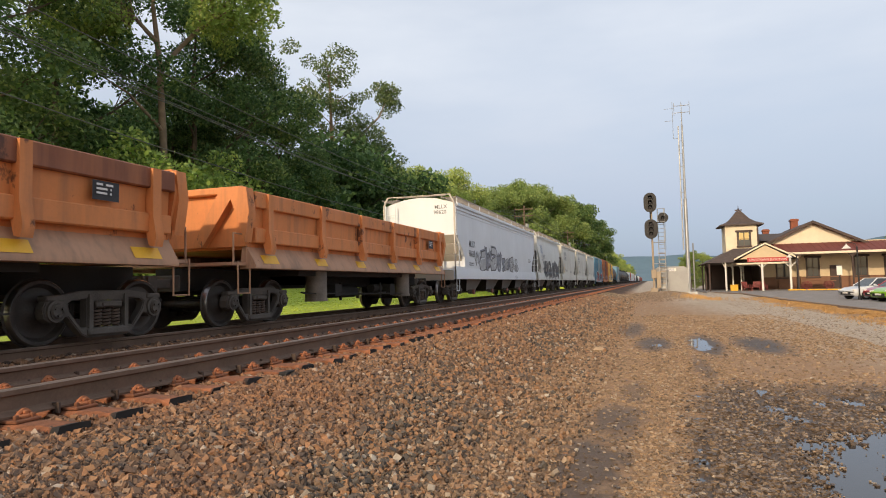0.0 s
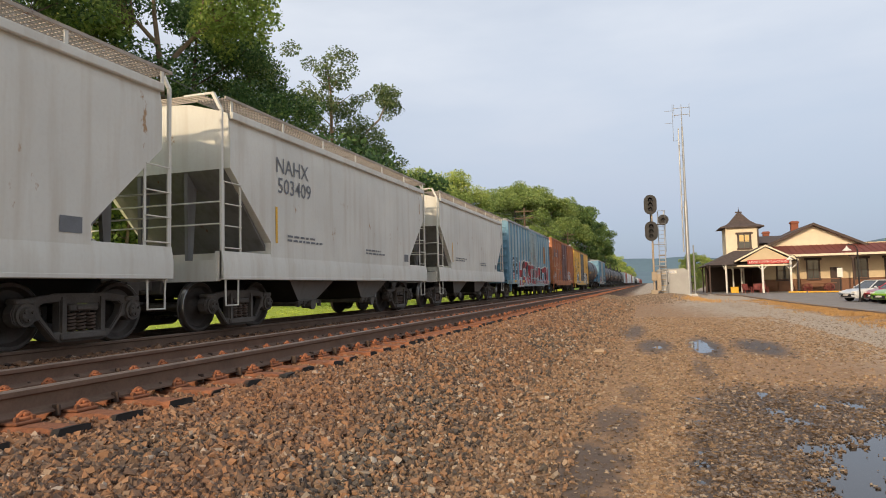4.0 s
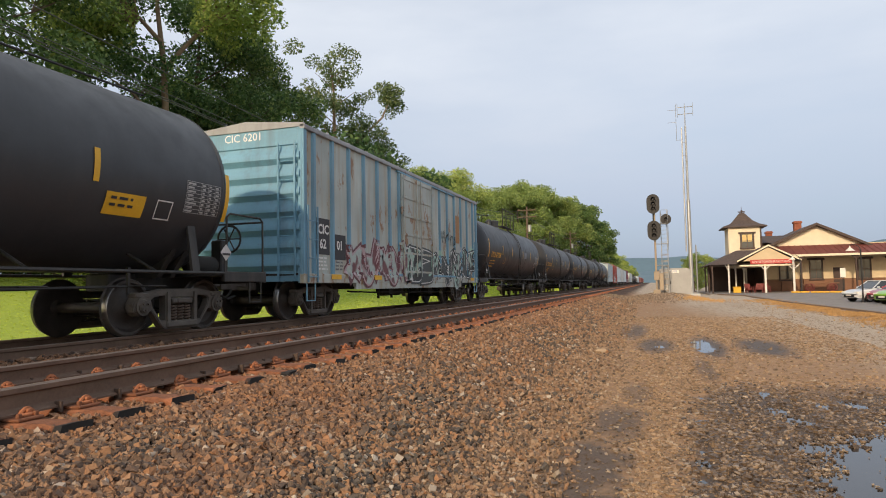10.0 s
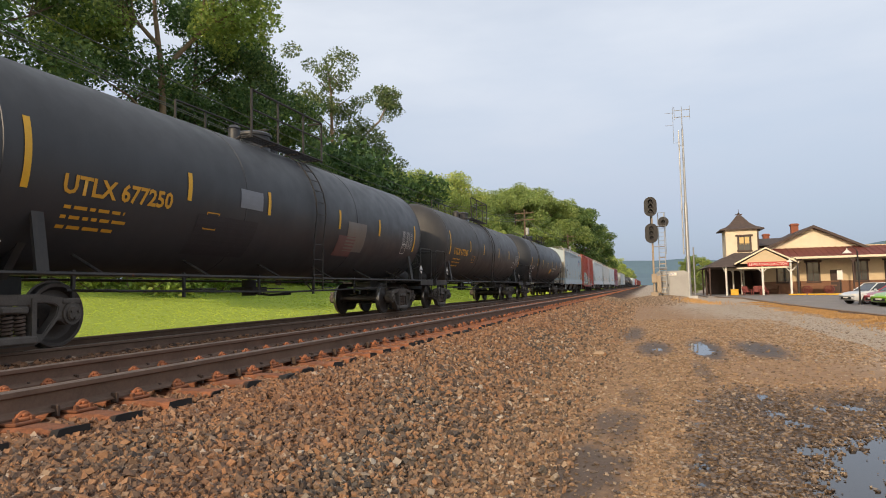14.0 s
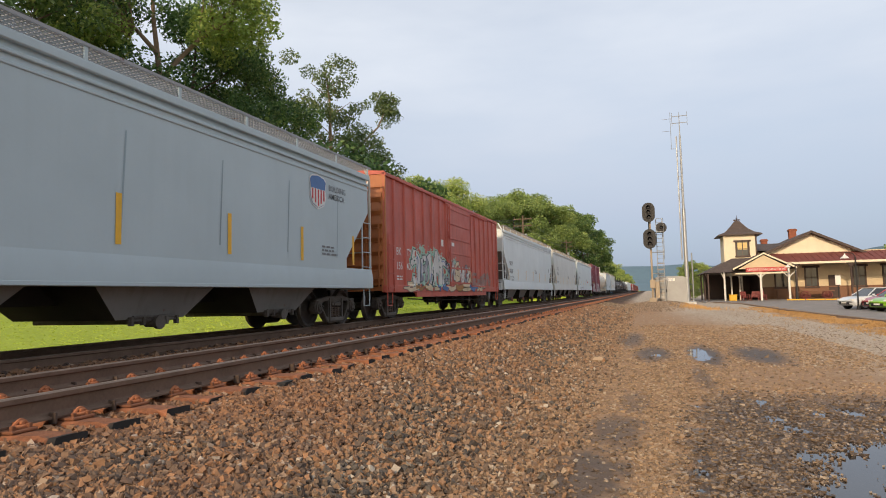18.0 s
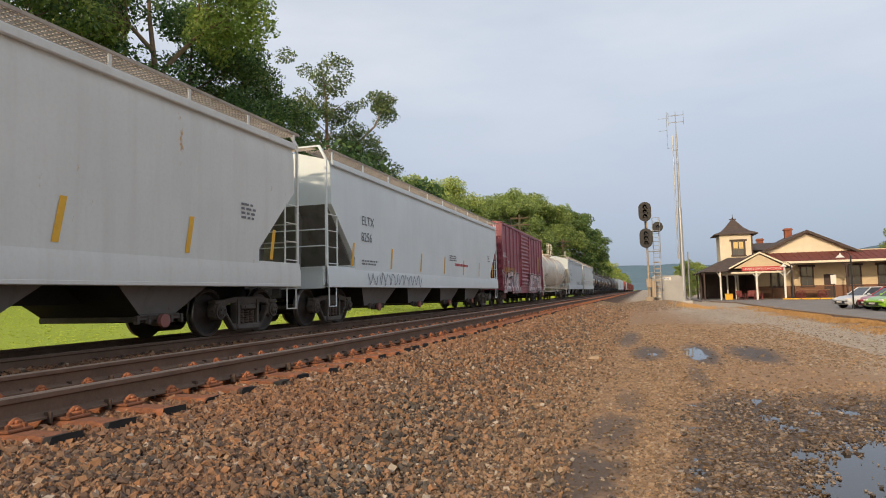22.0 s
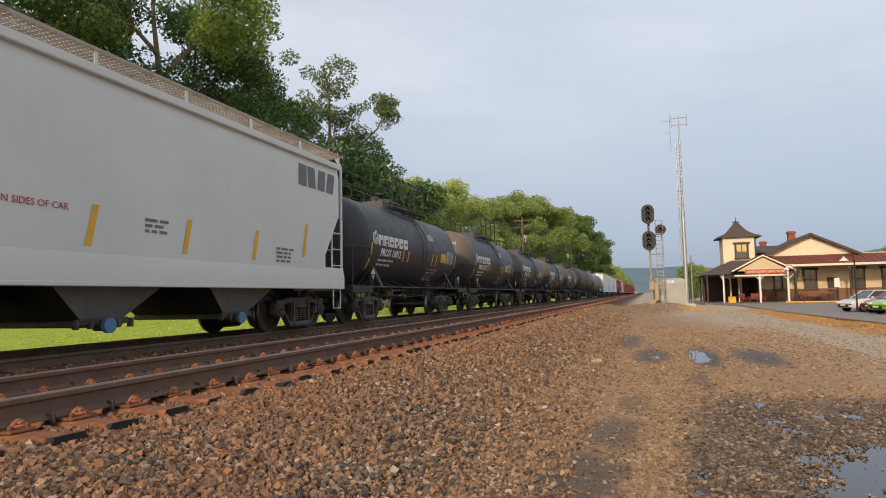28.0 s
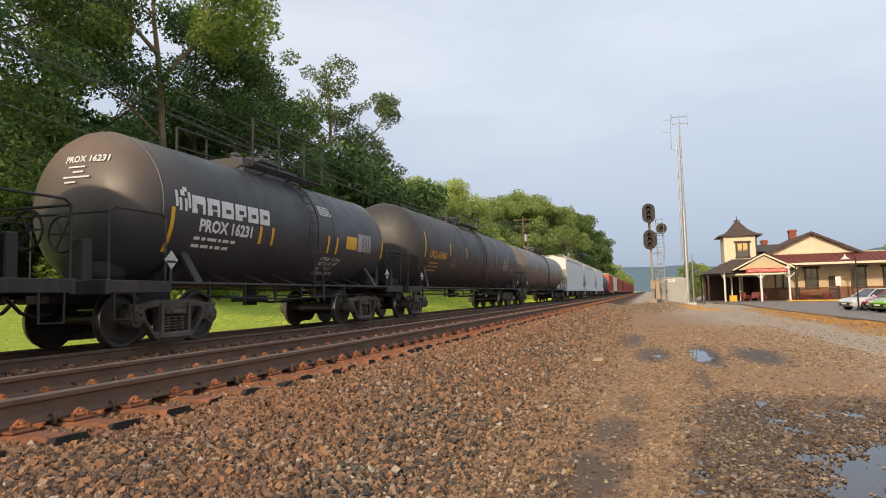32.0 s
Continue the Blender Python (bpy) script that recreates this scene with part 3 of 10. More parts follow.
    wm = stone_mat("wet_pebble", ((0, (0.035, 0.028, 0.022)), (0.40, (0.11, 0.075, 0.046)), (0.80, (0.25, 0.165, 0.090)), (1.0, (0.40, 0.32, 0.23))), 0.42)

    def spread(k, x0, x1, y0, y1, power):
        u = rng.random(k)
        y = (y0 ** (1 - power) + u * (y1 ** (1 - power) - y0 ** (1 - power))) ** (1 / (1 - power))
        return x0 + rng.random(k) * (x1 - x0), y

    def damp(xs, ys, blobs=WET, edge=1.25):
        """How wet the ground is at each place, 0 to 1."""
        w = np.zeros(len(xs))
        for cx, cy, rx, ry, amount in blobs:
            d = np.hypot((xs - cx) / rx, (ys - cy) / ry)
            w = np.maximum(w, amount * np.clip((edge - d) / 0.5, 0, 1))
        return w

    mud = WET[:9]                                       # smooth, bare mud of the lanes
    pool = tuple((*q, 1.0) for q in POOLS)
    lake = tuple((*q, 1.0) for q in POOLS if q[2] > 0.3)
    zb = lambda xs, ys: np.array([ground_z(x, y) for x, y in zip(xs, ys)])
    x, y = spread(80000, -3.50, -0.55, 1.6, 46, 1.55)
    fade = rng.random(len(x)) < np.clip((-0.45 - x) / 1.0, 0.10, 1)
    x, y = x[fade], y[fade]
    s = (0.0105 + 0.0185 * rng.random(len(x)) ** 1.5) * np.clip(0.85 + y / 40, 0.8, 1.7)
    low = rng.random(len(x)) < np.clip((x + 2.45) / 1.3, 0, 0.92)
    at = np.stack([x, y, zb(x, y) + s * 0.25 + np.where(low, 0.012, 0.030) * rng.random(len(x)) ** 1.5], 1)
    field("ballast_shoulder", "loose grey and rust-brown crushed ballast stones", at[~low], s[~low], bm, 0.95, 2.4)
    field("ballast_shoulder", "small tan-brown ballast trodden into the road's edge", at[low], s[low] * 0.80, tm, 0.8, 1.6)
    x, y = spread(9000, -6.9, -3.62, 1.5, 40, 1.3)
    s = 0.026 + 0.018 * rng.random(len(x))
    field("ballast_bed", "crushed ballast between the ties of the near track", np.stack([x, y, zb(x, y) + s * 0.2 - 0.01], 1), s, bm)
    x, y = spread(5200, -3.98, -3.38, 1.5, 40, 1.3)
    s = 0.014 + 0.016 * rng.random(len(x))
    field("ballast_bed", "rusty stones lying about the tie ends", np.stack([x, y, zb(x, y) + 0.035 * rng.random(len(x))], 1), s, bm)
    x, y = spread(6000, -11.0, -7.0, 5, 45, 1.2)
    s = 0.026 + 0.018 * rng.random(len(x))
    field("ballast_bed", "grey crushed ballast of the far track", np.stack([x, y, zb(x, y) + s * 0.2 - 0.01], 1), s, bm)
    # the road: gravel strips between muddy lanes, wet stones about the pools
    x, y = spread(130000, -1.4, 4.2, 2.4, 26, 1.6)
    smooth = np.clip((x - 0.9) / 0.5, 0, 1) * np.exp(-((y - 10.6) / 1.9) ** 2)
    bare = np.clip((x + 0.05) / -0.4, 0, 1) * 0.45
    keep = (rng.random(len(x)) > damp(x, y, mud) * 0.93) & (rng.random(len(x)) > damp(x, y, pool, 1.1) * 0.80) & (rng.random(len(x)) > damp(x, y, lake, 1.12) * 0.93) & (rng.random(len(x)) > smooth * 0.85) & (rng.random(len(x)) > bare)
    x, y = x[keep], y[keep]
    s = (0.0042 + 0.0140 * rng.random(len(x)) ** 2.5) * np.clip(0.9 + y / 22, 1, 1.8)
    w = damp(x, y) > 0.25 + 0.6 * rng.random(len(x))
    z = np.maximum(zb(x, y), np.where(damp(x, y, pool, 1.4) > 0.1, WATER - s * 0.25, -1.0))
    field("road_gravel", "small brown pebbles strewn over the dirt road", np.stack([x, y, z + s * 0.25], 1)[~w], s[~w], pm, 0.6, 0.7)
    field("road_gravel", "wet pebbles around the puddles", np.stack([x, y, z + s * 0.30], 1)[w], s[w], wm, 0.6, 0.7)
    x, y = spread(16000, -1.3, 7.6, 12, 48, 1.2)
    keep = (rng.random(len(x)) > 0.5 * (np.abs(np.sin(x * 1.6 + 0.4)) < 0.45)) & (rng.random(len(x)) > damp(x, y)) & (rng.random(len(x)) < np.clip((x + y * 0.08) / 5.0, 0.15, 1))
    x, y = x[keep], y[keep]
    s = 0.010 + 0.018 * rng.random(len(x)) ** 1.6
    field("lot_gravel", "pale gravel scattered over the dirt lot", np.stack([x, y, zb(x, y) + s * 0.10], 1), s, lm, 0.5, 0.6)
    x, y = -3.4 + 6.4 * rng.random(16000), 30 + 26 * rng.random(16000)
    keep = rng.random(len(x)) < np.clip(1.9 - np.hypot((x - 0.2) / 2.0, (y - 51) / 8.0) * 1.2, 0, 1) + np.clip((-1.0 - x) / 0.8, 0, 1)
    x, y = x[keep], y[keep]
    s = 0.016 + 0.028 * rng.random(len(x)) ** 1.7
    field("ballast_mound", "brown-grey crushed stone heaped about the signal", np.stack([x, y, zb(x, y) + s * 0.2], 1), s, hm)
    x, y = -3.5 + 2.95 * rng.random(30000), -9 + 11.2 * rng.random(30000)
    s = 0.015 + 0.020 * rng.random(len(x))
    low = rng.random(len(x)) < np.clip((x + 2.45) / 1.3, 0, 0.92)
    at = np.stack([x, y, zb(x, y) + s * 0.35], 1)
    field("ballast_shoulder", "loose ballast stones beside the track behind the camera", at[~low], s[~low], bm, 0.95, 2.4)
    field("ballast_shoulder", "small tan-brown ballast at the road's edge behind the camera", at[low], s[low] * 0.8, tm, 0.8, 1.6)
    x, y = -1.2 + 6.0 * rng.random(30000), -9 + 11.6 * rng.random(30000)
    s = 0.005 + 0.016 * rng.random(len(x)) ** 2
    field("road_gravel", "small brown pebbles on the dirt road behind the camera", np.stack([x, y, zb(x, y) + s * 0.3], 1), s, pm)
    rock = Geo()
    rock.lathe([(-0.075, 0.02), (-0.05, 0.10), (0.0, 0.15), (0.05, 0.11), (0.075, 0.02)], (0, 0, 0), "z", 9)
    rock.v = [tuple(np.array(v) * (0.8 + 0.4 * rng.random()) * np.array((1.1, 0.8, 1.0))) for v in rock.v]
    ob = new("loose_rock", mesh_of("loose_rock", rock, pm, 20))
    ob.matrix_basis = pose(-0.93, 12.6, 0.05, 0, 0, 30)
    tagged(ob, "pale brown rock lying at the edge of the ballast", "rock")


make_stones()


# ---- tracks ----


def rail_geo(y0, y1):
    """A T-rail whose running surface is at z = 0."""
    half = [(0.075, -0.185), (0.075, -0.172), (0.018, -0.152), (0.010, -0.14), (0.010, -0.055), (0.036, -0.042), (0.037, -0.010), (0.028, 0.0)]
    prof = half + [(-u, v) for u, v in reversed(half)]
    g = Geo()
    g.prism(prof, y0, y1, "y")
    g.m = [1 if i in (8, 9, 10) else 2 if i in (7, 11) else 0 for i in range(len(g.f))]
    return g


def make_track(name, label, rails, y_near, y_parts, y_far, tie_mat, end_mat, clip_mat):
    (xa, za), (xb, zb) = rails
    track = thing(name, label, "railway track", pose((xa + xb) / 2, 0, (za + zb) / 2), kind="structure")
    lean = math.degrees(math.atan2(za - zb, xa - xb))
    base = pose(0, 0, 0, 0, -lean, 0)
    for sx in (-0.7525, 0.7525):
        part("rail", rail_geo(-120, 1400), [M_RAILSIDE, M_RAILTOP, M_RAILHEAD], track, at=base @ pose(sx, 0, 0), smooth=20)
    ties, shape = [], random.Random(21)
    for k in range(6):
        t = Geo()
        xs = [-1.31, -1.22, -1.0, -0.4, 0.4, 1.0, 1.13, 1.22, 1.31]
        for i, x in enumerate(xs):
            worn = 0.018 if abs(x) > 1.05 else 0.006
            for y, z in ((-0.115, -0.385), (-0.118, -0.225), (-0.095, -0.207), (0.0, -0.203), (0.095, -0.207), (0.118, -0.225), (0.115, -0.385)):
                t.v.append((x + shape.uniform(-1, 1) * (0.025 if abs(x) > 1.3 else 0), y + shape.uniform(-worn, worn), z + (shape.uniform(-worn, worn * 0.2) if z > -0.3 else 0)))
        t.f = [(i * 7 + j, i * 7 + (j + 1) % 7, (i + 1) * 7 + (j + 1) % 7, (i + 1) * 7 + j) for i in range(len(xs) - 1) for j in range(7)]
        t.f += [tuple(range(7))[::-1], tuple((len(xs) - 1) * 7 + j for j in range(7))]
        t.m = [0] * (len(t.f) - 2) + [1, 1]
        ties.append(mesh_of("tie", t, [tie_mat, end_mat], 25))
    pl = Geo()
    for sx in (-0.7525, 0.7525):
        pl.cbox(sx - 0.18, sx + 0.18, -0.095, 0.095, -0.205, -0.184, 0.006)
        for dx in (-0.14, 0.14):
            pl.cbox(sx + dx - 0.014, sx + dx + 0.014, -0.075, -0.045, -0.19, -0.155, 0.004)
            pl.cbox(sx + dx - 0.014, sx + dx + 0.014, 0.045, 0.075, -0.19, -0.155, 0.004)
    plate = mesh_of("tie_plates", pl, M_PLATE if clip_mat is M_CLIP else clip_mat, 20)
    cl = Geo()
    arc = [(-0.05 + 0.10 * i / 8, 0.032 * math.sin(math.pi * i / 8)) for i in range(9)]
    cl.pipe([(0.10, u, -0.165 + v) for u, v in arc] + [(0.055, 0.05, -0.17), (0.03, 0.0, -0.158)], 0.013, 6)
    cl.cbox(0.07, 0.14, -0.06, 0.06, -0.19, -0.160, 0.01)
    cl.cbox(0.085, 0.125, -0.02, 0.02, -0.165, -0.135, 0.008)
    clip = mesh_of("spring_clip", cl, clip_mat, 40)
    an = Geo()
    an.cbox(0.02, 0.085, -0.012, 0.012, -0.215, -0.135, 0.005)
    anchor = mesh_of("rail_anchor", an, M_ANCHOR, 20)
    rng = random.Random(name)
    far = Geo()
    y = y_near
    while y < y_far:
        m = base @ pose(rng.uniform(-0.06, 0.06), y, rng.uniform(-0.006, 0.0), 0, 0, rng.uniform(-1.5, 1.5))
        if y < y_parts:
            ob = part("tie", ties[rng.randrange(6)], None, track, at=m)
            part("tie_plates", plate, None, ob)
            for sx in (-0.7525, 0.7525):
                for turn in (0, 180):
                    if turn == 0 or clip_mat is M_CLIP:
                        part("spring_clip", clip, None, ob, at=pose(sx, 0.03, 0, 0, 0, turn))
                if clip_mat is M_CLIP:
                    part("rail_anchor", anchor, None, ob, at=pose(sx, -0.15, 0))
        else:
            x0, z0 = m.translation.x, m.translation.z
            far.k = 0
            far.box(x0 - 1.31, x0 + 1.31, y - 0.115, y + 0.115, z0 - 0.385, z0 - 0.205)
            far.k = 1
            for sx in (-0.7525, 0.7525):
                far.box(x0 + sx - 0.18, x0 + sx + 0.18, y - 0.095, y + 0.095, z0 - 0.205, z0 - 0.15)
        y += 0.508 + rng.uniform(-0.03, 0.03)
    tagged(part("far_ties", far, [tie_mat, clip_mat], track), "further ties with their fastenings", kind="stuff")



def black_ended_tie(base):
    """The ties' rust stain, worn to black creosote at the ends."""
    m = base.copy()
    m.name = "rust_stained_tie_with_black_end"
    n, l = m.node_tree.nodes, m.node_tree.links
    p = n["Principled BSDF"]
    old = p.inputs["Base Color"].links[0].from_socket
    vec = n.new("ShaderNodeTexCoord").outputs["Object"]
    sep = n.new("ShaderNodeSeparateXYZ")
    l.new(vec, sep.inputs[0])
    rnd = n.new("ShaderNodeObjectInfo").outputs["Random"]
    e = math_of(n, l, "ADD", math_of(n, l, "ABSOLUTE", sep.outputs[0]), math_of(n, l, "MULTIPLY", noise_of(n, l, vec, 9, 4), 0.16))
    e = math_of(n, l, "ADD", e, math_of(n, l, "MULTIPLY", rnd, 0.10))
    c = mix_of(n, l, ramp_of(n, l, math_of(n, l, "MULTIPLY", e, 0.5), 0.692, 0.712), old, (0.020, 0.018, 0.017))
    l.new(c, p.inputs["Base Color"])
    return m


M_TIE = black_ended_tie(M_TIE)
make_track("near_track", "empty track with rust-stained ties and orange spring clips", RAILS[:2], -8.0, 42, 260, M_TIE, M_TIEEND, M_CLIP)
make_track("far_track", "darker track on which the freight train runs", (RAILS[2], RAILS[3]), 0.5, 34, 160, M_TIEFAR, M_TIEEND, M_ANCHOR)

# ---- rolling stock ----
# In a car's own space y runs along the track (away from the camera), x faces the road, z is height over the rails.
HALF = 1.56
CARS, WHEELS = [], []


def wheelset_mesh():
    if "wheelset" not in MESHES:
        g = Geo()
        for s in (-1, 1):
            prof = [(0.075, 0.0), (0.075, 0.115), (0.055, 0.14), (0.012, 0.20), (-0.018, 0.29), (-0.012, 0.35), (0.030, 0.385), (0.058, 0.40), (0.060, 0.446)]
            g.k = 0
            g.lathe([(s * (0.7525 - 0.02 + t), r) for t, r in prof], (0, 0, 0), "x", 32)
            g.k = 1
            g.lathe([(s * 0.7925, 0.446), (s * 0.7775, 0.46), (s * 0.70, 0.467)], (0, 0, 0), "x", 32)
            g.k = 0
            g.lathe([(s * 0.70, 0.467), (s * 0.685, 0.492), (s * 0.672, 0.485), (s * 0.665, 0.39), (s * 0.69, 0.33), (s * 0.72, 0.14), (s * 0.66, 0.10)], (0, 0, 0), "x", 32)
            g.cyl((s * 0.78, 0, 0), (s * 1.06, 0, 0), 0.085, 14)
            g.cyl((s * 1.06, 0, 0), (s * 1.10, 0, 0), 0.105, 14)
            for k in range(3):
                a = k * 2.0944
                g.cyl((s * 1.10, 0.06 * math.cos(a), 0.06 * math.sin(a)), (s * 1.125, 0.06 * math.cos(a), 0.06 * math.sin(a)), 0.022, 6)
        g.cyl((-0.7, 0, 0), (0.7, 0, 0), 0.09, 12)
        MESHES["wheelset"] = mesh_of("wheelset", g, [M_WHEEL, M_TREAD], 40)
    return MESHES["wheelset"]


def plate_mesh(name, outer, holes, x0, x1, mat, bevel=0.012, extra=None):
    """A cast plate in y and z with openings, its edges rounded, plus further solid pieces."""
    bm = bmesh.new()
    edges = []
    for loop in (outer, *holes):
        vs = [bm.verts.new((x0, u, v)) for u, v in loop]
        edges += [bm.edges.new((vs[k], vs[(k + 1) % len(vs)])) for k in range(len(vs))]
    bmesh.ops.triangle_fill(bm, edges=edges, use_beauty=True)
    ext = bmesh.ops.extrude_face_region(bm, geom=bm.faces[:])
    for v in ext["geom"]:
        if isinstance(v, bmesh.types.BMVert):
            v.co.x = x1
    bmesh.ops.recalc_face_normals(bm, faces=bm.faces)
    rim = [e for e in bm.edges if len(e.link_faces) == 2 and e.calc_face_angle() > 0.9 and abs(e.verts[0].co.x - e.verts[1].co.x) < 1e-6]
    bmesh.ops.bevel(bm, geom=rim, offset=bevel, segments=2, affect="EDGES", clamp_overlap=True)
    if extra is not None:
        me = bpy.data.meshes.new("extra")
        me.from_pydata(extra.v, [], extra.f)
        bm.from_mesh(me)
        bpy.data.meshes.remove(me)
    bmesh.ops.recalc_face_normals(bm, faces=bm.faces)
    me = bpy.data.meshes.new(name)
    bm.to_mesh(me)
    bm.free()
    me.materials.append(mat)
    me.shade_smooth()
    me.set_sharp_from_angle(angle=radians(40))
    return me


def side_frame_mesh():
    if "side_frame" not in MESHES:
        a, b = 0.90, 1.05
        half = [(0.0, 0.71), (0.42, 0.71), (0.72, 0.67), (0.92, 0.64), (1.04, 0.58), (1.09, 0.48), (1.06, 0.36), (0.96, 0.30), (0.84, 0.30), (0.76, 0.36), (0.70, 0.37), (0.47, 0.12), (0.36, 0.07), (0.0, 0.07)]
        outer = half + [(-u, v) for u, v in reversed(half[1:-1])]
        holes = [[(-0.27, 0.20), (0.27, 0.20), (0.29, 0.24), (0.29, 0.53), (0.25, 0.57), (-0.25, 0.57), (-0.29, 0.53), (-0.29, 0.24)]]
        for s in (-1, 1):
            holes.append([(s * 0.38, 0.605), (s * 0.63, 0.585), (s * 0.70, 0.54), (s * 0.665, 0.43), (s * 0.47, 0.205), (s * 0.38, 0.215)])
        g = Geo()
        for s in (-1, 1):
            g.cyl((a - 0.04, s * 0.9, 0.45), (b + 0.035, s * 0.9, 0.45), 0.155, 18, 0.145)
            g.cyl((b + 0.035, s * 0.9, 0.45), (b + 0.075, s * 0.9, 0.45), 0.105, 16, 0.085)
            for k in range(3):
                t = 0.5 + k * 2.0944
                g.cyl((b + 0.06, s * 0.9 + 0.06 * math.cos(t), 0.45 + 0.06 * math.sin(t)), (b + 0.10, s * 0.9 + 0.06 * math.cos(t), 0.45 + 0.06 * math.sin(t)), 0.02, 6)
            g.cbox(a - 0.02, b + 0.02, s * 0.9 - 0.15, s * 0.9 + 0.15, 0.575, 0.655, 0.02)
            g.prism([(s * 0.36, 0.66), (s * 0.29, 0.66), (s * 0.29, 0.14), (s * 0.36, 0.18)], a - 0.01, b + 0.025, "x")
        g.cbox(a - 0.03, b + 0.04, -0.38, 0.38, 0.09, 0.20, 0.025)
        g.cbox(a - 0.10, b + 0.03, -0.25, 0.25, 0.47, 0.565, 0.02)
        g.cbox(b - 0.02, b + 0.05, -0.14, 0.14, 0.485, 0.55, 0.012)
        MESHES["side_frame"] = plate_mesh("side_frame", outer, holes, a, b, M_STEEL, 0.014, g)
        s = Geo()
        for y in (-0.17, 0.0, 0.17):
            pts = [(0.985 + 0.068 * math.cos(i * 0.9), y + 0.068 * math.sin(i * 0.9), 0.20 + 0.27 * i / 41) for i in range(42)]
            s.pipe(pts, 0.019, 5)
        MESHES["spring"] = mesh_of("spring_nest", s, M_SPRING, 60)
        t = Geo()
        t.cbox(-0.98, 0.98, -0.19, 0.19, 0.40, 0.60, 0.03)
        t.cyl((0, 0, 0.55), (0, 0, 0.72), 0.22, 14)
        t.box(-0.8, 0.8, -0.62, -0.54, 0.30, 0.42)
        t.box(-0.8, 0.8, 0.54, 0.62, 0.30, 0.42)
        for s_ in (-1, 1):
            for x in (-0.74, 0.74):
                t.cbox(x - 0.06, x + 0.06, s_ * 0.40 - 0.045, s_ * 0.40 + 0.045, 0.30, 0.60, 0.02)
            t.pipe([(0.30, s_ * 0.5, 0.36), (0.36, s_ * 0.2, 0.50), (0.30, -s_ * 0.1, 0.66)], 0.025, 6)
        t.cyl((-0.4, -0.9, 0.36), (0.3, 0.9, 0.36), 0.025, 6)
        MESHES["truck"] = mesh_of("truck", t, M_UNDER, 30)
    return MESHES["side_frame"]


def add_trucks(car, ys, base=1.80):
    side_frame_mesh()
    for y in ys:
        tr = part("truck", MESHES["truck"], None, car, "two-axle cast steel freight truck", at=pose(0, y, 0))
        for turn in (0, 180):
            part("side_frame", MESHES["side_frame"], None, tr, at=pose(0, 0, 0, 0, 0, turn) @ Matrix.Diagonal((1, 1.0, 1.06, 1)))
            part("spring_nest", MESHES["spring"], None, tr, at=pose(0, 0, 0, 0, 0, turn) @ Matrix.Diagonal((1, 1.0, 1.06, 1)))
        for dy in (-base / 2, base / 2):
            w = part("wheelset", wheelset_mesh(), None, tr, at=pose(0, dy, 0.46))
            WHEELS.append((w, car, dy))


def add_couplers(car, L, z=0.86):
    if "coupler" not in MESHES:
        g = Geo()
        g.cbox(-0.07, 0.07, -0.25, 0.50, -0.09, 0.09, 0.02)
        g.prism([(-0.13, 0.45), (0.10, 0.45), (0.15, 0.58), (0.13, 0.76), (0.04, 0.74), (0.03, 0.62), (-0.10, 0.60), (-0.16, 0.70)], -0.15, 0.15, "z")
        g.cbox(-0.28, 0.28, -0.08, 0.02, -0.16, 0.16, 0.02)
        MESHES["coupler"] = mesh_of("coupler", g, M_STEEL, 30)
        h = Geo()
        h.pipe([(0.25, 0.0, -0.05), (0.24, 0.25, -0.28), (0.22, 0.5, -0.36), (0.20, 0.78, -0.30)], 0.028, 6)
        MESHES["air_hose"] = mesh_of("air_hose", h, M_UNDER, 60)
    for s in (-1, 1):
        m = pose(0, s * (L / 2), z, 0, 0, 0 if s > 0 else 180)
        part("coupler", MESHES["coupler"], None, car, at=m)
        part("air_hose", MESHES["air_hose"], None, car, at=m)


def add_ladder(car, x, y, z0, z1, mat, width=0.42, step=0.42, along="y", name="ladder"):
    """Rungs between two uprights; along y on a side, along x on an end."""
    key = (name, along, round(z1 - z0, 2), width, step, mat.name)
    if key not in MESHES:
        g = Geo()
        put = (lambda u, o, z: (o, u, z)) if along == "y" else (lambda u, o, z: (u, o, z))
        for s in (-1, 1):
            p, q = put(s * width / 2 - 0.022, -0.012, 0), put(s * width / 2 + 0.022, 0.012, z1 - z0)
            g.box(p[0], q[0], p[1], q[1], 0, z1 - z0)
        z = 0.12
        while z < z1 - z0:
            g.cyl(put(-width / 2, 0.03, z), put(width / 2, 0.03, z), 0.013, 6)
            z += step
        MESHES[key] = mesh_of(name, g, mat, 40)
    return part(name, MESHES[key], None, car, at=pose(x, y, z0))


def add_stirrup(car, y, mat, x=HALF - 0.03, z=0.85, drop=0.42):
    key = ("stirrup", mat.name, drop)
    if key not in MESHES:
        g = Geo()
        g.pipe([(0, -0.19, 0.05), (0, -0.18, -drop), (0, 0.18, -drop), (0, 0.19, 0.05)], 0.018, 6)
        MESHES[key] = mesh_of("stirrup", g, mat, 50)
    return part("stirrup", MESHES[key], None, car, at=pose(x, y, z))


def letter(car, text, y, z, size, mat, x=None, surf=None, name="lettering", turn=0, bold=None):
    """Lettering on the side that faces the road, or on any surface x = surf(y, z), or on the end that faces the camera."""
    me = words(text, size, 0.005 * size if bold is None else bold)
    if turn:                       # on the end wall that faces -y
        for v in me.vertices:
            v.co = (y + v.co.x, x, z + v.co.y)
    else:
        for v in me.vertices:
            yy, zz = y + v.co.x, z + v.co.y
            v.co = ((surf(yy, zz) if surf else x) + 0.012, yy, zz)
    me.materials.append(mat)
    return part(name, me, None, car)


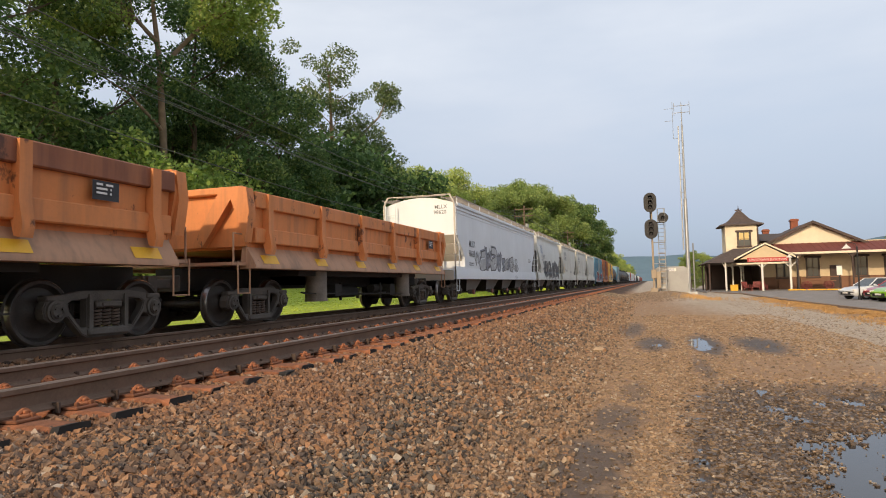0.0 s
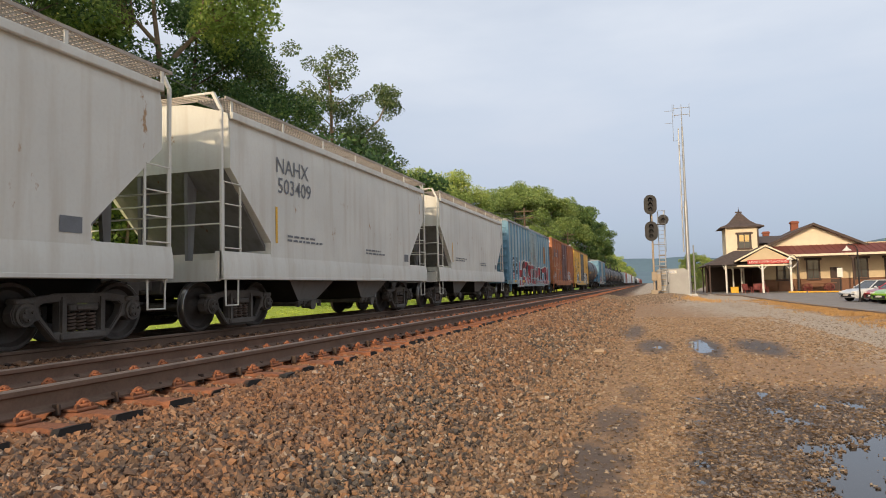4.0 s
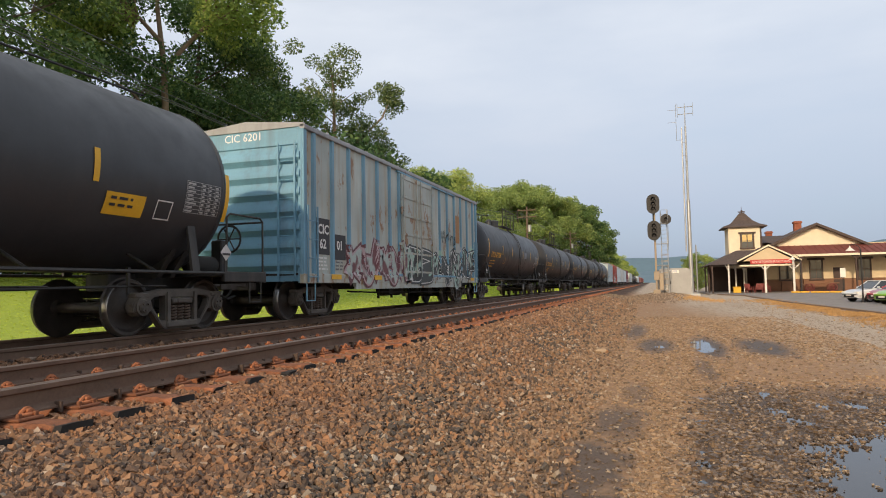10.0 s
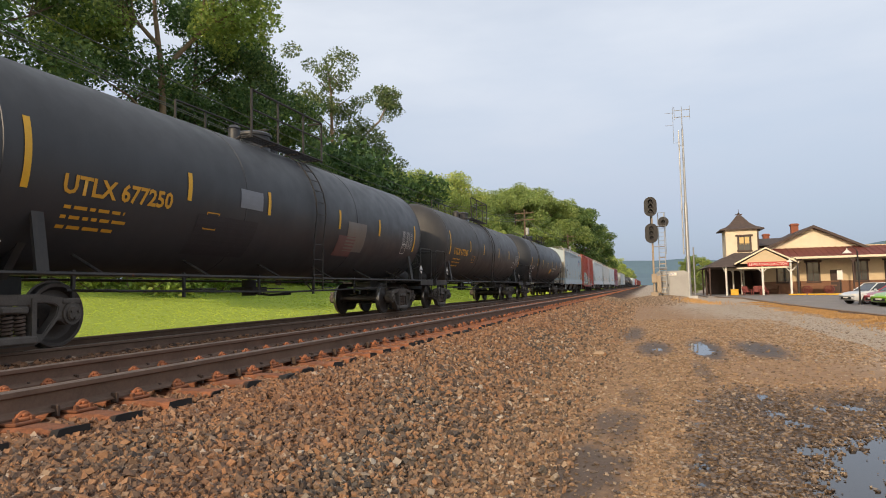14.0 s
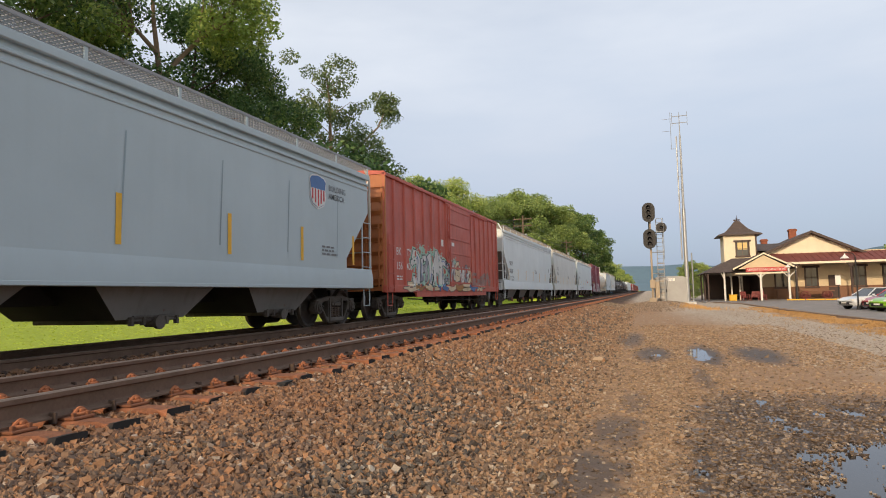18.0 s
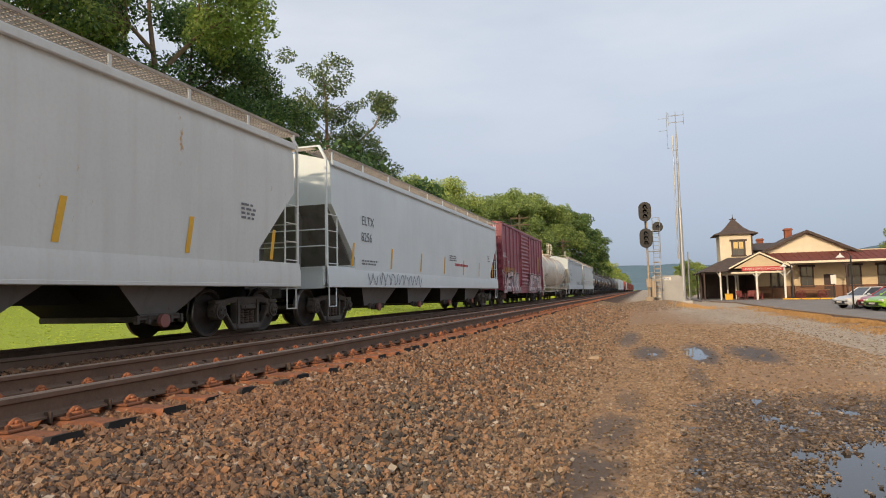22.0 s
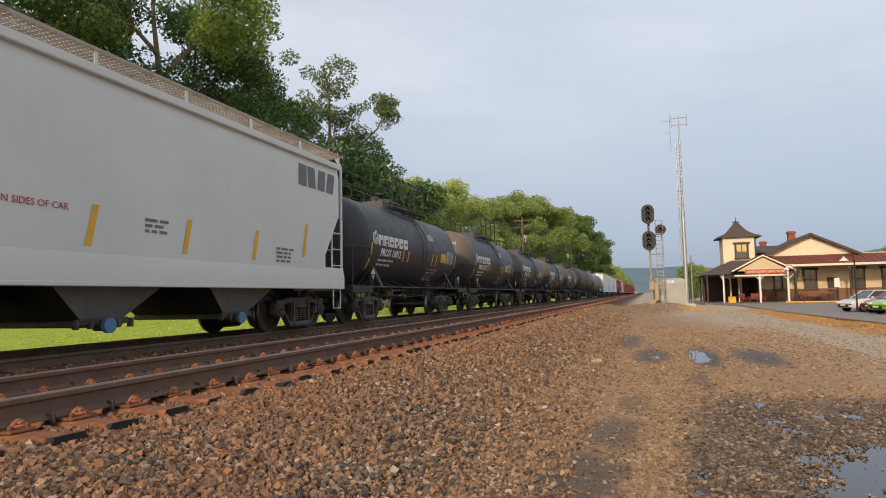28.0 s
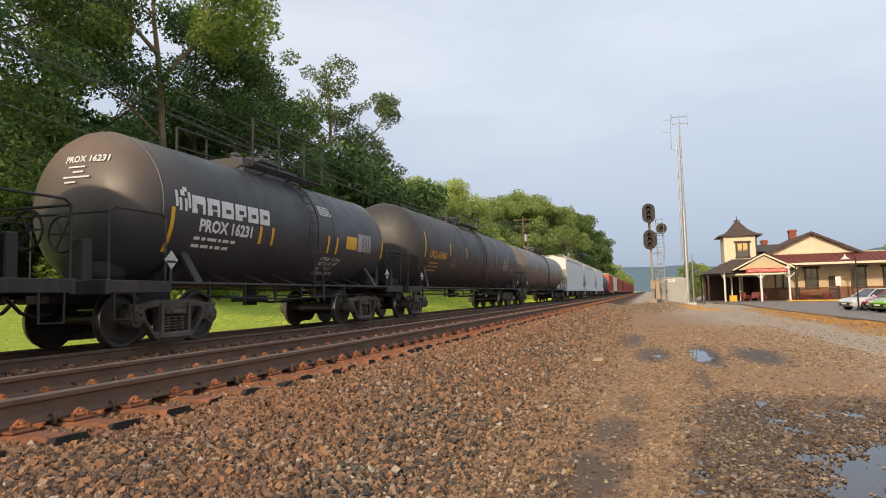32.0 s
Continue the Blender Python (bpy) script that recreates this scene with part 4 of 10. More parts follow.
def decal(car, y, z, w, h, mat, surf, name, label="", lean=0.0, lift=0.009):
    """A painted or stuck-on patch that follows the surface x = surf(y, z)."""
    ny, nz = max(1, int(w / 0.06)), max(1, int(h / 0.08))
    g = Geo()
    vs = []
    for j in range(nz + 1):
        for i in range(ny + 1):
            yy, zz = y + w * i / ny + lean * h * j / nz, z + h * j / nz
            vs.append((surf(yy, zz) + lift, yy, zz))
    g.add(vs, [(j * (ny + 1) + i, j * (ny + 1) + i + 1, (j + 1) * (ny + 1) + i + 1, (j + 1) * (ny + 1) + i) for j in range(nz) for i in range(ny)])
    return part(name, g, mat, car, label, smooth=0)


def small_print(car, y, z, w, rows, mat, surf, seed=1, h=0.045, gap=0.085):
    """Lines of writing too small to read: rows of short bars."""
    rng = random.Random(seed)
    g = Geo()
    for r in range(rows):
        u = y
        end = y + w * rng.uniform(0.7, 1.0)
        while u < end:
            k = rng.uniform(0.08, 0.28)
            zz = z - r * gap
            vs = [(surf(a, b) + 0.010, a, b) for a, b in ((u, zz), (min(u + k, end), zz), (min(u + k, end), zz + h), (u, zz + h))]
            g.add(vs, [(0, 1, 2, 3)])
            u += k + 0.05
    return part("small_print", g, mat, car, smooth=0)


FORMS = (
    (((0, 0), (0.30, 0.98), (0.62, 1.0), (1, 0)), ((0.2, 0.36), (0.85, 0.40))),
    (((0.05, 0), (0.0, 1)), ((0.0, 0.95), (0.85, 0.9), (0.8, 0.58), (0.1, 0.52)), ((0.1, 0.5), (1.0, 0.42), (0.9, 0.04), (0.05, 0.06))),
    (((0.95, 0.85), (0.45, 1), (0.02, 0.6), (0.1, 0.12), (0.6, 0), (1, 0.25)),),
    (((0, 0.05), (0.25, 0.9), (0.5, 0.35)), ((0.5, 0.35), (0.75, 0.95), (1, 0.0))),
    (((1.0, 1), (0.1, 0.92), (0.0, 0.5), (0.1, 0.05), (1, 0)), ((0.05, 0.5), (0.8, 0.56))),
    (((0, 0), (0.1, 1)), ((0.05, 0.95), (1, 1)), ((0.05, 0.55), (0.8, 0.5))),
    (((0.05, 1), (0.3, 0.45), (0.0, 0.0)), ((1, 1), (0.35, 0.5), (1, 0.0))),
    (((0.95, 0.92), (0.3, 1), (0.1, 0.68), (0.85, 0.42), (0.8, 0.08), (0.0, 0.05)),),
    (((0.5, 1.0), (0.05, 0.75), (0.05, 0.25), (0.5, 0.0), (0.95, 0.25), (0.95, 0.75), (0.5, 1.0)),),
    (((0.0, 1.0), (0.45, 0.0), (1.0, 1.05)), ((0.45, 0.0), (0.5, 0.5))),
)


def bent(pts, n=7):
    """A smooth line through points."""
    pts, out = [Vector(p) for p in pts], []
    for i in range(len(pts) - 1):
        p0, p1, p2, p3 = pts[max(0, i - 1)], pts[i], pts[i + 1], pts[min(len(pts) - 1, i + 2)]
        for k in range(n):
            t = k / n
            out.append(0.5 * ((2 * p1) + (p2 - p0) * t + (2 * p0 - 5 * p1 + 4 * p2 - p3) * t * t + (3 * p1 - p0 - 3 * p2 + p3) * t ** 3))
    return out + [pts[-1]]


def ribbon(g, line, w0, w1, surf, lift, grow, rng):
    """A band of changing width along a line, laid over the surface; its ends are cut at a slant."""
    if len(line) < 2:
        return
    vs, n = [], len(line)
    wide = max(w0, w1) + 2 * grow
    mm = max(2, int(wide / 0.055))
    cut = rng.uniform(-0.4, 0.4)
    for i, p in enumerate(line):
        d = (line[min(i + 1, n - 1)] - line[max(i - 1, 0)]).normalized()
        q = p - d * grow if i == 0 else p + d * grow if i == n - 1 else p
        nrm = Vector((-d.y, d.x))
        w = (w0 + (w1 - w0) * i / (n - 1)) / 2 + grow
        for j in range(mm + 1):
            k = 2 * j / mm - 1
            a = q + nrm * w * k + (d * cut * w * k if i in (0, n - 1) else Vector((0, 0)))
            vs.append((surf(a.x, a.y) + lift, a.x, a.y))
    g.add(vs, [(i * (mm + 1) + j, i * (mm + 1) + j + 1, (i + 1) * (mm + 1) + j + 1, (i + 1) * (mm + 1) + j) for i in range(n - 1) for j in range(mm)])


def sprayed_piece(car, count, y0, y1, z0, z1, fills, line, surf, seed, label, halo=None, fat=0.26, edge=0.035, glint=None, drips=0, bottom=None):
    """A wall of interlocked, letter-like sprayed shapes that cannot be read."""
    rng = random.Random(seed)
    step = (y1 - y0) / count
    last = None
    for c in range(count):
        kind = rng.choice([k for k in range(len(FORMS)) if k != last])
        last = kind
        a, b = y0 + step * (c - 0.06), y0 + step * (c + 1.02)
        low, top, sh = z0 + rng.uniform(0, 0.10) * (z1 - z0), z1 - rng.uniform(0, 0.20) * (z1 - z0), rng.uniform(-0.15, 0.25) * step
        w = step * fat * rng.uniform(0.85, 1.15)
        m = w * 0.45
        put = lambda u, v: (a + m + (b - a - 2 * m) * u + sh * (v - 0.5) + rng.uniform(-0.03, 0.03) * step, low + m + (top - low - 2 * m) * v)
        flip, roll = rng.random() < 0.5, rng.random() < 0.4
        turn = lambda u, v: put((1 - u if flip else u) + rng.uniform(-0.16, 0.16), (1 - v if roll else v) + rng.uniform(-0.12, 0.12))
        strokes = [([turn(u, v) for u, v in q], w * rng.uniform(0.8, 1.3), w * rng.uniform(0.75, 1.25)) for q in FORMS[kind]]
        q = rng.choice(FORMS[(kind + 3) % len(FORMS)])
        strokes.append(([turn(u * 0.8 + 0.5, v * 0.6 + 0.2) for u, v in q[:3]], w * 0.9, w * 0.25))
        for nm, mat, grow, lift in (("sprayed_halo", halo, edge + 0.06, 0.007), ("sprayed_outline", line, edge, 0.0105), ("sprayed_letter", fills[c % len(fills)], 0.0, 0.014)):
            if mat is None:
                continue
            g = Geo()
            for k, (q, wa, wb) in enumerate(strokes):
                ribbon(g, bent(q), wa, wb, surf, lift + 0.0007 * k + 0.0003 * (c % 2), grow, rng)
            part(nm, g, mat, car, label, smooth=0)
        if glint is not None:
            g = Geo()
            for k, (q, wa, wb) in enumerate(strokes[:1]):
                pts = bent(q)
                pts = [p + Vector((-0.22 * wa, 0.22 * wa)) for p in pts[len(pts) // 5: -max(1, len(pts) // 4)]]
                ribbon(g, pts, wa * 0.22, wa * 0.08, surf, 0.018 + 0.0005 * k, 0.0, rng)
            part("sprayed_highlight", g, glint, car, label, smooth=0)
        if drips:
            g = Geo()
            for k in range(drips):
                yy = rng.uniform(a, b)
                zz = low + rng.uniform(0.05, 0.35) * (top - low)
                zb_ = max(bottom or 0.9, zz - rng.uniform(0.15, 0.6))
                ribbon(g, bent([(yy, zz), (yy + 0.005, (zz + zb_) / 2), (yy, zb_)], 4), 0.022, 0.010, surf, 0.0185, 0.0, rng)
            tagged(part("paint_run", g, line or fills[0], car, smooth=0), label, kind="stuff")


def sprayed_cloud(car, y, z, ry, rz, mat, surf, seed, label):
    """A soft-edged blot: many small dabs that thin out from the middle."""
    rng = random.Random(seed)
    g = Geo()
    for k in range(90):
        a, d = rng.uniform(0, 6.283), abs(rng.gauss(0, 0.5))
        u, v, r = y + ry * d * math.cos(a), z + rz * d * math.sin(a), rng.uniform(0.012, 0.05) * (1.2 - 0.5 * min(1, d))
        n = 7
        vs = [(surf(u + r * math.cos(i * 6.283 / n), v + r * math.sin(i * 6.283 / n)) + 0.0040 + 0.00003 * k, u + r * math.cos(i * 6.283 / n), v + r * math.sin(i * 6.283 / n)) for i in range(n)]
        g.add(vs, [tuple(range(n))])
    tagged(part("overspray", g, mat, car, smooth=0), label, kind="stuff")


def fitted_letter(ch, bold, a, b, low, top, shear, surf, lift):
    """One fat letter, stretched to its cell and laid over ribs and sills."""
    me = words(ch, 1.0, bold * (0.3 if ch == "I" else 1.0))
    base = words(ch, 1.0)
    xs, zs = [v.co.x for v in base.vertices], [v.co.y for v in base.vertices]
    x0, x1, z0, z1 = min(xs), max(xs), min(zs), max(zs)
    bpy.data.meshes.remove(base)
    if ch == "I":
        a, b = a + (b - a) * 0.30, b - (b - a) * 0.30
    bm = bmesh.new()
    bm.from_mesh(me)
    bpy.data.meshes.remove(me)
    for v in bm.verts:
        u, w = (v.co.x - x0) / (x1 - x0), (v.co.y - z0) / (z1 - z0)
        v.co = (0, a + (b - a) * u + shear * (w - 0.5), low + (top - low) * w)
    ylo, yhi = min(v.co.y for v in bm.verts), max(v.co.y for v in bm.verts)
    planes = [((0, y, 0), (0, 1, 0)) for y in (surf.cuts if hasattr(surf, "cuts") else ()) if ylo < y < yhi]
    if hasattr(surf, "low"):
        planes += [((0, 0, surf.low), (0, 0, 1)), ((0, 0, surf.low + 0.004), (0, 0, 1))]
    planes += [((0, 0, low + (top - low) * k / 6), (0, 0, 1)) for k in range(1, 6)] if not hasattr(surf, "cuts") else []
    for p, nrm in planes:
        bmesh.ops.bisect_plane(bm, geom=bm.verts[:] + bm.edges[:] + bm.faces[:], plane_co=p, plane_no=nrm)
    for v in bm.verts:
        v.co.x = surf(v.co.y, v.co.z) + lift
    me = bpy.data.meshes.new("sprayed_letter")
    bm.to_mesh(me)
    bm.free()
    return me


def sprayed_word(car, text, y0, y1, z0, z1, fill, line, surf, seed, label, halo=None, fat=0.05, lap=0.12):
    """Bulging sprayed letters: a halo, a dark outline and a filled face, letter by letter."""
    rng = random.Random(seed)
    step = (y1 - y0) / len(text)
    for k, ch in enumerate(text):
        if ch == " ":
            continue
        a, b = y0 + step * (k - lap), y0 + step * (k + 1 + lap * 0.4)
        low, top, sh = z0 + rng.uniform(0, 0.10) * (z1 - z0), z1 - rng.uniform(0, 0.16) * (z1 - z0), rng.uniform(-0.22, 0.22) * step
        w = fat
        ob = None
        for mat, d, lift, nm in ((halo, 0.085, 0.008, "sprayed_halo"), (line, 0.045, 0.012, "sprayed_outline"), (fill[k % len(fill)], 0.0, 0.016, "sprayed_letter")):
            if mat is None:
                continue
            me = fitted_letter(ch, w + d, a + step * 0.14, b - step * 0.10, low, top, sh, surf, lift + 0.0006 * (k % 2))
            me.materials.append(mat)
            part(nm, me, None, car, label)


def sprayed_tag(car, y0, y1, z0, z1, mat, surf, seed, label, width=0.035, loops=5):
    """One quick looping line."""
    rng = random.Random(seed)
    pts = [Vector((y0 + (y1 - y0) * (k + rng.uniform(-0.9, 0.9)) / (loops * 2), rng.uniform(z0, z1) if k % 2 else (z0 if k % 4 else z1) + rng.uniform(-0.1, 0.1) * (z1 - z0))) for k in range(loops * 2 + 1)]
    line = []
    for i in range(len(pts) - 1):
        p0, p1, p2, p3 = pts[max(0, i - 1)], pts[i], pts[i + 1], pts[min(len(pts) - 1, i + 2)]
        for s in range(8):
            t = s / 8
            line.append(0.5 * ((2 * p1) + (p2 - p0) * t + (2 * p0 - 5 * p1 + 4 * p2 - p3) * t * t + (3 * p1 - p0 - 3 * p2 + p3) * t ** 3))
    g = Geo()
    vs = []
    for i, p in enumerate(line):
        d = line[min(i + 1, len(line) - 1)] - line[max(i - 1, 0)]
        nrm = Vector((-d.y, d.x)).normalized() * width * (0.35 + 0.25 * math.sin(i * 0.3) ** 2)
        for q in (p + nrm, p - nrm):
            vs.append((surf(q.x, q.y) + 0.013 + 0.00005 * i, q.x, q.y))
    g.add(vs, [(2 * i, 2 * i + 1, 2 * i + 3, 2 * i + 2) for i in range(len(line) - 1)])
    part("sprayed_tag", g, mat, car, label, smooth=0)


def test_box(car, y, z, h, mat, surf):
    """A small lettered frame, as stencilled beside a car's number."""
    for a, b, w, k in ((0, 0, h * 0.9, 0.018), (0, h - 0.018, h * 0.9, 0.018), (0, 0, 0.018, h), (h * 0.9 - 0.018, 0, 0.018, h)):
        decal(car, y + a, z + b, w, k, mat, surf, "stencil_frame", lift=0.008 + 0.001 * (w > k))
    letter(car, "C", y + h * 0.28, z + h * 0.14, h * 0.45, mat, surf=surf)
    small_print(car, y + h * 0.15, z + h * 0.66, h * 0.6, 1, mat, surf, 3, h * 0.14)


def print_table(car, y, z, w, h, rows, mat, surf, seed=1):
    """A ruled inspection table, its entries too small to read."""
    rng = random.Random(seed)
    g = Geo()
    quad = lambda a, b, c, d: g.add([(surf(p, q) + 0.010, p, q) for p, q in ((a, c), (b, c), (b, d), (a, d))], [(0, 1, 2, 3)])
    for k in range(rows + 1):
        zz = z + h * k / rows
        for q in range(4):
            quad(y + w * q / 4, y + w * (q + 1) / 4, zz, zz + 0.008)
    for u in (0.0, 0.42, 0.62, 0.82, 1.0):
        for k in range(rows):
            quad(y + w * u, y + w * u + 0.008, z + h * k / rows, z + h * (k + 1) / rows)
    for k in range(rows):
        for u in (0.03, 0.45, 0.65, 0.85):
            e = u + (0.33 if u < 0.1 else 0.11) * rng.uniform(0.5, 1.0)
            zz = z + h * (k + 0.28) / rows
            quad(y + w * u, y + w * e, zz, zz + h * 0.45 / rows)
    tagged(part("print_table", g, mat, car, smooth=0), "white ruled inspection table", kind="stuff")


def new_car(name, label, category, u0, u1, group="freight cars of the passing train"):
    car = thing(name, label, category, pose(CX_FAR, (u0 + u1) / 2, Z_FAR), group)
    CARS.append((car, (u0 + u1) / 2))
    return car, u1 - u0


def reflectors(car, L, surf, z0, h, n, w=0.11, mat=None, skip=(), lean=0.0):
    for i in range(n):
        if i in skip:
            continue
        decal(car, -L / 2 + L * (i + 0.5) / n, z0, w, h, mat or M_YELLOW, surf, "reflector", lean=lean)


def boxcar(u0, u1, label, mat, door_mat, rib_mat=None, end_mat=None, roof_mat=None, eave=4.39, sill=0.83, ribs=14, door=(0.36, 0.55), plug=True, sill_mat=None, louvres=False, rib_at=None, end_top=None):
    car, L = new_car("boxcar", label, "boxcar", u0, u1)
    rib_mat, end_mat, roof_mat = rib_mat or mat, end_mat or mat, roof_mat or mat
    side = 1.505
    y0, y1 = -L / 2, L / 2
    d0, d1 = y0 + L * door[0], y0 + L * door[1]
    b = Geo()
    b.box(-side, side, y0 + 0.10, y1 - 0.10, sill + 0.2, eave - 0.06)
    part("body", b, mat, car)
    # ribs, each a hat section; none behind the door
    key = ("rib", rib_mat.name, round(eave - sill, 2))
    if key not in MESHES:
        g = Geo()
        g.prism([(side - 0.01, -0.085), (HALF, -0.05), (HALF, 0.05), (side - 0.01, 0.085)], sill + 0.18, eave - 0.09, "z")
        MESHES[key] = mesh_of("rib", g, rib_mat, 20)
    rib_ys = []
    for i in range(ribs + 1):
        y = y0 + 0.10 + (L - 0.20) * i / ribs
        if d0 - 0.1 < y < d1 + 0.1 or rib_at:
            continue
        rib_ys.append(y)
    rib_ys += [y0 + q for q in rib_at] if rib_at else []
    rib_ys += [d0 - 0.12, d1 + 0.12]
    for y in rib_ys:
        for turn in (0, 180):
            part("rib", MESHES[key], None, car, at=pose(0, y, 0) if turn == 0 else pose(0, y, 0, 0, 0, 180))

    def surf(y, z):
        y = max(y, y0 + 0.02)
        best = side
        for r in rib_ys:
            d = abs(y - r)
            if d < 0.085:
                best = max(best, HALF if d < 0.052 else HALF - (d - 0.05) / 0.035 * (HALF - side))
        if d0 < y < d1:
            best = max(best, side + 0.075)
        if z < sill + 0.225:
            best = max(best, 1.567)
        return best

    surf.cuts = sorted({round(r + d, 3) for r in rib_ys for d in (-0.086, -0.05, 0.05, 0.086)} | {round(d0, 3), round(d1, 3), round(d0 - 0.004, 3), round(d1 + 0.004, 3)})
    surf.low = sill + 0.225

    for x in (-1, 1):
        s = Geo()
        s.cbox(min(x * 1.44, x * 1.565), max(x * 1.44, x * 1.565), y0, y1, sill, sill + 0.22, 0.012)
        s.prism([(x * 1.44, sill + 0.02), (x * 1.555, sill + 0.02), (x * 1.555, sill - 0.16), (x * 1.50, sill - 0.16)], y0 + 2.6, y1 - 2.6, "y")
        part("side_sill", s, sill_mat or mat, car)
    for x in (-1, 1):
        t = Geo()
        t.cbox(min(x * 1.45, x * 1.585), max(x * 1.45, x * 1.585), y0, y1, eave - 0.11, eave, 0.012)
        part("eave_rail", t, roof_mat, car)
    r = Geo()
    r.prism([(-1.55, eave), (0, eave + 0.15), (1.55, eave), (1.55, eave - 0.05), (-1.55, eave - 0.05)], y0, y1, "y")
    n = 13
    for i in range(n + 1):
        y = y0 + 0.08 + (L - 0.16) * i / n
        r.prism([(-1.53, eave + 0.005), (0, eave + 0.155), (1.53, eave + 0.005), (1.53, eave + 0.045), (0, eave + 0.195), (-1.53, eave + 0.045)], y - 0.035, y + 0.035, "y")
    part("roof", r, roof_mat, car)
    for sgn in (-1, 1):
        e = Geo()
        k, z = 7, sill + 0.28
        pitch = (eave - sill - 0.75) / k
        ye = sgn * (L / 2 - 0.06)
        prof = [(ye, sill + 0.05)]
        for i in range(k):
            zz = z + i * pitch
            prof += [(ye, zz), (ye + sgn * 0.10, zz + pitch * 0.30), (ye + sgn * 0.10, zz + pitch * 0.52), (ye, zz + pitch * 0.9)]
        prof += [(ye, eave - 0.45), (ye + sgn * 0.03, eave - 0.43), (ye + sgn * 0.03, eave), (ye - sgn * 0.1, eave), (ye - sgn * 0.1, sill + 0.05)]
        e.prism(prof, -1.46, 1.46, "x")
        for x in (-1, 1):
            e.cbox(min(x * 1.40, x * 1.562), max(x * 1.40, x * 1.562), min(ye - sgn * 0.02, ye + sgn * 0.055), max(ye - sgn * 0.02, ye + sgn * 0.055), sill + 0.01, eave - 0.055, 0.01)
        part("end_wall", e, end_mat, car)
    # door with its rails
    dr, subs = Geo(), []
    if louvres:
        dr.box(side - 0.02, side + 0.03, d0, d1, sill + 0.26, eave - 0.16)
        k = 14
        for i in range(k):
            z = sill + 0.32 + (eave - sill - 0.56) * i / k
            h = (eave - sill - 0.56) / k
            q = Geo()
            q.prism([(side + 0.02, z), (side + 0.085, z + h * 0.45), (side + 0.02, z + h * 0.9)], d0 + 0.06, d1 - 0.06, "y")
            subs.append(("louvre", q))
        for y in (d0, d1 - 0.07):
            q = Geo()
            q.cbox(side, side + 0.095, y, y + 0.07, sill + 0.26, eave - 0.16, 0.01)
            subs.append(("door_post", q))
    else:
        dr.cbox(side - 0.02, side + 0.07, d0, d1, sill + 0.26, eave - 0.16, 0.012)
        for i in range(6):
            z = sill + 0.35 + (eave - sill - 0.65) * i / 5
            q = Geo()
            q.cbox(side + 0.065, side + 0.095, d0 + 0.05, d1 - 0.05, z - 0.035, z + 0.035, 0.008)
            subs.append(("batten", q))
        for y in ((d0 + d1) / 2 - 0.22, (d0 + d1) / 2 + 0.2, d0 + 0.05, d1 - 0.09) if plug else (d0 + 0.05, d1 - 0.09):
            q = Geo()
            q.cyl((side + 0.12, y, sill + 0.2), (side + 0.12, y, eave - 0.2), 0.02, 6)
            subs.append(("lock_rod", q))
    dp = part("door", dr, door_mat, car, "sliding side door")
    for nm, q in subs:
        part(nm, q, door_mat, dp)
    lk = Geo()
    lk.cbox(side + 0.09, side + 0.15, d0 - 0.30, d0 - 0.05, sill + 1.15, sill + 1.23, 0.01)
    lk.cbox(side + 0.09, side + 0.13, d0 - 0.12, d0 - 0.04, sill + 2.1, sill + 2.35, 0.01)
    part("door_latch", lk, door_mat, dp)
    for za, zb_ in ((sill + 0.20, sill + 0.27), (eave - 0.18, eave - 0.12)):
        rl = Geo()
        rl.cbox(side, HALF + 0.02, d0 - 0.3, min(y1 - 0.2, d1 + (d1 - d0)), za, zb_, 0.008)
        part("door_rail", rl, rib_mat, car)
    for y, top in ((y0 + 0.34, sill + 1.75), (y1 - 0.34, sill + 1.75)):
        add_ladder(car, HALF + 0.03, y, sill + 0.02, top, rib_mat)
        add_stirrup(car, y, rib_mat, z=sill + 0.03)
    add_ladder(car, 1.15, y0 - 0.06, sill + 0.1, end_top or (eave - 0.4 if plug else sill + 2.0), end_mat, along="x").rotation_euler = (0, 0, 0)
    u = Geo()
    u.box(-0.2, 0.2, y0 + 0.1, y1 - 0.1, 0.68, 1.05)
    for i in range(7):
        y = y0 + 3 + (L - 6) * i / 6
        u.box(-1.45, 1.45, y - 0.05, y + 0.05, 0.85, 1.04)
    u.box(-1.46, 1.46, y0 + 0.05, y1 - 0.05, 1.01, 1.06)
    part("underframe", u, M_UNDER, car)
    under_gear(car, L)
    add_trucks(car, (y0 + 1.5, y1 - 1.4))
    add_couplers(car, L)
    return car, L, surf


def under_gear(car, L):
    """Brake rods, cylinder and reservoir hung under the floor."""
    key = ("under_gear", round(L, 1))
    if key not in MESHES:
        g = Geo()
        g.cyl((0.55, -0.9, 0.62), (0.55, 0.5, 0.62), 0.19, 12)
        g.cyl((0.9, 1.0, 0.68), (0.9, 1.6, 0.68), 0.13, 12)
        g.pipe([(1.0, -L / 2 + 3.2, 0.62), (1.05, -1.2, 0.52), (1.05, 1.4, 0.52), (0.9, L / 2 - 3.2, 0.62)], 0.022, 6)
        g.pipe([(1.3, -L / 2 + 2.8, 0.60), (1.3, L / 2 - 3.0, 0.48)], 0.015, 5)
        for y in (-2.2, -1.2, 1.4, 2.6):
            g.box(1.0, 1.06, y - 0.03, y + 0.03, 0.38, 0.85)
        g.box(0.85, 1.15, 1.9, 2.3, 0.45, 0.80)
        g.box(1.10, 1.30, -2.0, -1.7, 0.50, 0.80)
        MESHES[key] = mesh_of("brake_gear", g, M_UNDER, 40)
    part("brake_gear", MESHES[key], None, car)


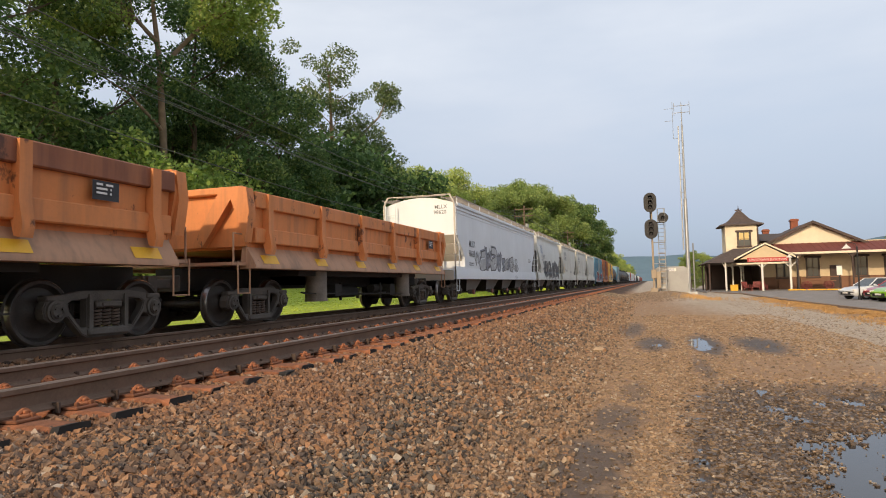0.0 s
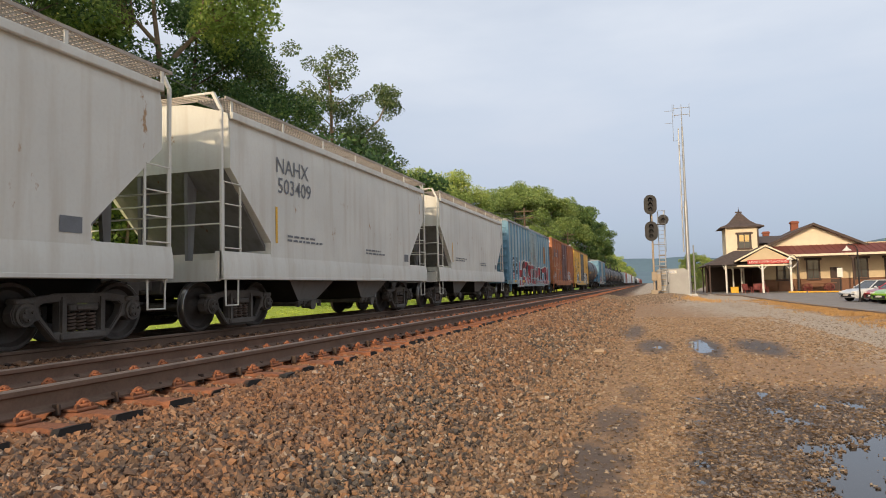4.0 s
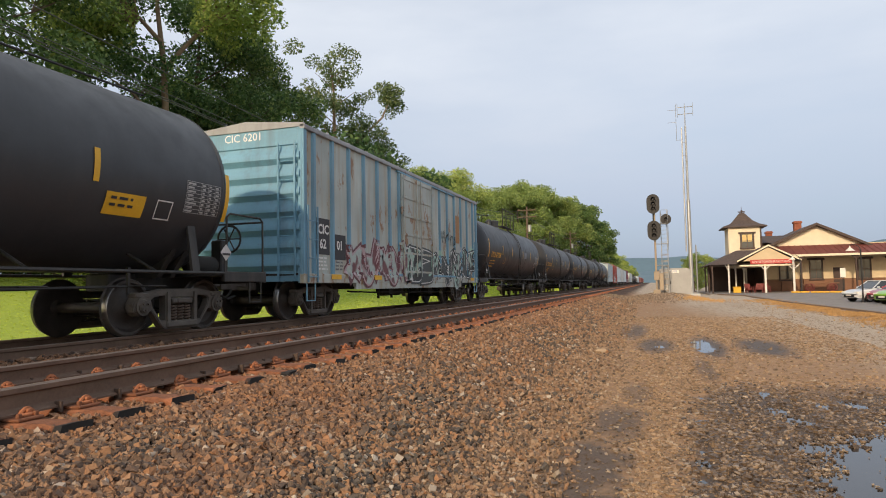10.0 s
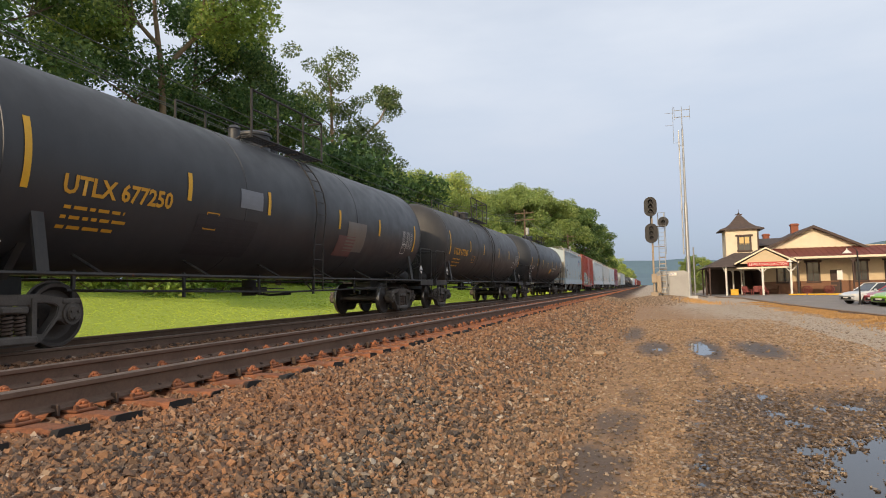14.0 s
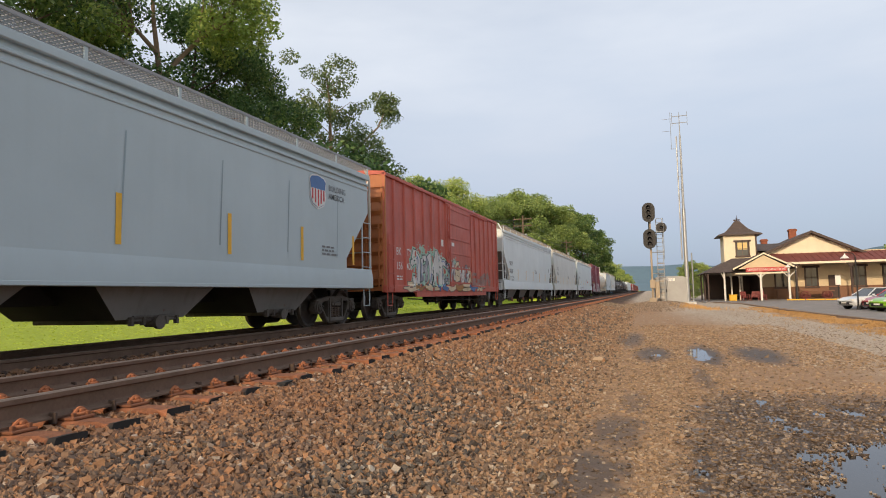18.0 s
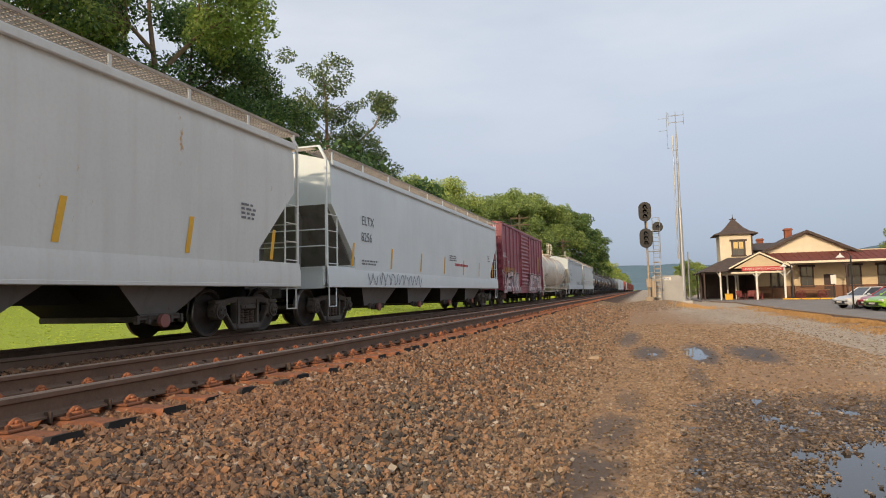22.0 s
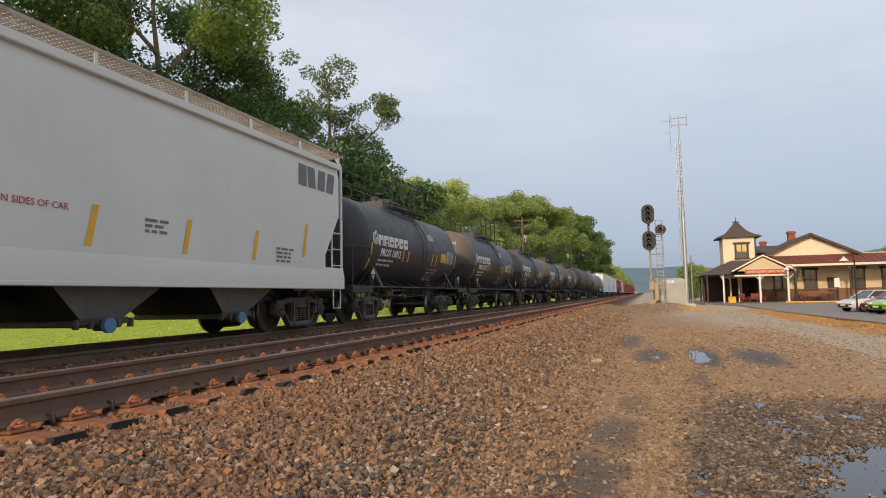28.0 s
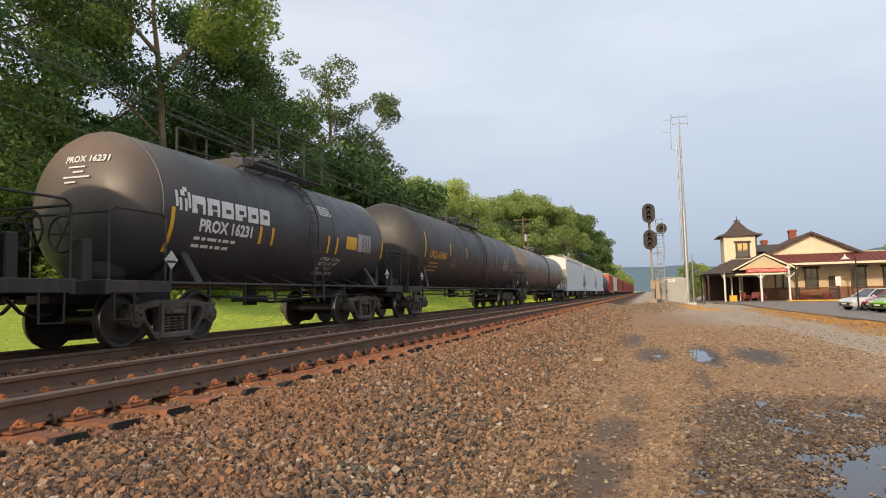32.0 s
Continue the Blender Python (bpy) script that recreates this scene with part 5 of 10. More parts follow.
def hopper(u0, u1, label, mat, bays=4, eave=4.03, roof_rise=0.30, walk_mat=None, rounded=False, bay_mat=None, cap=0.0, gates=None, end_mat=None, cut=(3.0, 1.7, 1.6)):
    car, L = new_car("covered_hopper", label, "hopper car", u0, u1)
    y0, y1 = -L / 2, L / 2
    bay_mat = bay_mat or mat
    side, sill0, sill1 = (1.60 if rounded else 1.555), 0.98, 1.36

    def half_width(z):
        if rounded:
            t = (z - 2.4) / 1.8
            return 1.40 + 0.18 * max(0.0, 1 - t * t)
        return side if z < eave - 0.35 else side - (z - eave + 0.35) * 0.16

    def surf(y, z):
        return half_width(z)

    ey, cz, cy = 0.28, cut[0], 1.55          # the end slopes in below cz
    zs = [sill1, 1.55, cut[1], 2.4, cz, 3.1, 3.5, eave - 0.35, eave]
    zs = sorted(set(zs))
    g = Geo()
    rows = []
    for z in zs:
        in_y = ey if z >= cz else ey + (cut[2] - ey) * min(1.0, (cz - z) / (cz - cut[1]))
        w = half_width(z)
        rows.append([(w, y0 + in_y, z), (w, y1 - in_y, z), (-w, y1 - in_y, z), (-w, y0 + in_y, z)])
    w = half_width(eave)
    for k, (f, dz) in enumerate(((0.82, 0.30), (0.45, 0.80), (0.0, 1.0))):
        q = max(w * f, 0.02)
        rows.append([(q, y0 + ey, eave + roof_rise * dz), (q, y1 - ey, eave + roof_rise * dz), (-q, y1 - ey, eave + roof_rise * dz), (-q, y0 + ey, eave + roof_rise * dz)])
    n = 4
    vs = [v for r in rows for v in r]
    fs = [(j * n + i, j * n + (i + 1) % n, (j + 1) * n + (i + 1) % n, (j + 1) * n + i) for j in range(len(rows) - 1) for i in range(n)]
    fs += [tuple(range(n)), tuple((len(rows) - 1) * n + i for i in range(n))]
    g.add(vs, fs)
    part("body", g, mat, car, smooth=25)
    for s in (-1, 1):
        e = Geo()
        e.cbox(min(s * (side - 0.02), s * (side + 0.055)), max(s * (side - 0.02), s * (side + 0.055)), y0 + ey, y1 - ey, eave - 0.12, eave + 0.02, 0.015)
        if cap:
            for o, za, zb_ in ((0.06, 0.42, 0.36), (0.04, 0.28, 0.22)):
                q = Geo()
                a, b = sorted((s * (side - o), s * (side + 0.08 - o)))
                q.cbox(a, b, y0 + ey, y1 - ey, eave - za, eave - zb_, 0.012)
                part("side_bead", q, mat, car)
        part("top_chord", e, mat, car)
    for s in (-1, 1):
        sl = Geo()
        sl.prism([(s * 1.40, sill0), (s * 1.585, sill0), (s * 1.585, sill1 - 0.12), (s * 1.545, sill1 + 0.10), (s * 1.40, sill1 + 0.10)], y0 + 0.05, y1 - 0.05, "y")
        a, b = sorted((s * 1.36, s * 1.59))
        sl.cbox(a, b, y0 + 0.05, y1 - 0.05, sill0 - 0.035, sill0 + 0.03, 0.008)
        part("side_sill", sl, mat, car)
    # gangways over the roof, on brackets
    wk = Geo()
    for s in (-1, 1):
        for k in range(10):
            x = s * (side + 0.03 - 0.068 * k)
            t = 0.016 if k in (0, 9) else 0.0045
            wk.box(x - t, x + t, y0 + 0.1, y1 - 0.1, eave + 0.215, eave + (0.265 if k in (0, 9) else 0.24))
    nb = int(L / 0.10)
    for i in range(nb + 1):
        y = y0 + 0.15 + (L - 0.3) * i / nb
        for s in (-1, 1):
            a, b = sorted((s * (side + 0.03), s * (side - 0.58)))
            wk.box(a, b, y - 0.005, y + 0.005, eave + 0.220, eave + 0.236)
    for yy in (y0 + 0.12, y1 - 0.5):
        for k in range(5):
            wk.box(-side + 0.5, side - 0.5, yy + 0.08 * k, yy + 0.08 * k + 0.02, eave + 0.345, eave + 0.365)
    part("running_board", wk, walk_mat or P_GRATE, car)
    key = ("bracket", mat.name, side)
    if key not in MESHES:
        b = Geo()
        b.box(side + 0.008, side + 0.030, -0.028, 0.028, -0.06, 0.235)
        MESHES[key] = mesh_of("walkway_bracket", b, mat, 20)
    nb = max(6, int(L / 1.75))
    for i in range(nb + 1):
        y = y0 + 0.3 + (L - 0.6) * i / nb
        part("walkway_bracket", MESHES[key], None, car, at=pose(0, y, eave))
        part("walkway_bracket", MESHES[key], None, car, at=pose(0, y, eave, 0, 0, 180))
    # loading hatch along the roof
    ht = Geo()
    ht.cbox(-0.32, 0.32, y0 + 1.2, y1 - 1.2, eave + roof_rise - 0.06, eave + roof_rise + 0.09, 0.03)
    part("roof_hatch", ht, mat, car)
    # end: corner posts, slope sheet, ladders, end platform
    for sgn in (-1, 1):
        p = Geo()
        ye = sgn * (L / 2 - 0.08)
        for x in (-1, 1):
            p.cbox(min(x * 1.49, x * 1.545), max(x * 1.49, x * 1.545), ye - 0.03, ye + 0.03, 0.95, eave + 0.02, 0.008)
            p.prism([(x * 1.49, eave), (x * 1.545, eave), (x * 1.36, eave + 0.36), (x * 1.30, eave + 0.34)], ye - 0.03, ye + 0.03, "y")
            p.box(min(x * 0.7, x * 1.35), max(x * 0.7, x * 1.35), ye - 0.02, ye + 0.02, eave + 0.325, eave + 0.36)
        for z in (1.95, 2.35):
            p.pipe([(1.50, ye, z), (1.50, ye + sgn * 0.06, z), (-1.50, ye + sgn * 0.06, z), (-1.50, ye, z)], 0.016, 6)
        p.box(-1.45, 1.45, ye - 0.06, ye + 0.06, 0.92, 1.30)
        part("end_frame", p, end_mat or mat, car)
        ss = Geo()
        inner = sgn * (L / 2 - ey)
        low = sgn * (L / 2 - cy - 0.55)
        ss.prism([(inner, cz), (inner - sgn * 0.03, cz + 0.02), (low, 1.10), (low + sgn * 0.06, 1.05)], -1.42, 1.42, "x")
        for x in (-0.55, 0.55):
            ss.prism([(inner - sgn * 0.02, cz), (inner - sgn * 0.05, 1.25), (inner - sgn * 0.16, 1.25), (inner - sgn * 0.28, cz - 0.25)], x - 0.04, x + 0.04, "x")
        ss.box(-1.42, 1.42, min(inner, low), max(inner, low), 1.04, 1.10)
        # slope sheets: the sun's warmth and the shade are put into the two paints
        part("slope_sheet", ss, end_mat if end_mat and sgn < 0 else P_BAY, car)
        add_ladder(car, 1.53, sgn * (L / 2 - 0.36), 1.0, 2.75, mat, width=0.50, step=0.40)
        add_ladder(car, -1.22, sgn * (L / 2 - 0.02), 1.0, eave, mat, width=0.42, step=0.42, along="x", name="end_ladder")
        add_stirrup(car, sgn * (L / 2 - 0.36), mat, z=0.98, drop=0.50)
    rv = Geo()
    rv.lathe([(-0.62, 0.02), (-0.58, 0.16), (-0.48, 0.22), (0.48, 0.22), (0.58, 0.16), (0.62, 0.02)], (0.35, L / 2 - 0.95, 1.36), "x", 16)
    part("air_reservoir", rv, mat, car)
    bv = Geo()
    bv.cbox(0.75, 1.15, L / 2 - 1.55, L / 2 - 1.25, 1.12, 1.55, 0.03)
    bv.pipe([(0.95, L / 2 - 1.3, 1.2), (1.1, L / 2 - 0.8, 1.08), (0.6, L / 2 - 0.3, 1.02)], 0.025, 6)
    part("brake_valve", bv, M_STEEL, car)
    # discharge bays
    gap = (L - 2 * (cy + 0.6)) / bays
    bk = ("bay", bay_mat.name, round(gap, 2))
    if bk not in MESHES:
        b = Geo()
        t, o = gap / 2 - 0.06, 0.34 if gap < 3.5 else 0.75
        vs = [(x * 1.40, y * t, 1.38) for x, y in ((-1, -1), (1, -1), (1, 1), (-1, 1))] + [(x * 1.05, y * o, 0.44) for x, y in ((-1, -1), (1, -1), (1, 1), (-1, 1))]
        b.add(vs, [(0, 1, 5, 4), (1, 2, 6, 5), (2, 3, 7, 6), (3, 0, 4, 7), (4, 5, 6, 7), (3, 2, 1, 0)])
        # end slopes and bottom near-black: shade under the car put into their colour
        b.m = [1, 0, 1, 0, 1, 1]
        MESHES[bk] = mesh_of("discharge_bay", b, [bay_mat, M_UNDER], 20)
    if ("outlet", (gates or M_STEEL).name) not in MESHES:
        o = Geo()
        o.cbox(-1.07, 1.07, -0.40, 0.40, 0.36, 0.46, 0.02)
        o.cbox(1.05, 1.12, -0.55, 0.55, 0.40, 0.45, 0.01)
        for yy in (-0.5, -0.25, 0.25, 0.5):
            o.cbox(1.06, 1.15, yy - 0.03, yy + 0.03, 0.34, 0.48, 0.01)
        o.cyl((0.95, 0, 0.38), (1.16, 0, 0.38), 0.085, 12)
        o.k = 1
        o.cyl((1.16, 0, 0.38), (1.23, 0, 0.38), 0.115, 12)
        o.k = 0
        o.cyl((1.10, -0.45, 0.47), (1.10, 0.45, 0.47), 0.03, 8)
        MESHES["outlet", (gates or M_STEEL).name] = mesh_of("outlet_gate", o, [M_STEEL, gates or M_STEEL], 30)
    for i in range(bays):
        y = y0 + cy + 0.6 + gap * (i + 0.5)
        part("discharge_bay", MESHES[bk], None, car, at=pose(0, y, 0))
        part("outlet_gate", MESHES["outlet", (gates or M_STEEL).name], None, car, at=pose(0, y, 0))
    u = Geo()
    u.box(-0.2, 0.2, y0 + 0.1, y1 - 0.1, 0.68, 1.0)
    part("centre_sill", u, M_UNDER, car)
    add_trucks(car, (y0 + 1.3, y1 - 1.25))
    add_couplers(car, L)
    return car, L, surf


def tank(u0, u1, label, mat, R=1.50, zc=2.52, dome="rail", rails=True, frame_mat=None, ends=0.75, head_mat=None, cat="tank car", ladder=0.35):
    car, L = new_car("tank_car", label, cat, u0, u1)
    frame_mat = frame_mat or P_FRAME
    y0, y1 = -L / 2, L / 2
    t0, t1 = y0 + ends, y1 - ends
    hd = 0.62
    prof = [(t0 + hd * (1 - math.cos(a)), R * math.sin(a)) for a in [math.pi / 2 * i / 8 for i in range(9)]]
    prof[0] = (t0, 0.01)
    prof += [(t1 - (y - t0), r) for y, r in reversed(prof)]
    g = Geo()
    g.lathe(prof, (0, 0, zc), "y", 48)
    part("tank_shell", g, mat, car, smooth=50)
    pale = mat is P_TANKRUST
    for k in range(7 if pale else 4):
        y = t0 + hd + (t1 - t0 - 2 * hd) * k / (6 if pale else 3)
        ring = Geo()
        t = 0.012 if pale else 0.02
        ring.lathe([(y - t, R - 0.005), (y - t * 0.75, R + 0.007), (y + t * 0.75, R + 0.007), (y + t, R - 0.005)], (0, 0, zc), "y", 48)
        part("weld_seam", ring, P_SEAM if pale else mat, car, smooth=50)

    def surf(y, z):
        q = R * R - (z - zc) ** 2
        return math.sqrt(max(q, 0.01))

    for sgn in (-1, 1):
        yb = sgn * (L / 2 - 1.85)
        s = Geo()
        s.prism([(-1.15, zc - R * 0.62), (-0.7, 0.95), (0.7, 0.95), (1.15, zc - R * 0.62), (0.9, zc - R * 0.80), (0, zc - R * 0.98), (-0.9, zc - R * 0.80)], yb - 0.22, yb - 0.10, "y")
        s.prism([(-1.15, zc - R * 0.62), (-0.7, 0.95), (0.7, 0.95), (1.15, zc - R * 0.62), (0.9, zc - R * 0.80), (0, zc - R * 0.98), (-0.9, zc - R * 0.80)], yb + 0.10, yb + 0.22, "y")
        s.cbox(-0.25, 0.25, min(yb - sgn * 0.8, sgn * L / 2), max(yb - sgn * 0.8, sgn * L / 2), 0.72, 1.02, 0.02)
        part("saddle", s, frame_mat, car)
        for x in (-1, 1):
            bp = Geo()
            bp.prism([(x * 1.46, 1.02), (x * 1.40, 1.02), (x * math.sqrt(R * R - 0.64), zc - 0.80), (x * (math.sqrt(R * R - 0.64) + 0.03), zc - 0.72)], yb - sgn * 0.12 - 0.09, yb - sgn * 0.12 + 0.09, "y")
            part("bolster_web", bp, frame_mat, car)
        ph = Geo()
        ph.cbox(1.47, 1.485, yb + sgn * 0.62 - 0.03, yb + sgn * 0.62 + 0.03, 1.0, 1.30, 0.004)
        holder = part("placard_holder", ph, frame_mat, car)
        dm_ = Geo()
        dm_.prism([(yb + sgn * 0.62, 1.24), (yb + sgn * 0.62 + 0.15, 1.39), (yb + sgn * 0.62, 1.54), (yb + sgn * 0.62 - 0.15, 1.39)], 1.486, 1.494, "x")
        dia = part("placard", dm_, B_PLACARD, holder, "white diamond hazard placard")
        dk = Geo()
        dk.prism([(yb + sgn * 0.62 - 0.10, 1.34), (yb + sgn * 0.62 + 0.10, 1.34), (yb + sgn * 0.62 + 0.12, 1.38), (yb + sgn * 0.62 - 0.12, 1.38)], 1.495, 1.498, "x")
        part("placard_bar", dk, M_BLACKTXT, dia)
        d = Geo()
        a, b = sorted((sgn * (L / 2 - 0.02), sgn * (L / 2 - 1.25)))
        d.box(-1.45, 1.45, a, b, 0.97, 1.03)
        d.cbox(-1.48, 1.48, sgn * (L / 2) - 0.05, sgn * (L / 2) + 0.05, 0.84, 1.06, 0.012)
        for x in (-1, 1):
            p, q = sorted((x * 1.40, x * 1.48))
            d.cbox(p, q, a, b, 0.86, 1.05, 0.01)
        part("end_platform", d, frame_mat, car)
        h = Geo()
        for x in (-1, 1):
            h.pipe([(x * 1.44, sgn * (L / 2 - 0.02), 1.0), (x * 1.44, sgn * (L / 2 - 0.02), 2.05), (x * 1.44, sgn * (L / 2 - 0.12), 2.12), (x * 1.44, sgn * (L / 2 - 1.05), 2.12), (x * 1.44, sgn * (L / 2 - 1.15), 2.05), (x * 1.44, sgn * (L / 2 - 1.15), 1.0)], 0.02, 6)
        h.pipe([(-1.44, sgn * (L / 2 - 0.02), 2.05), (1.44, sgn * (L / 2 - 0.02), 2.05)], 0.02, 6)
        part("end_handrail", h, frame_mat, car)
        k = Geo()
        k.lathe([(-0.02, 0.27), (0.0, 0.30), (0.02, 0.27), (0.0, 0.25), (-0.02, 0.27)], (0.62, sgn * (L / 2 + 0.02), 1.75), "y", 18)
        for i in range(3):
            c_, s_ = 0.26 * math.cos(i * math.pi / 3), 0.26 * math.sin(i * math.pi / 3)
            k.cyl((0.62 - c_, sgn * (L / 2 + 0.02), 1.75 - s_), (0.62 + c_, sgn * (L / 2 + 0.02), 1.75 + s_), 0.014, 6)
        part("brake_wheel", k, frame_mat, car)
        k = Geo()
        k.cbox(0.5, 0.75, sgn * (L / 2 - 0.3) - 0.1, sgn * (L / 2 - 0.3) + 0.1, 1.03, 1.7, 0.02)
        part("brake_housing", k, frame_mat, car)
        k = Geo()
        k.lathe([(-0.42, 0.02), (-0.38, 0.13), (-0.30, 0.18), (0.30, 0.18), (0.38, 0.13), (0.42, 0.02)], (0.55, sgn * (L / 2 - 0.75), 1.20), "y", 16)
        part("air_reservoir", k, M_UNDER, car)
        add_stirrup(car, sgn * (L / 2 - 0.3), frame_mat, x=1.46, z=0.95, drop=0.48)
    # running pipe and hangers along the bottom, side braces
    f = Geo()
    for x in (-1, 1):
        f.pipe([(x * 1.46, y0 + 1.2, 1.02), (x * 1.46, y1 - 1.2, 1.02)], 0.028, 6)
    f.pipe([(0.9, y0 + 2.8, 0.80), (0.95, 0, 0.72), (0.9, y1 - 2.8, 0.80)], 0.022, 6)
    n = 6
    for i in range(n):
        y = y0 + 2.9 + (L - 5.8) * i / (n - 1)
        f.pipe([(1.46, y, 1.02), (0.85, y, zc - R * 0.80)], 0.025, 6)
        f.box(0.89, 0.93, y - 0.025, y + 0.025, 0.66, 1.10)
        f.pipe([(0.93, y, 0.80), (1.2, y + 0.1, 0.80), (1.2, y + 0.5, 0.80)], 0.014, 5)
    part("side_sill_pipe", f, frame_mat, car)
    bo = Geo()
    bo.cyl((0, -0.2, zc - R - 0.02), (0, -0.2, zc - R - 0.38), 0.16, 12)
    bo.cbox(-0.3, 0.3, -0.5, 0.1, zc - R - 0.30, zc - R - 0.18, 0.02)
    bo.pipe([(0.0, -0.2, 0.72), (0.5, -0.1, 0.66), (0.9, 0.15, 0.68)], 0.03, 6)
    part("bottom_outlet", bo, M_UNDER, car)
    # top: dome, platform, rail, ladder
    dm = Geo()
    dm.lathe([(zc + R - 0.08, 0.38), (zc + R + 0.30, 0.38), (zc + R + 0.31, 0.42), (zc + R + 0.36, 0.42), (zc + R + 0.40, 0.36), (zc + R + 0.44, 0.02)], (0, 0, 0), "z", 20)
    dm.cyl((0, 0.8, zc + R - 0.05), (0, 0.8, zc + R + 0.20), 0.12, 10)
    dm.cyl((0, -0.75, zc + R - 0.05), (0, -0.75, zc + R + 0.34), 0.13, 12)
    dm.cyl((0, -0.75, zc + R + 0.34), (0, -0.75, zc + R + 0.42), 0.16, 12, 0.08)
    part("dome", dm, head_mat or mat, car)
    if dome:
        zt = zc + R * 0.93
        for x in (-1, 1):
            for k in range(4):
                pf = Geo()
                a, b = sorted((x * (0.60 + 0.10 * k), x * (0.66 + 0.10 * k)))
                pf.box(a, b, -1.45, 1.45, zt + 0.05, zt + 0.07)
                part("platform_plank", pf, frame_mat, car)
        pf = Geo()
        for x in (-1, 1):
            pf.pipe([(x * 0.98, -1.5, zt + 0.05), (x * 0.98, 1.5, zt + 0.05)], 0.022, 6)
            for y in (-1.4, -0.5, 0.5, 1.4):
                pf.pipe([(x * 0.98, y, zt + 0.04), (x * 0.55, y, zt + 0.04), (x * 0.45, y, zt - 0.02)], 0.020, 5)
        part("platform_frame", pf, frame_mat, car)
        for x in (-0.98, 0.98):
            hr = Geo()
            for y in (-1.5, -0.5, 0.6, 1.5):
                hr.cyl((x, y, zt), (x, y, zt + (1.02 if dome == "rail" else 0.45)), 0.026, 6)
            top = zt + (1.02 if dome == "rail" else 0.45)
            hr.pipe([(x, -1.5, top), (x, 1.5, top)], 0.026, 6)
            hr.pipe([(x, -1.5, top - 0.42), (x, 1.5, top - 0.42)], 0.020, 6)
            hr.pipe([(x, 0.6, top), (x, 1.5, top), (x * 0.6, 1.52, top)], 0.026, 6)
            part("top_handrail", hr, frame_mat, car)
    if rails:
        tr = Geo()
        for x in (-0.45, 0.45):
            tr.pipe([(x, t0 + 1.4, zc + R * 0.97 + 0.10), (x, t1 - 1.4, zc + R * 0.97 + 0.10)], 0.022, 6)
        part("top_pipes", tr, frame_mat, car)
    ld = Geo()
    arc = [(math.cos(a) * (R + 0.07), zc + math.sin(a) * (R + 0.07)) for a in [radians(-12 + 10 * i) for i in range(8)]]
    low = [(1.50, 0.72), (1.50, 1.6)]
    for y in (-0.21, 0.21):
        ld.pipe([(x, y + ladder, z) for x, z in low + arc], 0.018, 6)
    for x, z in ((1.5, 0.75), (1.5, 1.1), (1.5, 1.45), (1.52, 1.8), *arc[1::1]):
        ld.cyl((x, ladder - 0.21, z), (x, ladder + 0.21, z), 0.013, 6)
    ld.pipe([(1.5, ladder - 0.3, 0.75), (1.46, ladder - 0.7, 1.02)], 0.014, 5)
    part("side_ladder", ld, frame_mat, car)
    add_trucks(car, (y0 + 1.85, y1 - 1.85))
    add_couplers(car, L, 0.88)
    return car, L, surf


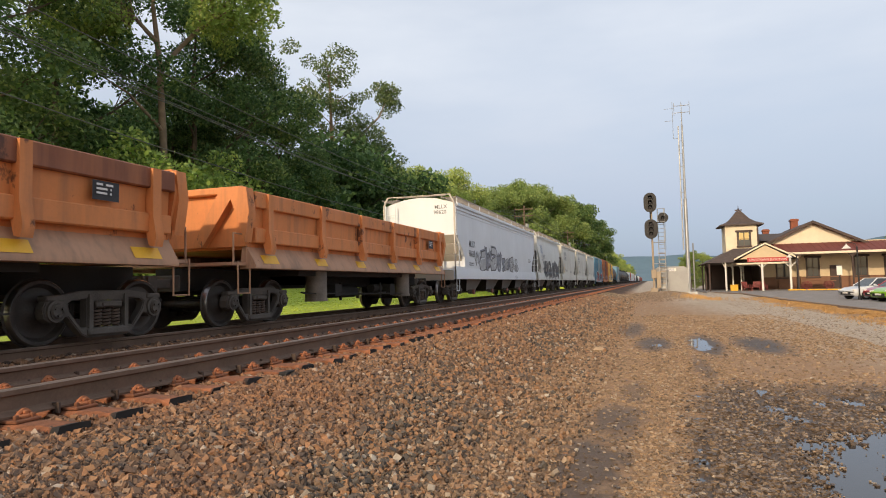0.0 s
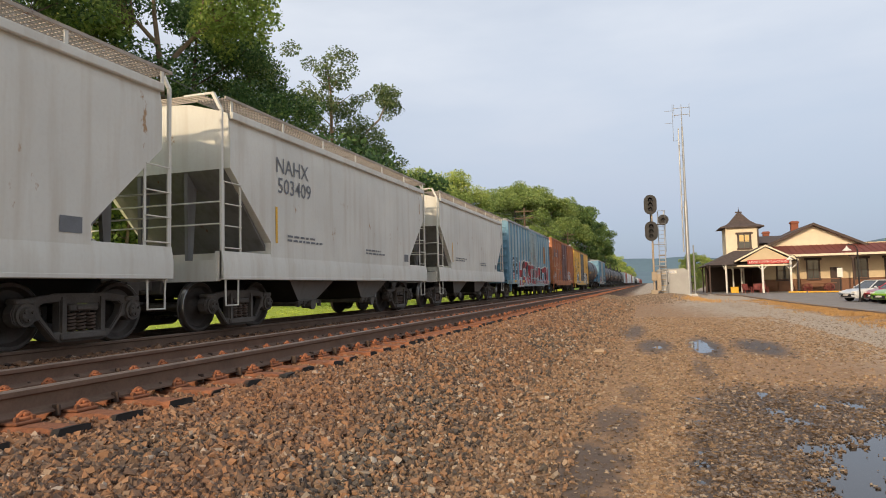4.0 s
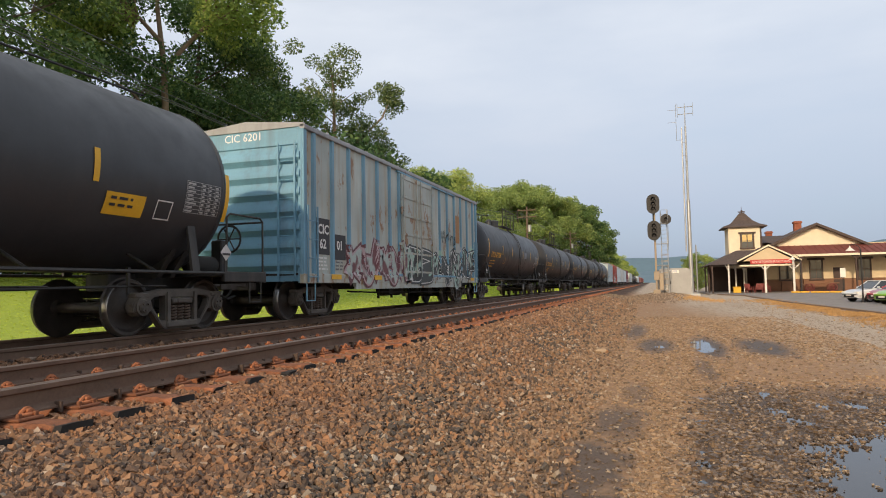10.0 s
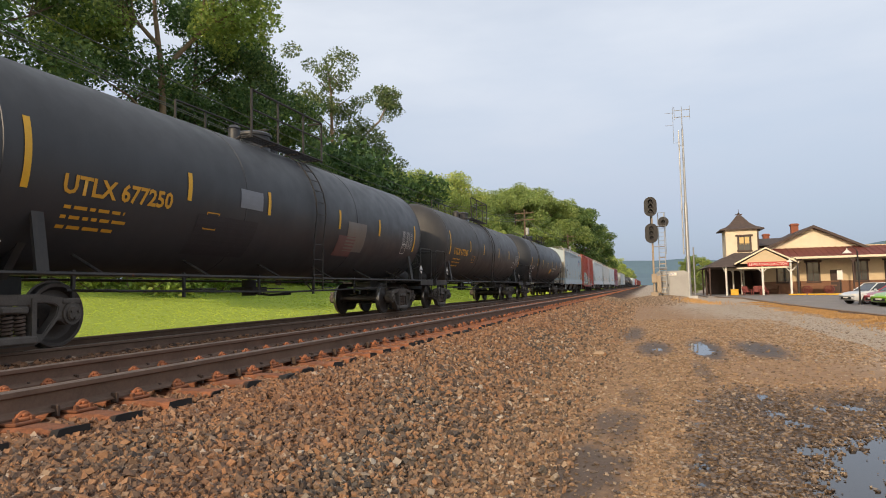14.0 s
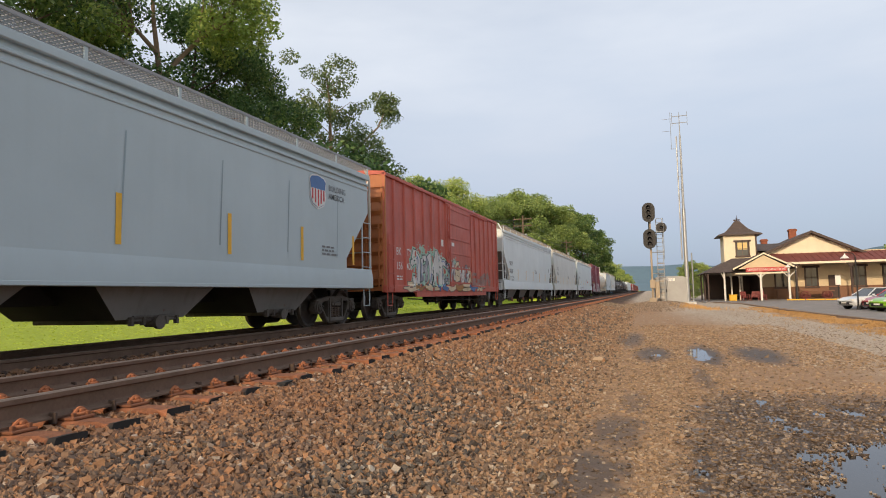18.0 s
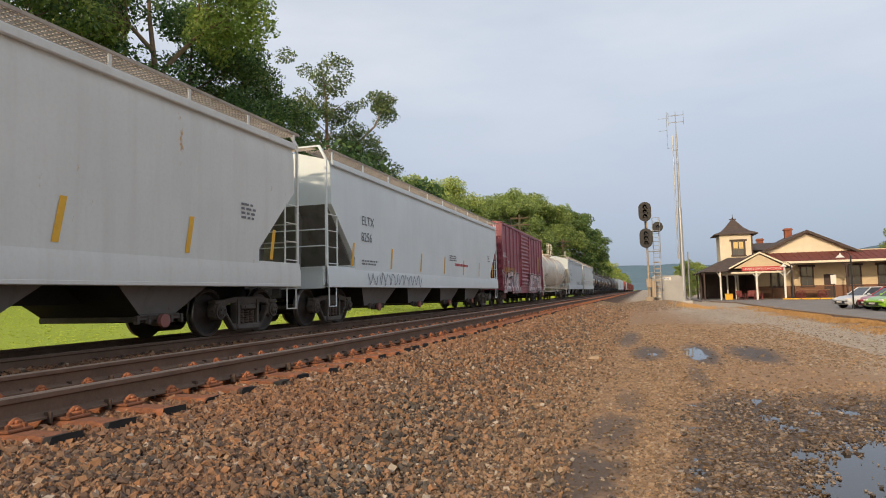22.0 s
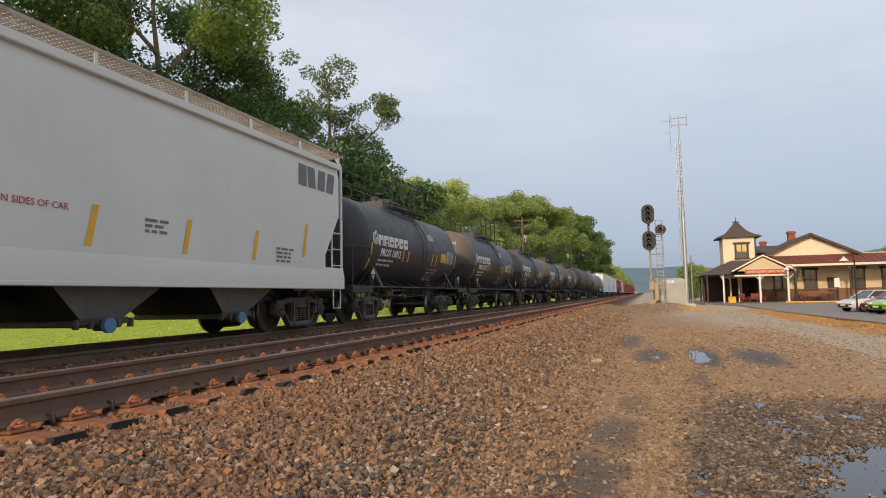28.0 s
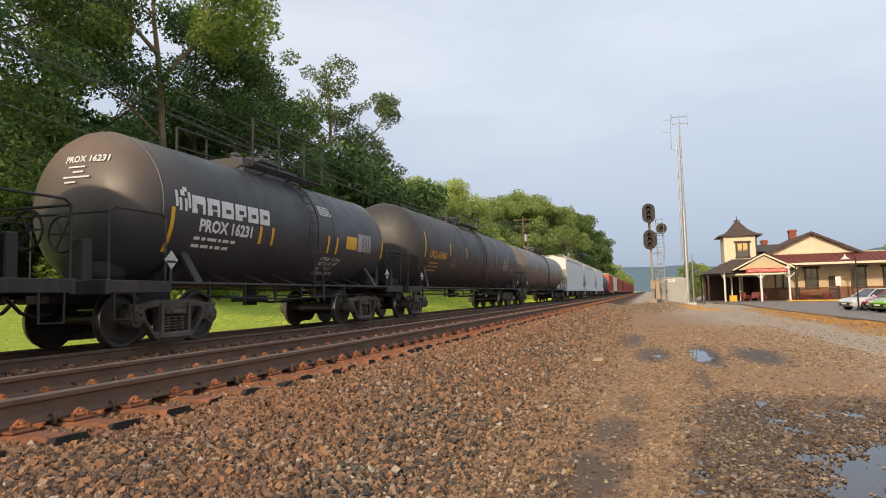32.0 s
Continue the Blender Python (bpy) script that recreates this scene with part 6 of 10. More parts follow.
def dump_car(u0, u1, label, mat, sill_mat, worn=None):
    car, L = new_car("side_dump_car", label, "dump car", u0, u1)
    y0, y1 = -L / 2, L / 2
    for s in (-1, 1):
        w = lambda z: s * (1.50 + (z - 1.6) * 0.06)
        b = Geo()
        b.prism([(w(1.625), 1.625), (w(2.60), 2.60), (w(2.60) - s * 0.16, 2.60), (w(1.625) - s * 0.16, 1.625)], y0 + 0.55, y1 - 0.55, "y")
        part("side_wall", b, mat, car)
    b = Geo()
    b.box(-1.45, 1.45, y0 + 0.5, y1 - 0.5, 1.50, 1.62)
    part("dump_body", b, mat, car)
    for s in (-1, 1):
        a, c = sorted((s * 1.44, s * 1.63))
        t = Geo()
        t.cbox(a, c, y0 + 0.50, y1 - 0.50, 2.30, 2.62, 0.02)
        part("top_rail", t, worn or mat, car)
        a, c = sorted((s * 1.44, s * 1.60))
        t = Geo()
        t.cbox(a, c, y0 + 0.55, y1 - 0.55, 1.62, 1.92, 0.02)
        part("lower_rail", t, mat, car)
    for i in range(6):
        y = y0 + 0.95 + (L - 1.9) * i / 5
        p = Geo()
        p.prism([(1.52, 2.60), (1.68, 2.60), (1.68, 1.85), (1.74, 1.55), (1.70, 1.40), (1.60, 1.42), (1.54, 1.62)], y - 0.085, y + 0.085, "y")
        part("side_post", p, mat, car)
    for sgn in (-1, 1):
        e = Geo()
        ye = sgn * (L / 2 - 0.45)
        e.prism([(-1.55, 2.62), (1.55, 2.62), (1.62, 2.3), (1.45, 1.55), (-1.45, 1.55), (-1.62, 2.3)], ye - 0.05, ye + 0.05, "y")
        for x in (-1, 1):
            e.prism([(x * 1.60, 2.66), (x * 1.0, 2.70), (x * 0.95, 2.56), (x * 0.35, 1.55), (x * 0.60, 1.55), (x * 1.25, 2.45), (x * 1.56, 1.62), (x * 1.66, 2.2)], min(ye, ye + sgn * 0.22), max(ye, ye + sgn * 0.22), "y")
        e.cbox(-1.5, 1.5, min(ye, ye + sgn * 0.2), max(ye, ye + sgn * 0.2), 2.56, 2.70, 0.02)
        part("end_wall", e, mat, car)
        f = Geo()
        a, c = sorted((sgn * (L / 2), sgn * (L / 2 - 0.5)))
        f.box(-1.45, 1.45, a, c, 1.18, 1.24)
        f.pipe([(1.44, sgn * (L / 2 - 0.05), 1.2), (1.44, sgn * (L / 2 - 0.05), 1.78), (1.44, sgn * (L / 2 - 0.45), 1.78), (1.44, sgn * (L / 2 - 0.45), 1.2)], 0.02, 6)
        part("end_platform", f, sill_mat, car)
        add_stirrup(car, sgn * (L / 2 - 0.25), sill_mat, z=1.2, drop=0.55)
    s = Geo()
    for x in (-1, 1):
        s.prism([(x * 1.35, 1.54), (x * 1.45, 1.54), (x * 1.66, 1.18), (x * 1.66, 1.12), (x * 1.3, 1.12)], y0 + 0.45, y1 - 0.45, "y")
    part("skirt_sill", s, sill_mat, car)

    def skirt(y, z):
        return 1.45 + (1.54 - z) / 0.36 * 0.21

    for i in range(6):
        decal(car, y0 + 0.75 + (L - 2.1) * i / 5, 1.22, 0.55 if i in (0, 5) else 0.5, 0.17, M_YELLOW, skirt, "reflector", lift=0.012)
    u = Geo()
    u.box(-0.3, 0.3, y0, y1, 0.72, 1.15)
    u.box(-1.3, 1.3, y0 + 2.6, y1 - 2.6, 1.0, 1.15)
    for y in (-L / 2 + 3.5, L / 2 - 3.6):
        for k in (-1, 1):
            u.box(0.2, 1.0, y - 0.5, y + 0.5, 0.8, 1.0)
    part("underframe", u, M_UNDER, car)
    for y in (-L / 2 + 3.6, L / 2 - 3.6):
        c = Geo()
        c.cyl((1.18, y, 0.42), (1.18, y, 1.14), 0.26, 18)
        c.cyl((1.18, y, 0.40), (1.18, y, 0.46), 0.275, 18)
        part("tipping_cylinder", c, M_CYL, car, "grimy pale upright air cylinder")
    under_gear(car, L)
    add_trucks(car, (y0 + 1.45, y1 - 1.25))
    add_couplers(car, L)
    return car, L


B_PLACARD = plain("white_placard", (0.55, 0.54, 0.52), 0.5, 0.0, 0.15, 4.0)
M_CYL = plain("grimy_cylinder", (0.20, 0.17, 0.14), 0.6, 0.2, 0.35, 3.0)

# ---- the train, car by car ----


def dusty_ends(name, base, a, b, dust):
    """A copy of a paint with a film of road dust towards both ends."""
    m = base.copy()
    m.name = name
    n, l = m.node_tree.nodes, m.node_tree.links
    p = n["Principled BSDF"]
    old = p.inputs["Base Color"].links[0].from_socket
    vec = n.new("ShaderNodeTexCoord").outputs["Object"]
    sep = n.new("ShaderNodeSeparateXYZ")
    l.new(vec, sep.inputs[0])
    e = math_of(n, l, "ADD", math_of(n, l, "ABSOLUTE", sep.outputs[1]), math_of(n, l, "MULTIPLY", noise_of(n, l, vec, 0.7, 4), 1.2))
    hi = math_of(n, l, "MULTIPLY", math_of(n, l, "SUBTRACT", sep.outputs[2], 1.9), 0.7, True)
    k = math_of(n, l, "MULTIPLY", ramp_of(n, l, math_of(n, l, "DIVIDE", e, 10.0), a / 10 + 0.06, b / 10 + 0.06), math_of(n, l, "MULTIPLY", hi, 0.75))
    l.new(mix_of(n, l, k, old, dust), p.inputs["Base Color"])
    return m


P_ORANGE = paint("faded_orange_paint", (0.66, 0.235, 0.070), 0.6, 0.85, 0.40, (0.15, 0.055, 0.025), (0.16, 0.09, 0.055))
P_RUBBED = paint("rubbed_rusty_orange", (0.22, 0.075, 0.035), 0.6, 0.9, 0.7, (0.09, 0.035, 0.02), (0.40, 0.15, 0.06))
P_ORSILL = paint("rubbed_orange_sill", (0.46, 0.255, 0.150), 0.6, 0.5, 0.45)
P_WHITE = paint("pale_grey_paint", (0.70, 0.745, 0.79), 0.42, 0.0, 0.03, fade=0.04)
P_DUSTY = paint("dusty_white_paint", (0.67, 0.685, 0.655), 0.45, 0.25, 0.16, (0.50, 0.33, 0.15), (0.42, 0.37, 0.29), fade=0.05)
P_CREAM = paint("cream_grey_paint", (0.68, 0.67, 0.60), 0.5, 0.35, 0.35, (0.40, 0.25, 0.12), (0.46, 0.38, 0.27), fade=0.08)
# pale end paint with the sun's warmth put into its colour
P_END = paint("sun_warmed_end_paint", (0.52, 0.475, 0.40), 0.5, 0.1, 0.1, fade=0.05)
P_LGREY = paint("light_grey_paint", (0.69, 0.755, 0.765), 0.42, 0.0, 0.03, fade=0.04)
P_UPGREY = paint("blue_grey_paint", (0.43, 0.52, 0.555), 0.42, 0.0, 0.03, fade=0.04)
P_UPPALE = paint("pale_blue_grey_paint", (0.53, 0.59, 0.615), 0.45, 0.1, 0.08, fade=0.05)
P_STREAK = paint("faint_seam_grime", (0.29, 0.38, 0.42), 0.5, 0.0, 0.3)
P_GPGREY = paint("warm_grey_paint", (0.665, 0.69, 0.655), 0.42, 0.0, 0.03, fade=0.04)
P_GRATE = paint("dusty_walkway_grating", (0.43, 0.375, 0.31), 0.7, 0.5, 0.4)
# grey of bays and slope sheets, darkened for the shade below the body
P_BAY = paint("grey_bay_with_shade", (0.19, 0.185, 0.175), 0.65, 0.5, 0.6)
P_BLUE = paint("faded_blue_paint", (0.31, 0.42, 0.455), 0.5, 0.95, 0.80, (0.25, 0.12, 0.055), (0.31, 0.29, 0.21), fade=0.20)
P_BLUEOLD = paint("weathered_grey_blue_paint", (0.40, 0.445, 0.42), 0.5, 1.15, 0.95, (0.27, 0.15, 0.075), (0.36, 0.30, 0.20), fade=0.2)
P_BLUERIB = paint("brighter_blue_paint", (0.15, 0.33, 0.46), 0.5, 0.5, 0.4)
P_GREYTOP = paint("galvanised_roof", (0.30, 0.31, 0.32), 0.45, 0.5, 0.3)
P_RUST = paint("rust_brown_paint", (0.44, 0.150, 0.052), 0.6, 0.7, 0.6, (0.13, 0.045, 0.022), (0.22, 0.085, 0.045), fade=0.22)
P_PLUM = paint("plum_door_paint", (0.165, 0.072, 0.066), 0.55, 0.3, 0.3)
P_YELLOW = paint("worn_yellow_paint", (0.86, 0.53, 0.11), 0.55, 0.8, 0.5, (0.36, 0.13, 0.035), (0.36, 0.17, 0.05))
P_RUSTYEL = paint("rusted_yellow_paint", (0.46, 0.21, 0.06), 0.7, 0.9, 0.6, (0.22, 0.085, 0.03))
P_DKDOOR = paint("dark_grey_door", (0.075, 0.077, 0.08), 0.5, 0.2, 0.3)
P_BLACK = paint("black_tank_paint", (0.031, 0.034, 0.039), 0.46, 0.0, 0.12, dirt=(0.070, 0.070, 0.070))
P_BLACK2 = paint("dusty_black_tank_paint", (0.038, 0.037, 0.037), 0.50, 0.0, 0.25, dirt=(0.080, 0.070, 0.060))
P_PROCOR = dusty_ends("black_paint_with_dusty_heads", P_BLACK, 3.6, 5.3, (0.26, 0.185, 0.125))
P_BRONZE = paint("mud_streaked_tank_paint", (0.15, 0.135, 0.12), 0.40, 0.2, 0.5, dirt=(0.17, 0.12, 0.08))
P_FRAME = paint("black_frame_paint", (0.019, 0.0185, 0.018), 0.6, 0.4, 0.4)
P_TANKWHITE = paint("off_white_tank_paint", (0.79, 0.74, 0.63), 0.5, 0.30, 0.12, (0.50, 0.27, 0.09), (0.40, 0.33, 0.22))


def rusty_top(base):
    """Orange rust runs over the upper third of a pale tank."""
    m = base.copy()
    m.name = "off_white_tank_paint_with_rusty_top"
    n, l = m.node_tree.nodes, m.node_tree.links
    p = n["Principled BSDF"]
    old = p.inputs["Base Color"].links[0].from_socket
    vec = n.new("ShaderNodeTexCoord").outputs["Object"]
    sep = n.new("ShaderNodeSeparateXYZ")
    l.new(vec, sep.inputs[0])
    high = math_of(n, l, "MULTIPLY", math_of(n, l, "SUBTRACT", sep.outputs[2], 2.75), 1.2, True)
    blot = ramp_of(n, l, noise_of(n, l, mapped(n, l, vec, 1.2, 0.55, 0.8), 0.75, 5, 0.6), 0.45, 0.62)
    c = mix_of(n, l, math_of(n, l, "MULTIPLY", high, blot), old, (0.56, 0.27, 0.075))
    l.new(c, p.inputs["Base Color"])
    return m


P_TANKRUST = rusty_top(P_TANKWHITE)
P_SEAM = paint("grimy_weld_seam", (0.46, 0.42, 0.36), 0.6, 0.6, 0.4, (0.30, 0.18, 0.09))
P_RED = paint("oxide_red_paint", (0.50, 0.098, 0.064), 0.5, 0.25, 0.30, dirt=(0.16, 0.06, 0.045))
P_REDBR = paint("bright_oxide_end", (0.46, 0.155, 0.050), 0.5, 0.2, 0.25)
P_MAROON = paint("maroon_paint", (0.27, 0.048, 0.075), 0.42, 0.3, 0.25, dirt=(0.10, 0.05, 0.05))
P_REDGATE = paint("red_outlet_gate", (0.30, 0.12, 0.10), 0.6, 0.5, 0.4)
P_BLUEGATE = paint("blue_outlet_gate", (0.10, 0.26, 0.46), 0.5, 0.4, 0.3)
S_WHITE = plain("sprayed_white", (0.62, 0.62, 0.60), 0.55, 0, 0.12, 2.0)
S_BLACK = plain("sprayed_black", (0.025, 0.025, 0.03), 0.5, 0, 0.2, 2.0)
S_RED = plain("sprayed_red", (0.34, 0.03, 0.035), 0.5, 0, 0.2, 2.0)
S_PINK = plain("sprayed_pale_pink", (0.46, 0.35, 0.36), 0.55, 0, 0.12, 2.0)
S_RUSTRED = plain("dull_red_patch", (0.30, 0.085, 0.045), 0.6, 0, 0.4, 3.0)
S_MUD = plain("worn_brown_grey_paint", (0.20, 0.150, 0.125), 0.6, 0, 0.45, 3.0)
S_PURPLE = plain("sprayed_wine", (0.14, 0.05, 0.06), 0.5, 0, 0.2, 2.0)
S_BLUE = plain("sprayed_blue", (0.06, 0.15, 0.36), 0.5, 0, 0.2, 2.0)
S_MINT = plain("sprayed_mint", (0.33, 0.52, 0.43), 0.5, 0, 0.2, 2.0)
S_CREAM = plain("sprayed_cream", (0.62, 0.50, 0.33), 0.5, 0, 0.2, 2.0)
S_ORANGE = plain("patch_orange", (0.34, 0.15, 0.03), 0.5, 0, 0.2, 2.0)


def clouded(name, a, b, scale=1.3, lo=0.46, hi=0.54):
    """Two sprayed colours that run into one another."""
    m, n, l, p = nodes_of(name)
    vec = n.new("ShaderNodeTexCoord").outputs["Object"]
    c = ramp_of(n, l, noise_of(n, l, mapped(n, l, vec, 1, 1, 0.8), scale, 2, 0.4), lo, hi, a, b)
    c = mix_of(n, l, math_of(n, l, "MULTIPLY", ramp_of(n, l, noise_of(n, l, vec, 9, 5), 0.5, 0.8), 0.25), c, (0.10, 0.09, 0.08))
    l.new(c, p.inputs["Base Color"])
    p.inputs["Roughness"].default_value = 0.55
    return m


S_REDBLACK = clouded("sprayed_red_and_black", (0.030, 0.030, 0.032), (0.40, 0.035, 0.04))
S_SILVER = clouded("sprayed_silver_and_white", (0.24, 0.25, 0.29), (0.60, 0.60, 0.60), 3.0)
S_DUSKPINK = clouded("sprayed_pink_and_grey", (0.40, 0.335, 0.345), (0.62, 0.50, 0.51), 2.6, 0.35, 0.6)
S_WINEMINT = clouded("sprayed_wine_and_mint", (0.17, 0.06, 0.07), (0.42, 0.50, 0.47), 2.5)
S_PALEGREY = plain("sprayed_pale_grey", (0.42, 0.44, 0.46), 0.5, 0, 0.25, 3.0)
S_DULL = plain("faded_grey_spray", (0.30, 0.18, 0.16), 0.55, 0, 0.35, 3.0)
S_BLACKMINT = clouded("sprayed_black_and_mint", (0.030, 0.034, 0.036), (0.36, 0.50, 0.44), 3.2, 0.50, 0.58)
S_STEEL = plain("sprayed_blue_grey", (0.20, 0.22, 0.27), 0.5, 0, 0.25, 2.0)
S_INK = plain("sprayed_dark_green", (0.035, 0.05, 0.055), 0.5, 0, 0.2, 2.0)
S_ASH = plain("sprayed_dark_ash", (0.075, 0.078, 0.09), 0.5, 0, 0.25, 2.0)


def build_train():
    dump_car(-3.9, 8.79, "faded orange steel side-dump car with rubbed rusty top rail", P_ORANGE, P_ORSILL, P_RUBBED)
    car, L = dump_car(9.98, 22.7, "faded orange steel side-dump car with yellow reflectors", P_ORANGE, P_ORSILL)
    for c, l in ((CARS[0][0], 12.69), (car, L)):
        flat = lambda y, z: 1.53
        decal(c, l / 2 - 2.1, 2.00, 0.46, 0.27, M_BLACKTXT, flat, "notice_board", "black stencilled notice board", lift=0.10)
        small_print(c, l / 2 - 2.05, 2.2, 0.36, 3, M_WHITE, lambda y, z: 1.64, 7, 0.03, 0.06)

    car, L, s = hopper(24.05, 42.72, "pale grey covered hopper with black graffiti", P_WHITE, 4, cap=1, bay_mat=P_BAY, gates=P_REDGATE, end_mat=P_END, cut=(2.75, 1.85, 1.35))
    letter(car, "MLLX", -L / 2 + 2.0, 2.34, 0.40, M_GREYTXT, surf=s)
    letter(car, "98620", -L / 2 + 1.96, 1.92, 0.40, M_GREYTXT, surf=s)
    letter(car, "MLLX", 0.62, 3.83, 0.22, M_GREYTXT, x=-L / 2 + 0.27, turn=1)
    letter(car, "98620", 0.58, 3.61, 0.22, M_GREYTXT, x=-L / 2 + 0.27, turn=1)
    small_print(car, -L / 2 + 2.0, 1.62, 1.0, 2, M_GREYTXT, s, 3)
    small_print(car, L / 2 - 2.6, 2.2, 0.9, 3, M_GREYTXT, s, 4)
    sprayed_piece(car, 4, -L / 2 + 3.9, -L / 2 + 8.2, 1.33, 2.45, (S_PALEGREY, S_STEEL), S_BLACK, s, 11, "pale grey sprayed shapes with black outlines", fat=0.24, edge=0.05, glint=P_WHITE, halo=S_STEEL)
    sprayed_piece(car, 4, -L / 2 + 8.35, -L / 2 + 11.2, 1.36, 2.15, (S_STEEL, S_PALEGREY), S_BLACK, s, 12, "grey sprayed shapes with black outlines", fat=0.22, edge=0.045)
    sprayed_tag(car, -L / 2 + 2.9, -L / 2 + 3.75, 1.6, 2.25, S_BLACK, s, 200, "thin black sprayed tag", 0.05, 4)
    sprayed_piece(car, 1, 1.40, 2.10, 1.48, 2.18, (P_WHITE,), S_BLACK, s, 207, "black sprayed ring", fat=0.10, edge=0.05)
    sprayed_tag(car, 2.35, 3.05, 1.86, 2.14, S_BLACK, s, 202, "black scrawled tag", 0.045, 5)
    sprayed_tag(car, 2.20, 3.35, 1.44, 1.80, S_BLACK, s, 203, "black scrawled tag", 0.06, 7)
    sprayed_tag(car, 2.30, 2.90, 1.03, 1.17, S_BLACK, lambda y, z: 1.592, 204, "small black tag on the sill", 0.025, 4)
    reflectors(car, L, lambda y, z: 1.565, 1.06, 0.12, 7, 0.7)

    car, L, s = hopper(43.72, 55.35, "dusty white round-sided covered hopper with black graffiti", P_DUSTY, 2, rounded=True, bay_mat=P_UNDERG, eave=4.05)
    letter(car, "CBFX", -L / 2 + 2.34, 2.52, 0.37, M_GREYTXT, surf=s)
    letter(car, "441843", -L / 2 + 2.32, 2.07, 0.37, M_GREYTXT, surf=s)
    small_print(car, -L / 2 + 2.3, 1.75, 1.0, 2, M_GREYTXT, s, 5)
    sprayed_piece(car, 8, -L / 2 + 3.0, L / 2 - 0.9, 1.02, 2.60, (S_ASH,), None, lambda y, z: max(s(y, z), 1.588 if z < 1.47 else 0), 13, "broad dark sprayed shapes along the lower side", fat=0.44, drips=5, bottom=1.0)
    sprayed_tag(car, -L / 2 + 1.3, -L / 2 + 2.2, 2.9, 3.4, S_BLUE, s, 14, "blue sprayed tag", 0.06)
    sprayed_tag(car, -L / 2 + 1.8, -L / 2 + 2.6, 2.3, 2.9, S_BLUE, s, 16, "blue sprayed tag", 0.05, 3)
    for u in (-L / 2 + 1.0, L / 2 - 3.0):
        decal(car, u, 1.10, 1.0, 0.12, M_YELLOW, lambda y, z: 1.565, "reflector")

    for k, (a, b, num) in enumerate(((56.8, 67.9, "503363"), (69.06, 80.1, "503409"), (81.4, 92.35, ""))):
        car, L, s = hopper(a, b, "stained cream-grey covered hopper with grey lettering", P_CREAM, 2, bay_mat=P_BAY)
        if num:
            letter(car, "NAHX", -L / 2 + 1.76, 3.18, 0.46, M_GREYTXT, surf=s)
            letter(car, num, -L / 2 + 1.83, 2.76, 0.46, M_GREYTXT, surf=s)
        small_print(car, -L / 2 + 2.2, 1.85, 1.6, 2, M_GREYTXT, s, 20 + k)
        small_print(car, 0.6, 1.75, 1.4, 2, M_GREYTXT, s, 30 + k)
        decal(car, L / 2 - 2.1, 1.55, 0.35, 0.22, M_GREYTXT, s, "route_card")
        decal(car, -L / 2 + 1.75, 1.7, 0.08, 0.75, M_YELLOW, s, "reflector")

    car, L, s = boxcar(93.75, 108.75, "faded blue boxcar with red and black graffiti", P_BLUE, P_BLUE, P_BLUERIB, P_BLUERIB, P_GREYTOP, ribs=15, door=(0.421, 0.605), rib_at=(0.08, 0.90, 1.79, 2.68, 3.57, 4.46, 5.35, 10.1, 11.0, 11.9, 12.8, 13.7, 14.9))
    cic_marks(car, L, s, "62", "65", "CIC 6265", 0.0)
    sprayed_word(car, "HOT", -L / 2 + 2.85, -L / 2 + 6.0, 0.86, 2.15, (S_REDBLACK,), S_WHITE, s, 21, "fat red and black sprayed letters edged in white", fat=0.085)
    sprayed_word(car, "STEPPIN", -L / 2 + 5.9, -L / 2 + 10.6, 0.86, 1.95, (S_REDBLACK, S_RED), S_WHITE, s, 22, "fat red and black sprayed letters edged in white", fat=0.07)
    sprayed_word(car, "KTEA", -L / 2 + 10.9, -L / 2 + 14.2, 0.86, 1.95, (S_REDBLACK, S_RED), S_WHITE, s, 23, "fat red and black sprayed letters edged in white", fat=0.07)
    decal(car, L / 2 - 2.75, 2.3, 0.55, 1.2, S_ORANGE, s, "rust_patch", "bare rusted patch")
    decal(car, -L / 2 + 1.08, 1.12, 0.58, 0.40, S_RUSTRED, s, "paint_patch", "dull red painted-out patch")
    decal(car, -L / 2 + 0.94, 1.55, 0.08, 0.50, M_YELLOW, s, "reflector")
    for q in (1.90, 2.30):
        decal(car, -L / 2 + q, 2.12, 0.26, 0.26, M_BLACKTXT, s, "number_panel", "black lettering panel")
    for u, z, ry, rz, m in ((7.6, 2.6, 0.5, 0.4, S_STEEL), (12.6, 2.5, 0.5, 0.4, S_STEEL)):
        sprayed_cloud(car, -L / 2 + u, z, ry, rz, m, s, 270 + int(u * 10), "grimy patch of old sprayed paint")

    car, L, s = boxcar(110.45, 125.2, "rust-brown boxcar with plum plug door and faded white paint", P_RUST, P_PLUM, P_RUST, P_REDBR, P_RUST, ribs=14, end_top=2.85, door=(0.3946, 0.607), eave=4.5, rib_at=(0.08, 0.75, 1.81, 2.87, 3.93, 5.05, 10.15, 11.25, 12.35, 13.5, 14.65))
    o = -L / 2 + 0.30
    g = Geo()
    g.box(0.06, 0.46, -L / 2 + 0.024, -L / 2 + 0.034, 4.14, 4.34)
    part("number_panel", g, M_BLACKTXT, car, "small black lettering panel")
    letter(car, "CIC", 0.09, 4.175, 0.18, M_WHITE, x=-L / 2 + 0.020, turn=1, bold=0.006)
    letter(car, "171484", 0.54, 4.14, 0.28, M_WHITE, x=-L / 2 + 0.026, turn=1, bold=0.010)
    letter(car, "CIC", o + 1.66, 3.08, 0.42, M_WHITE, surf=lambda p, q: s(p, q) + 0.012, bold=0.010)
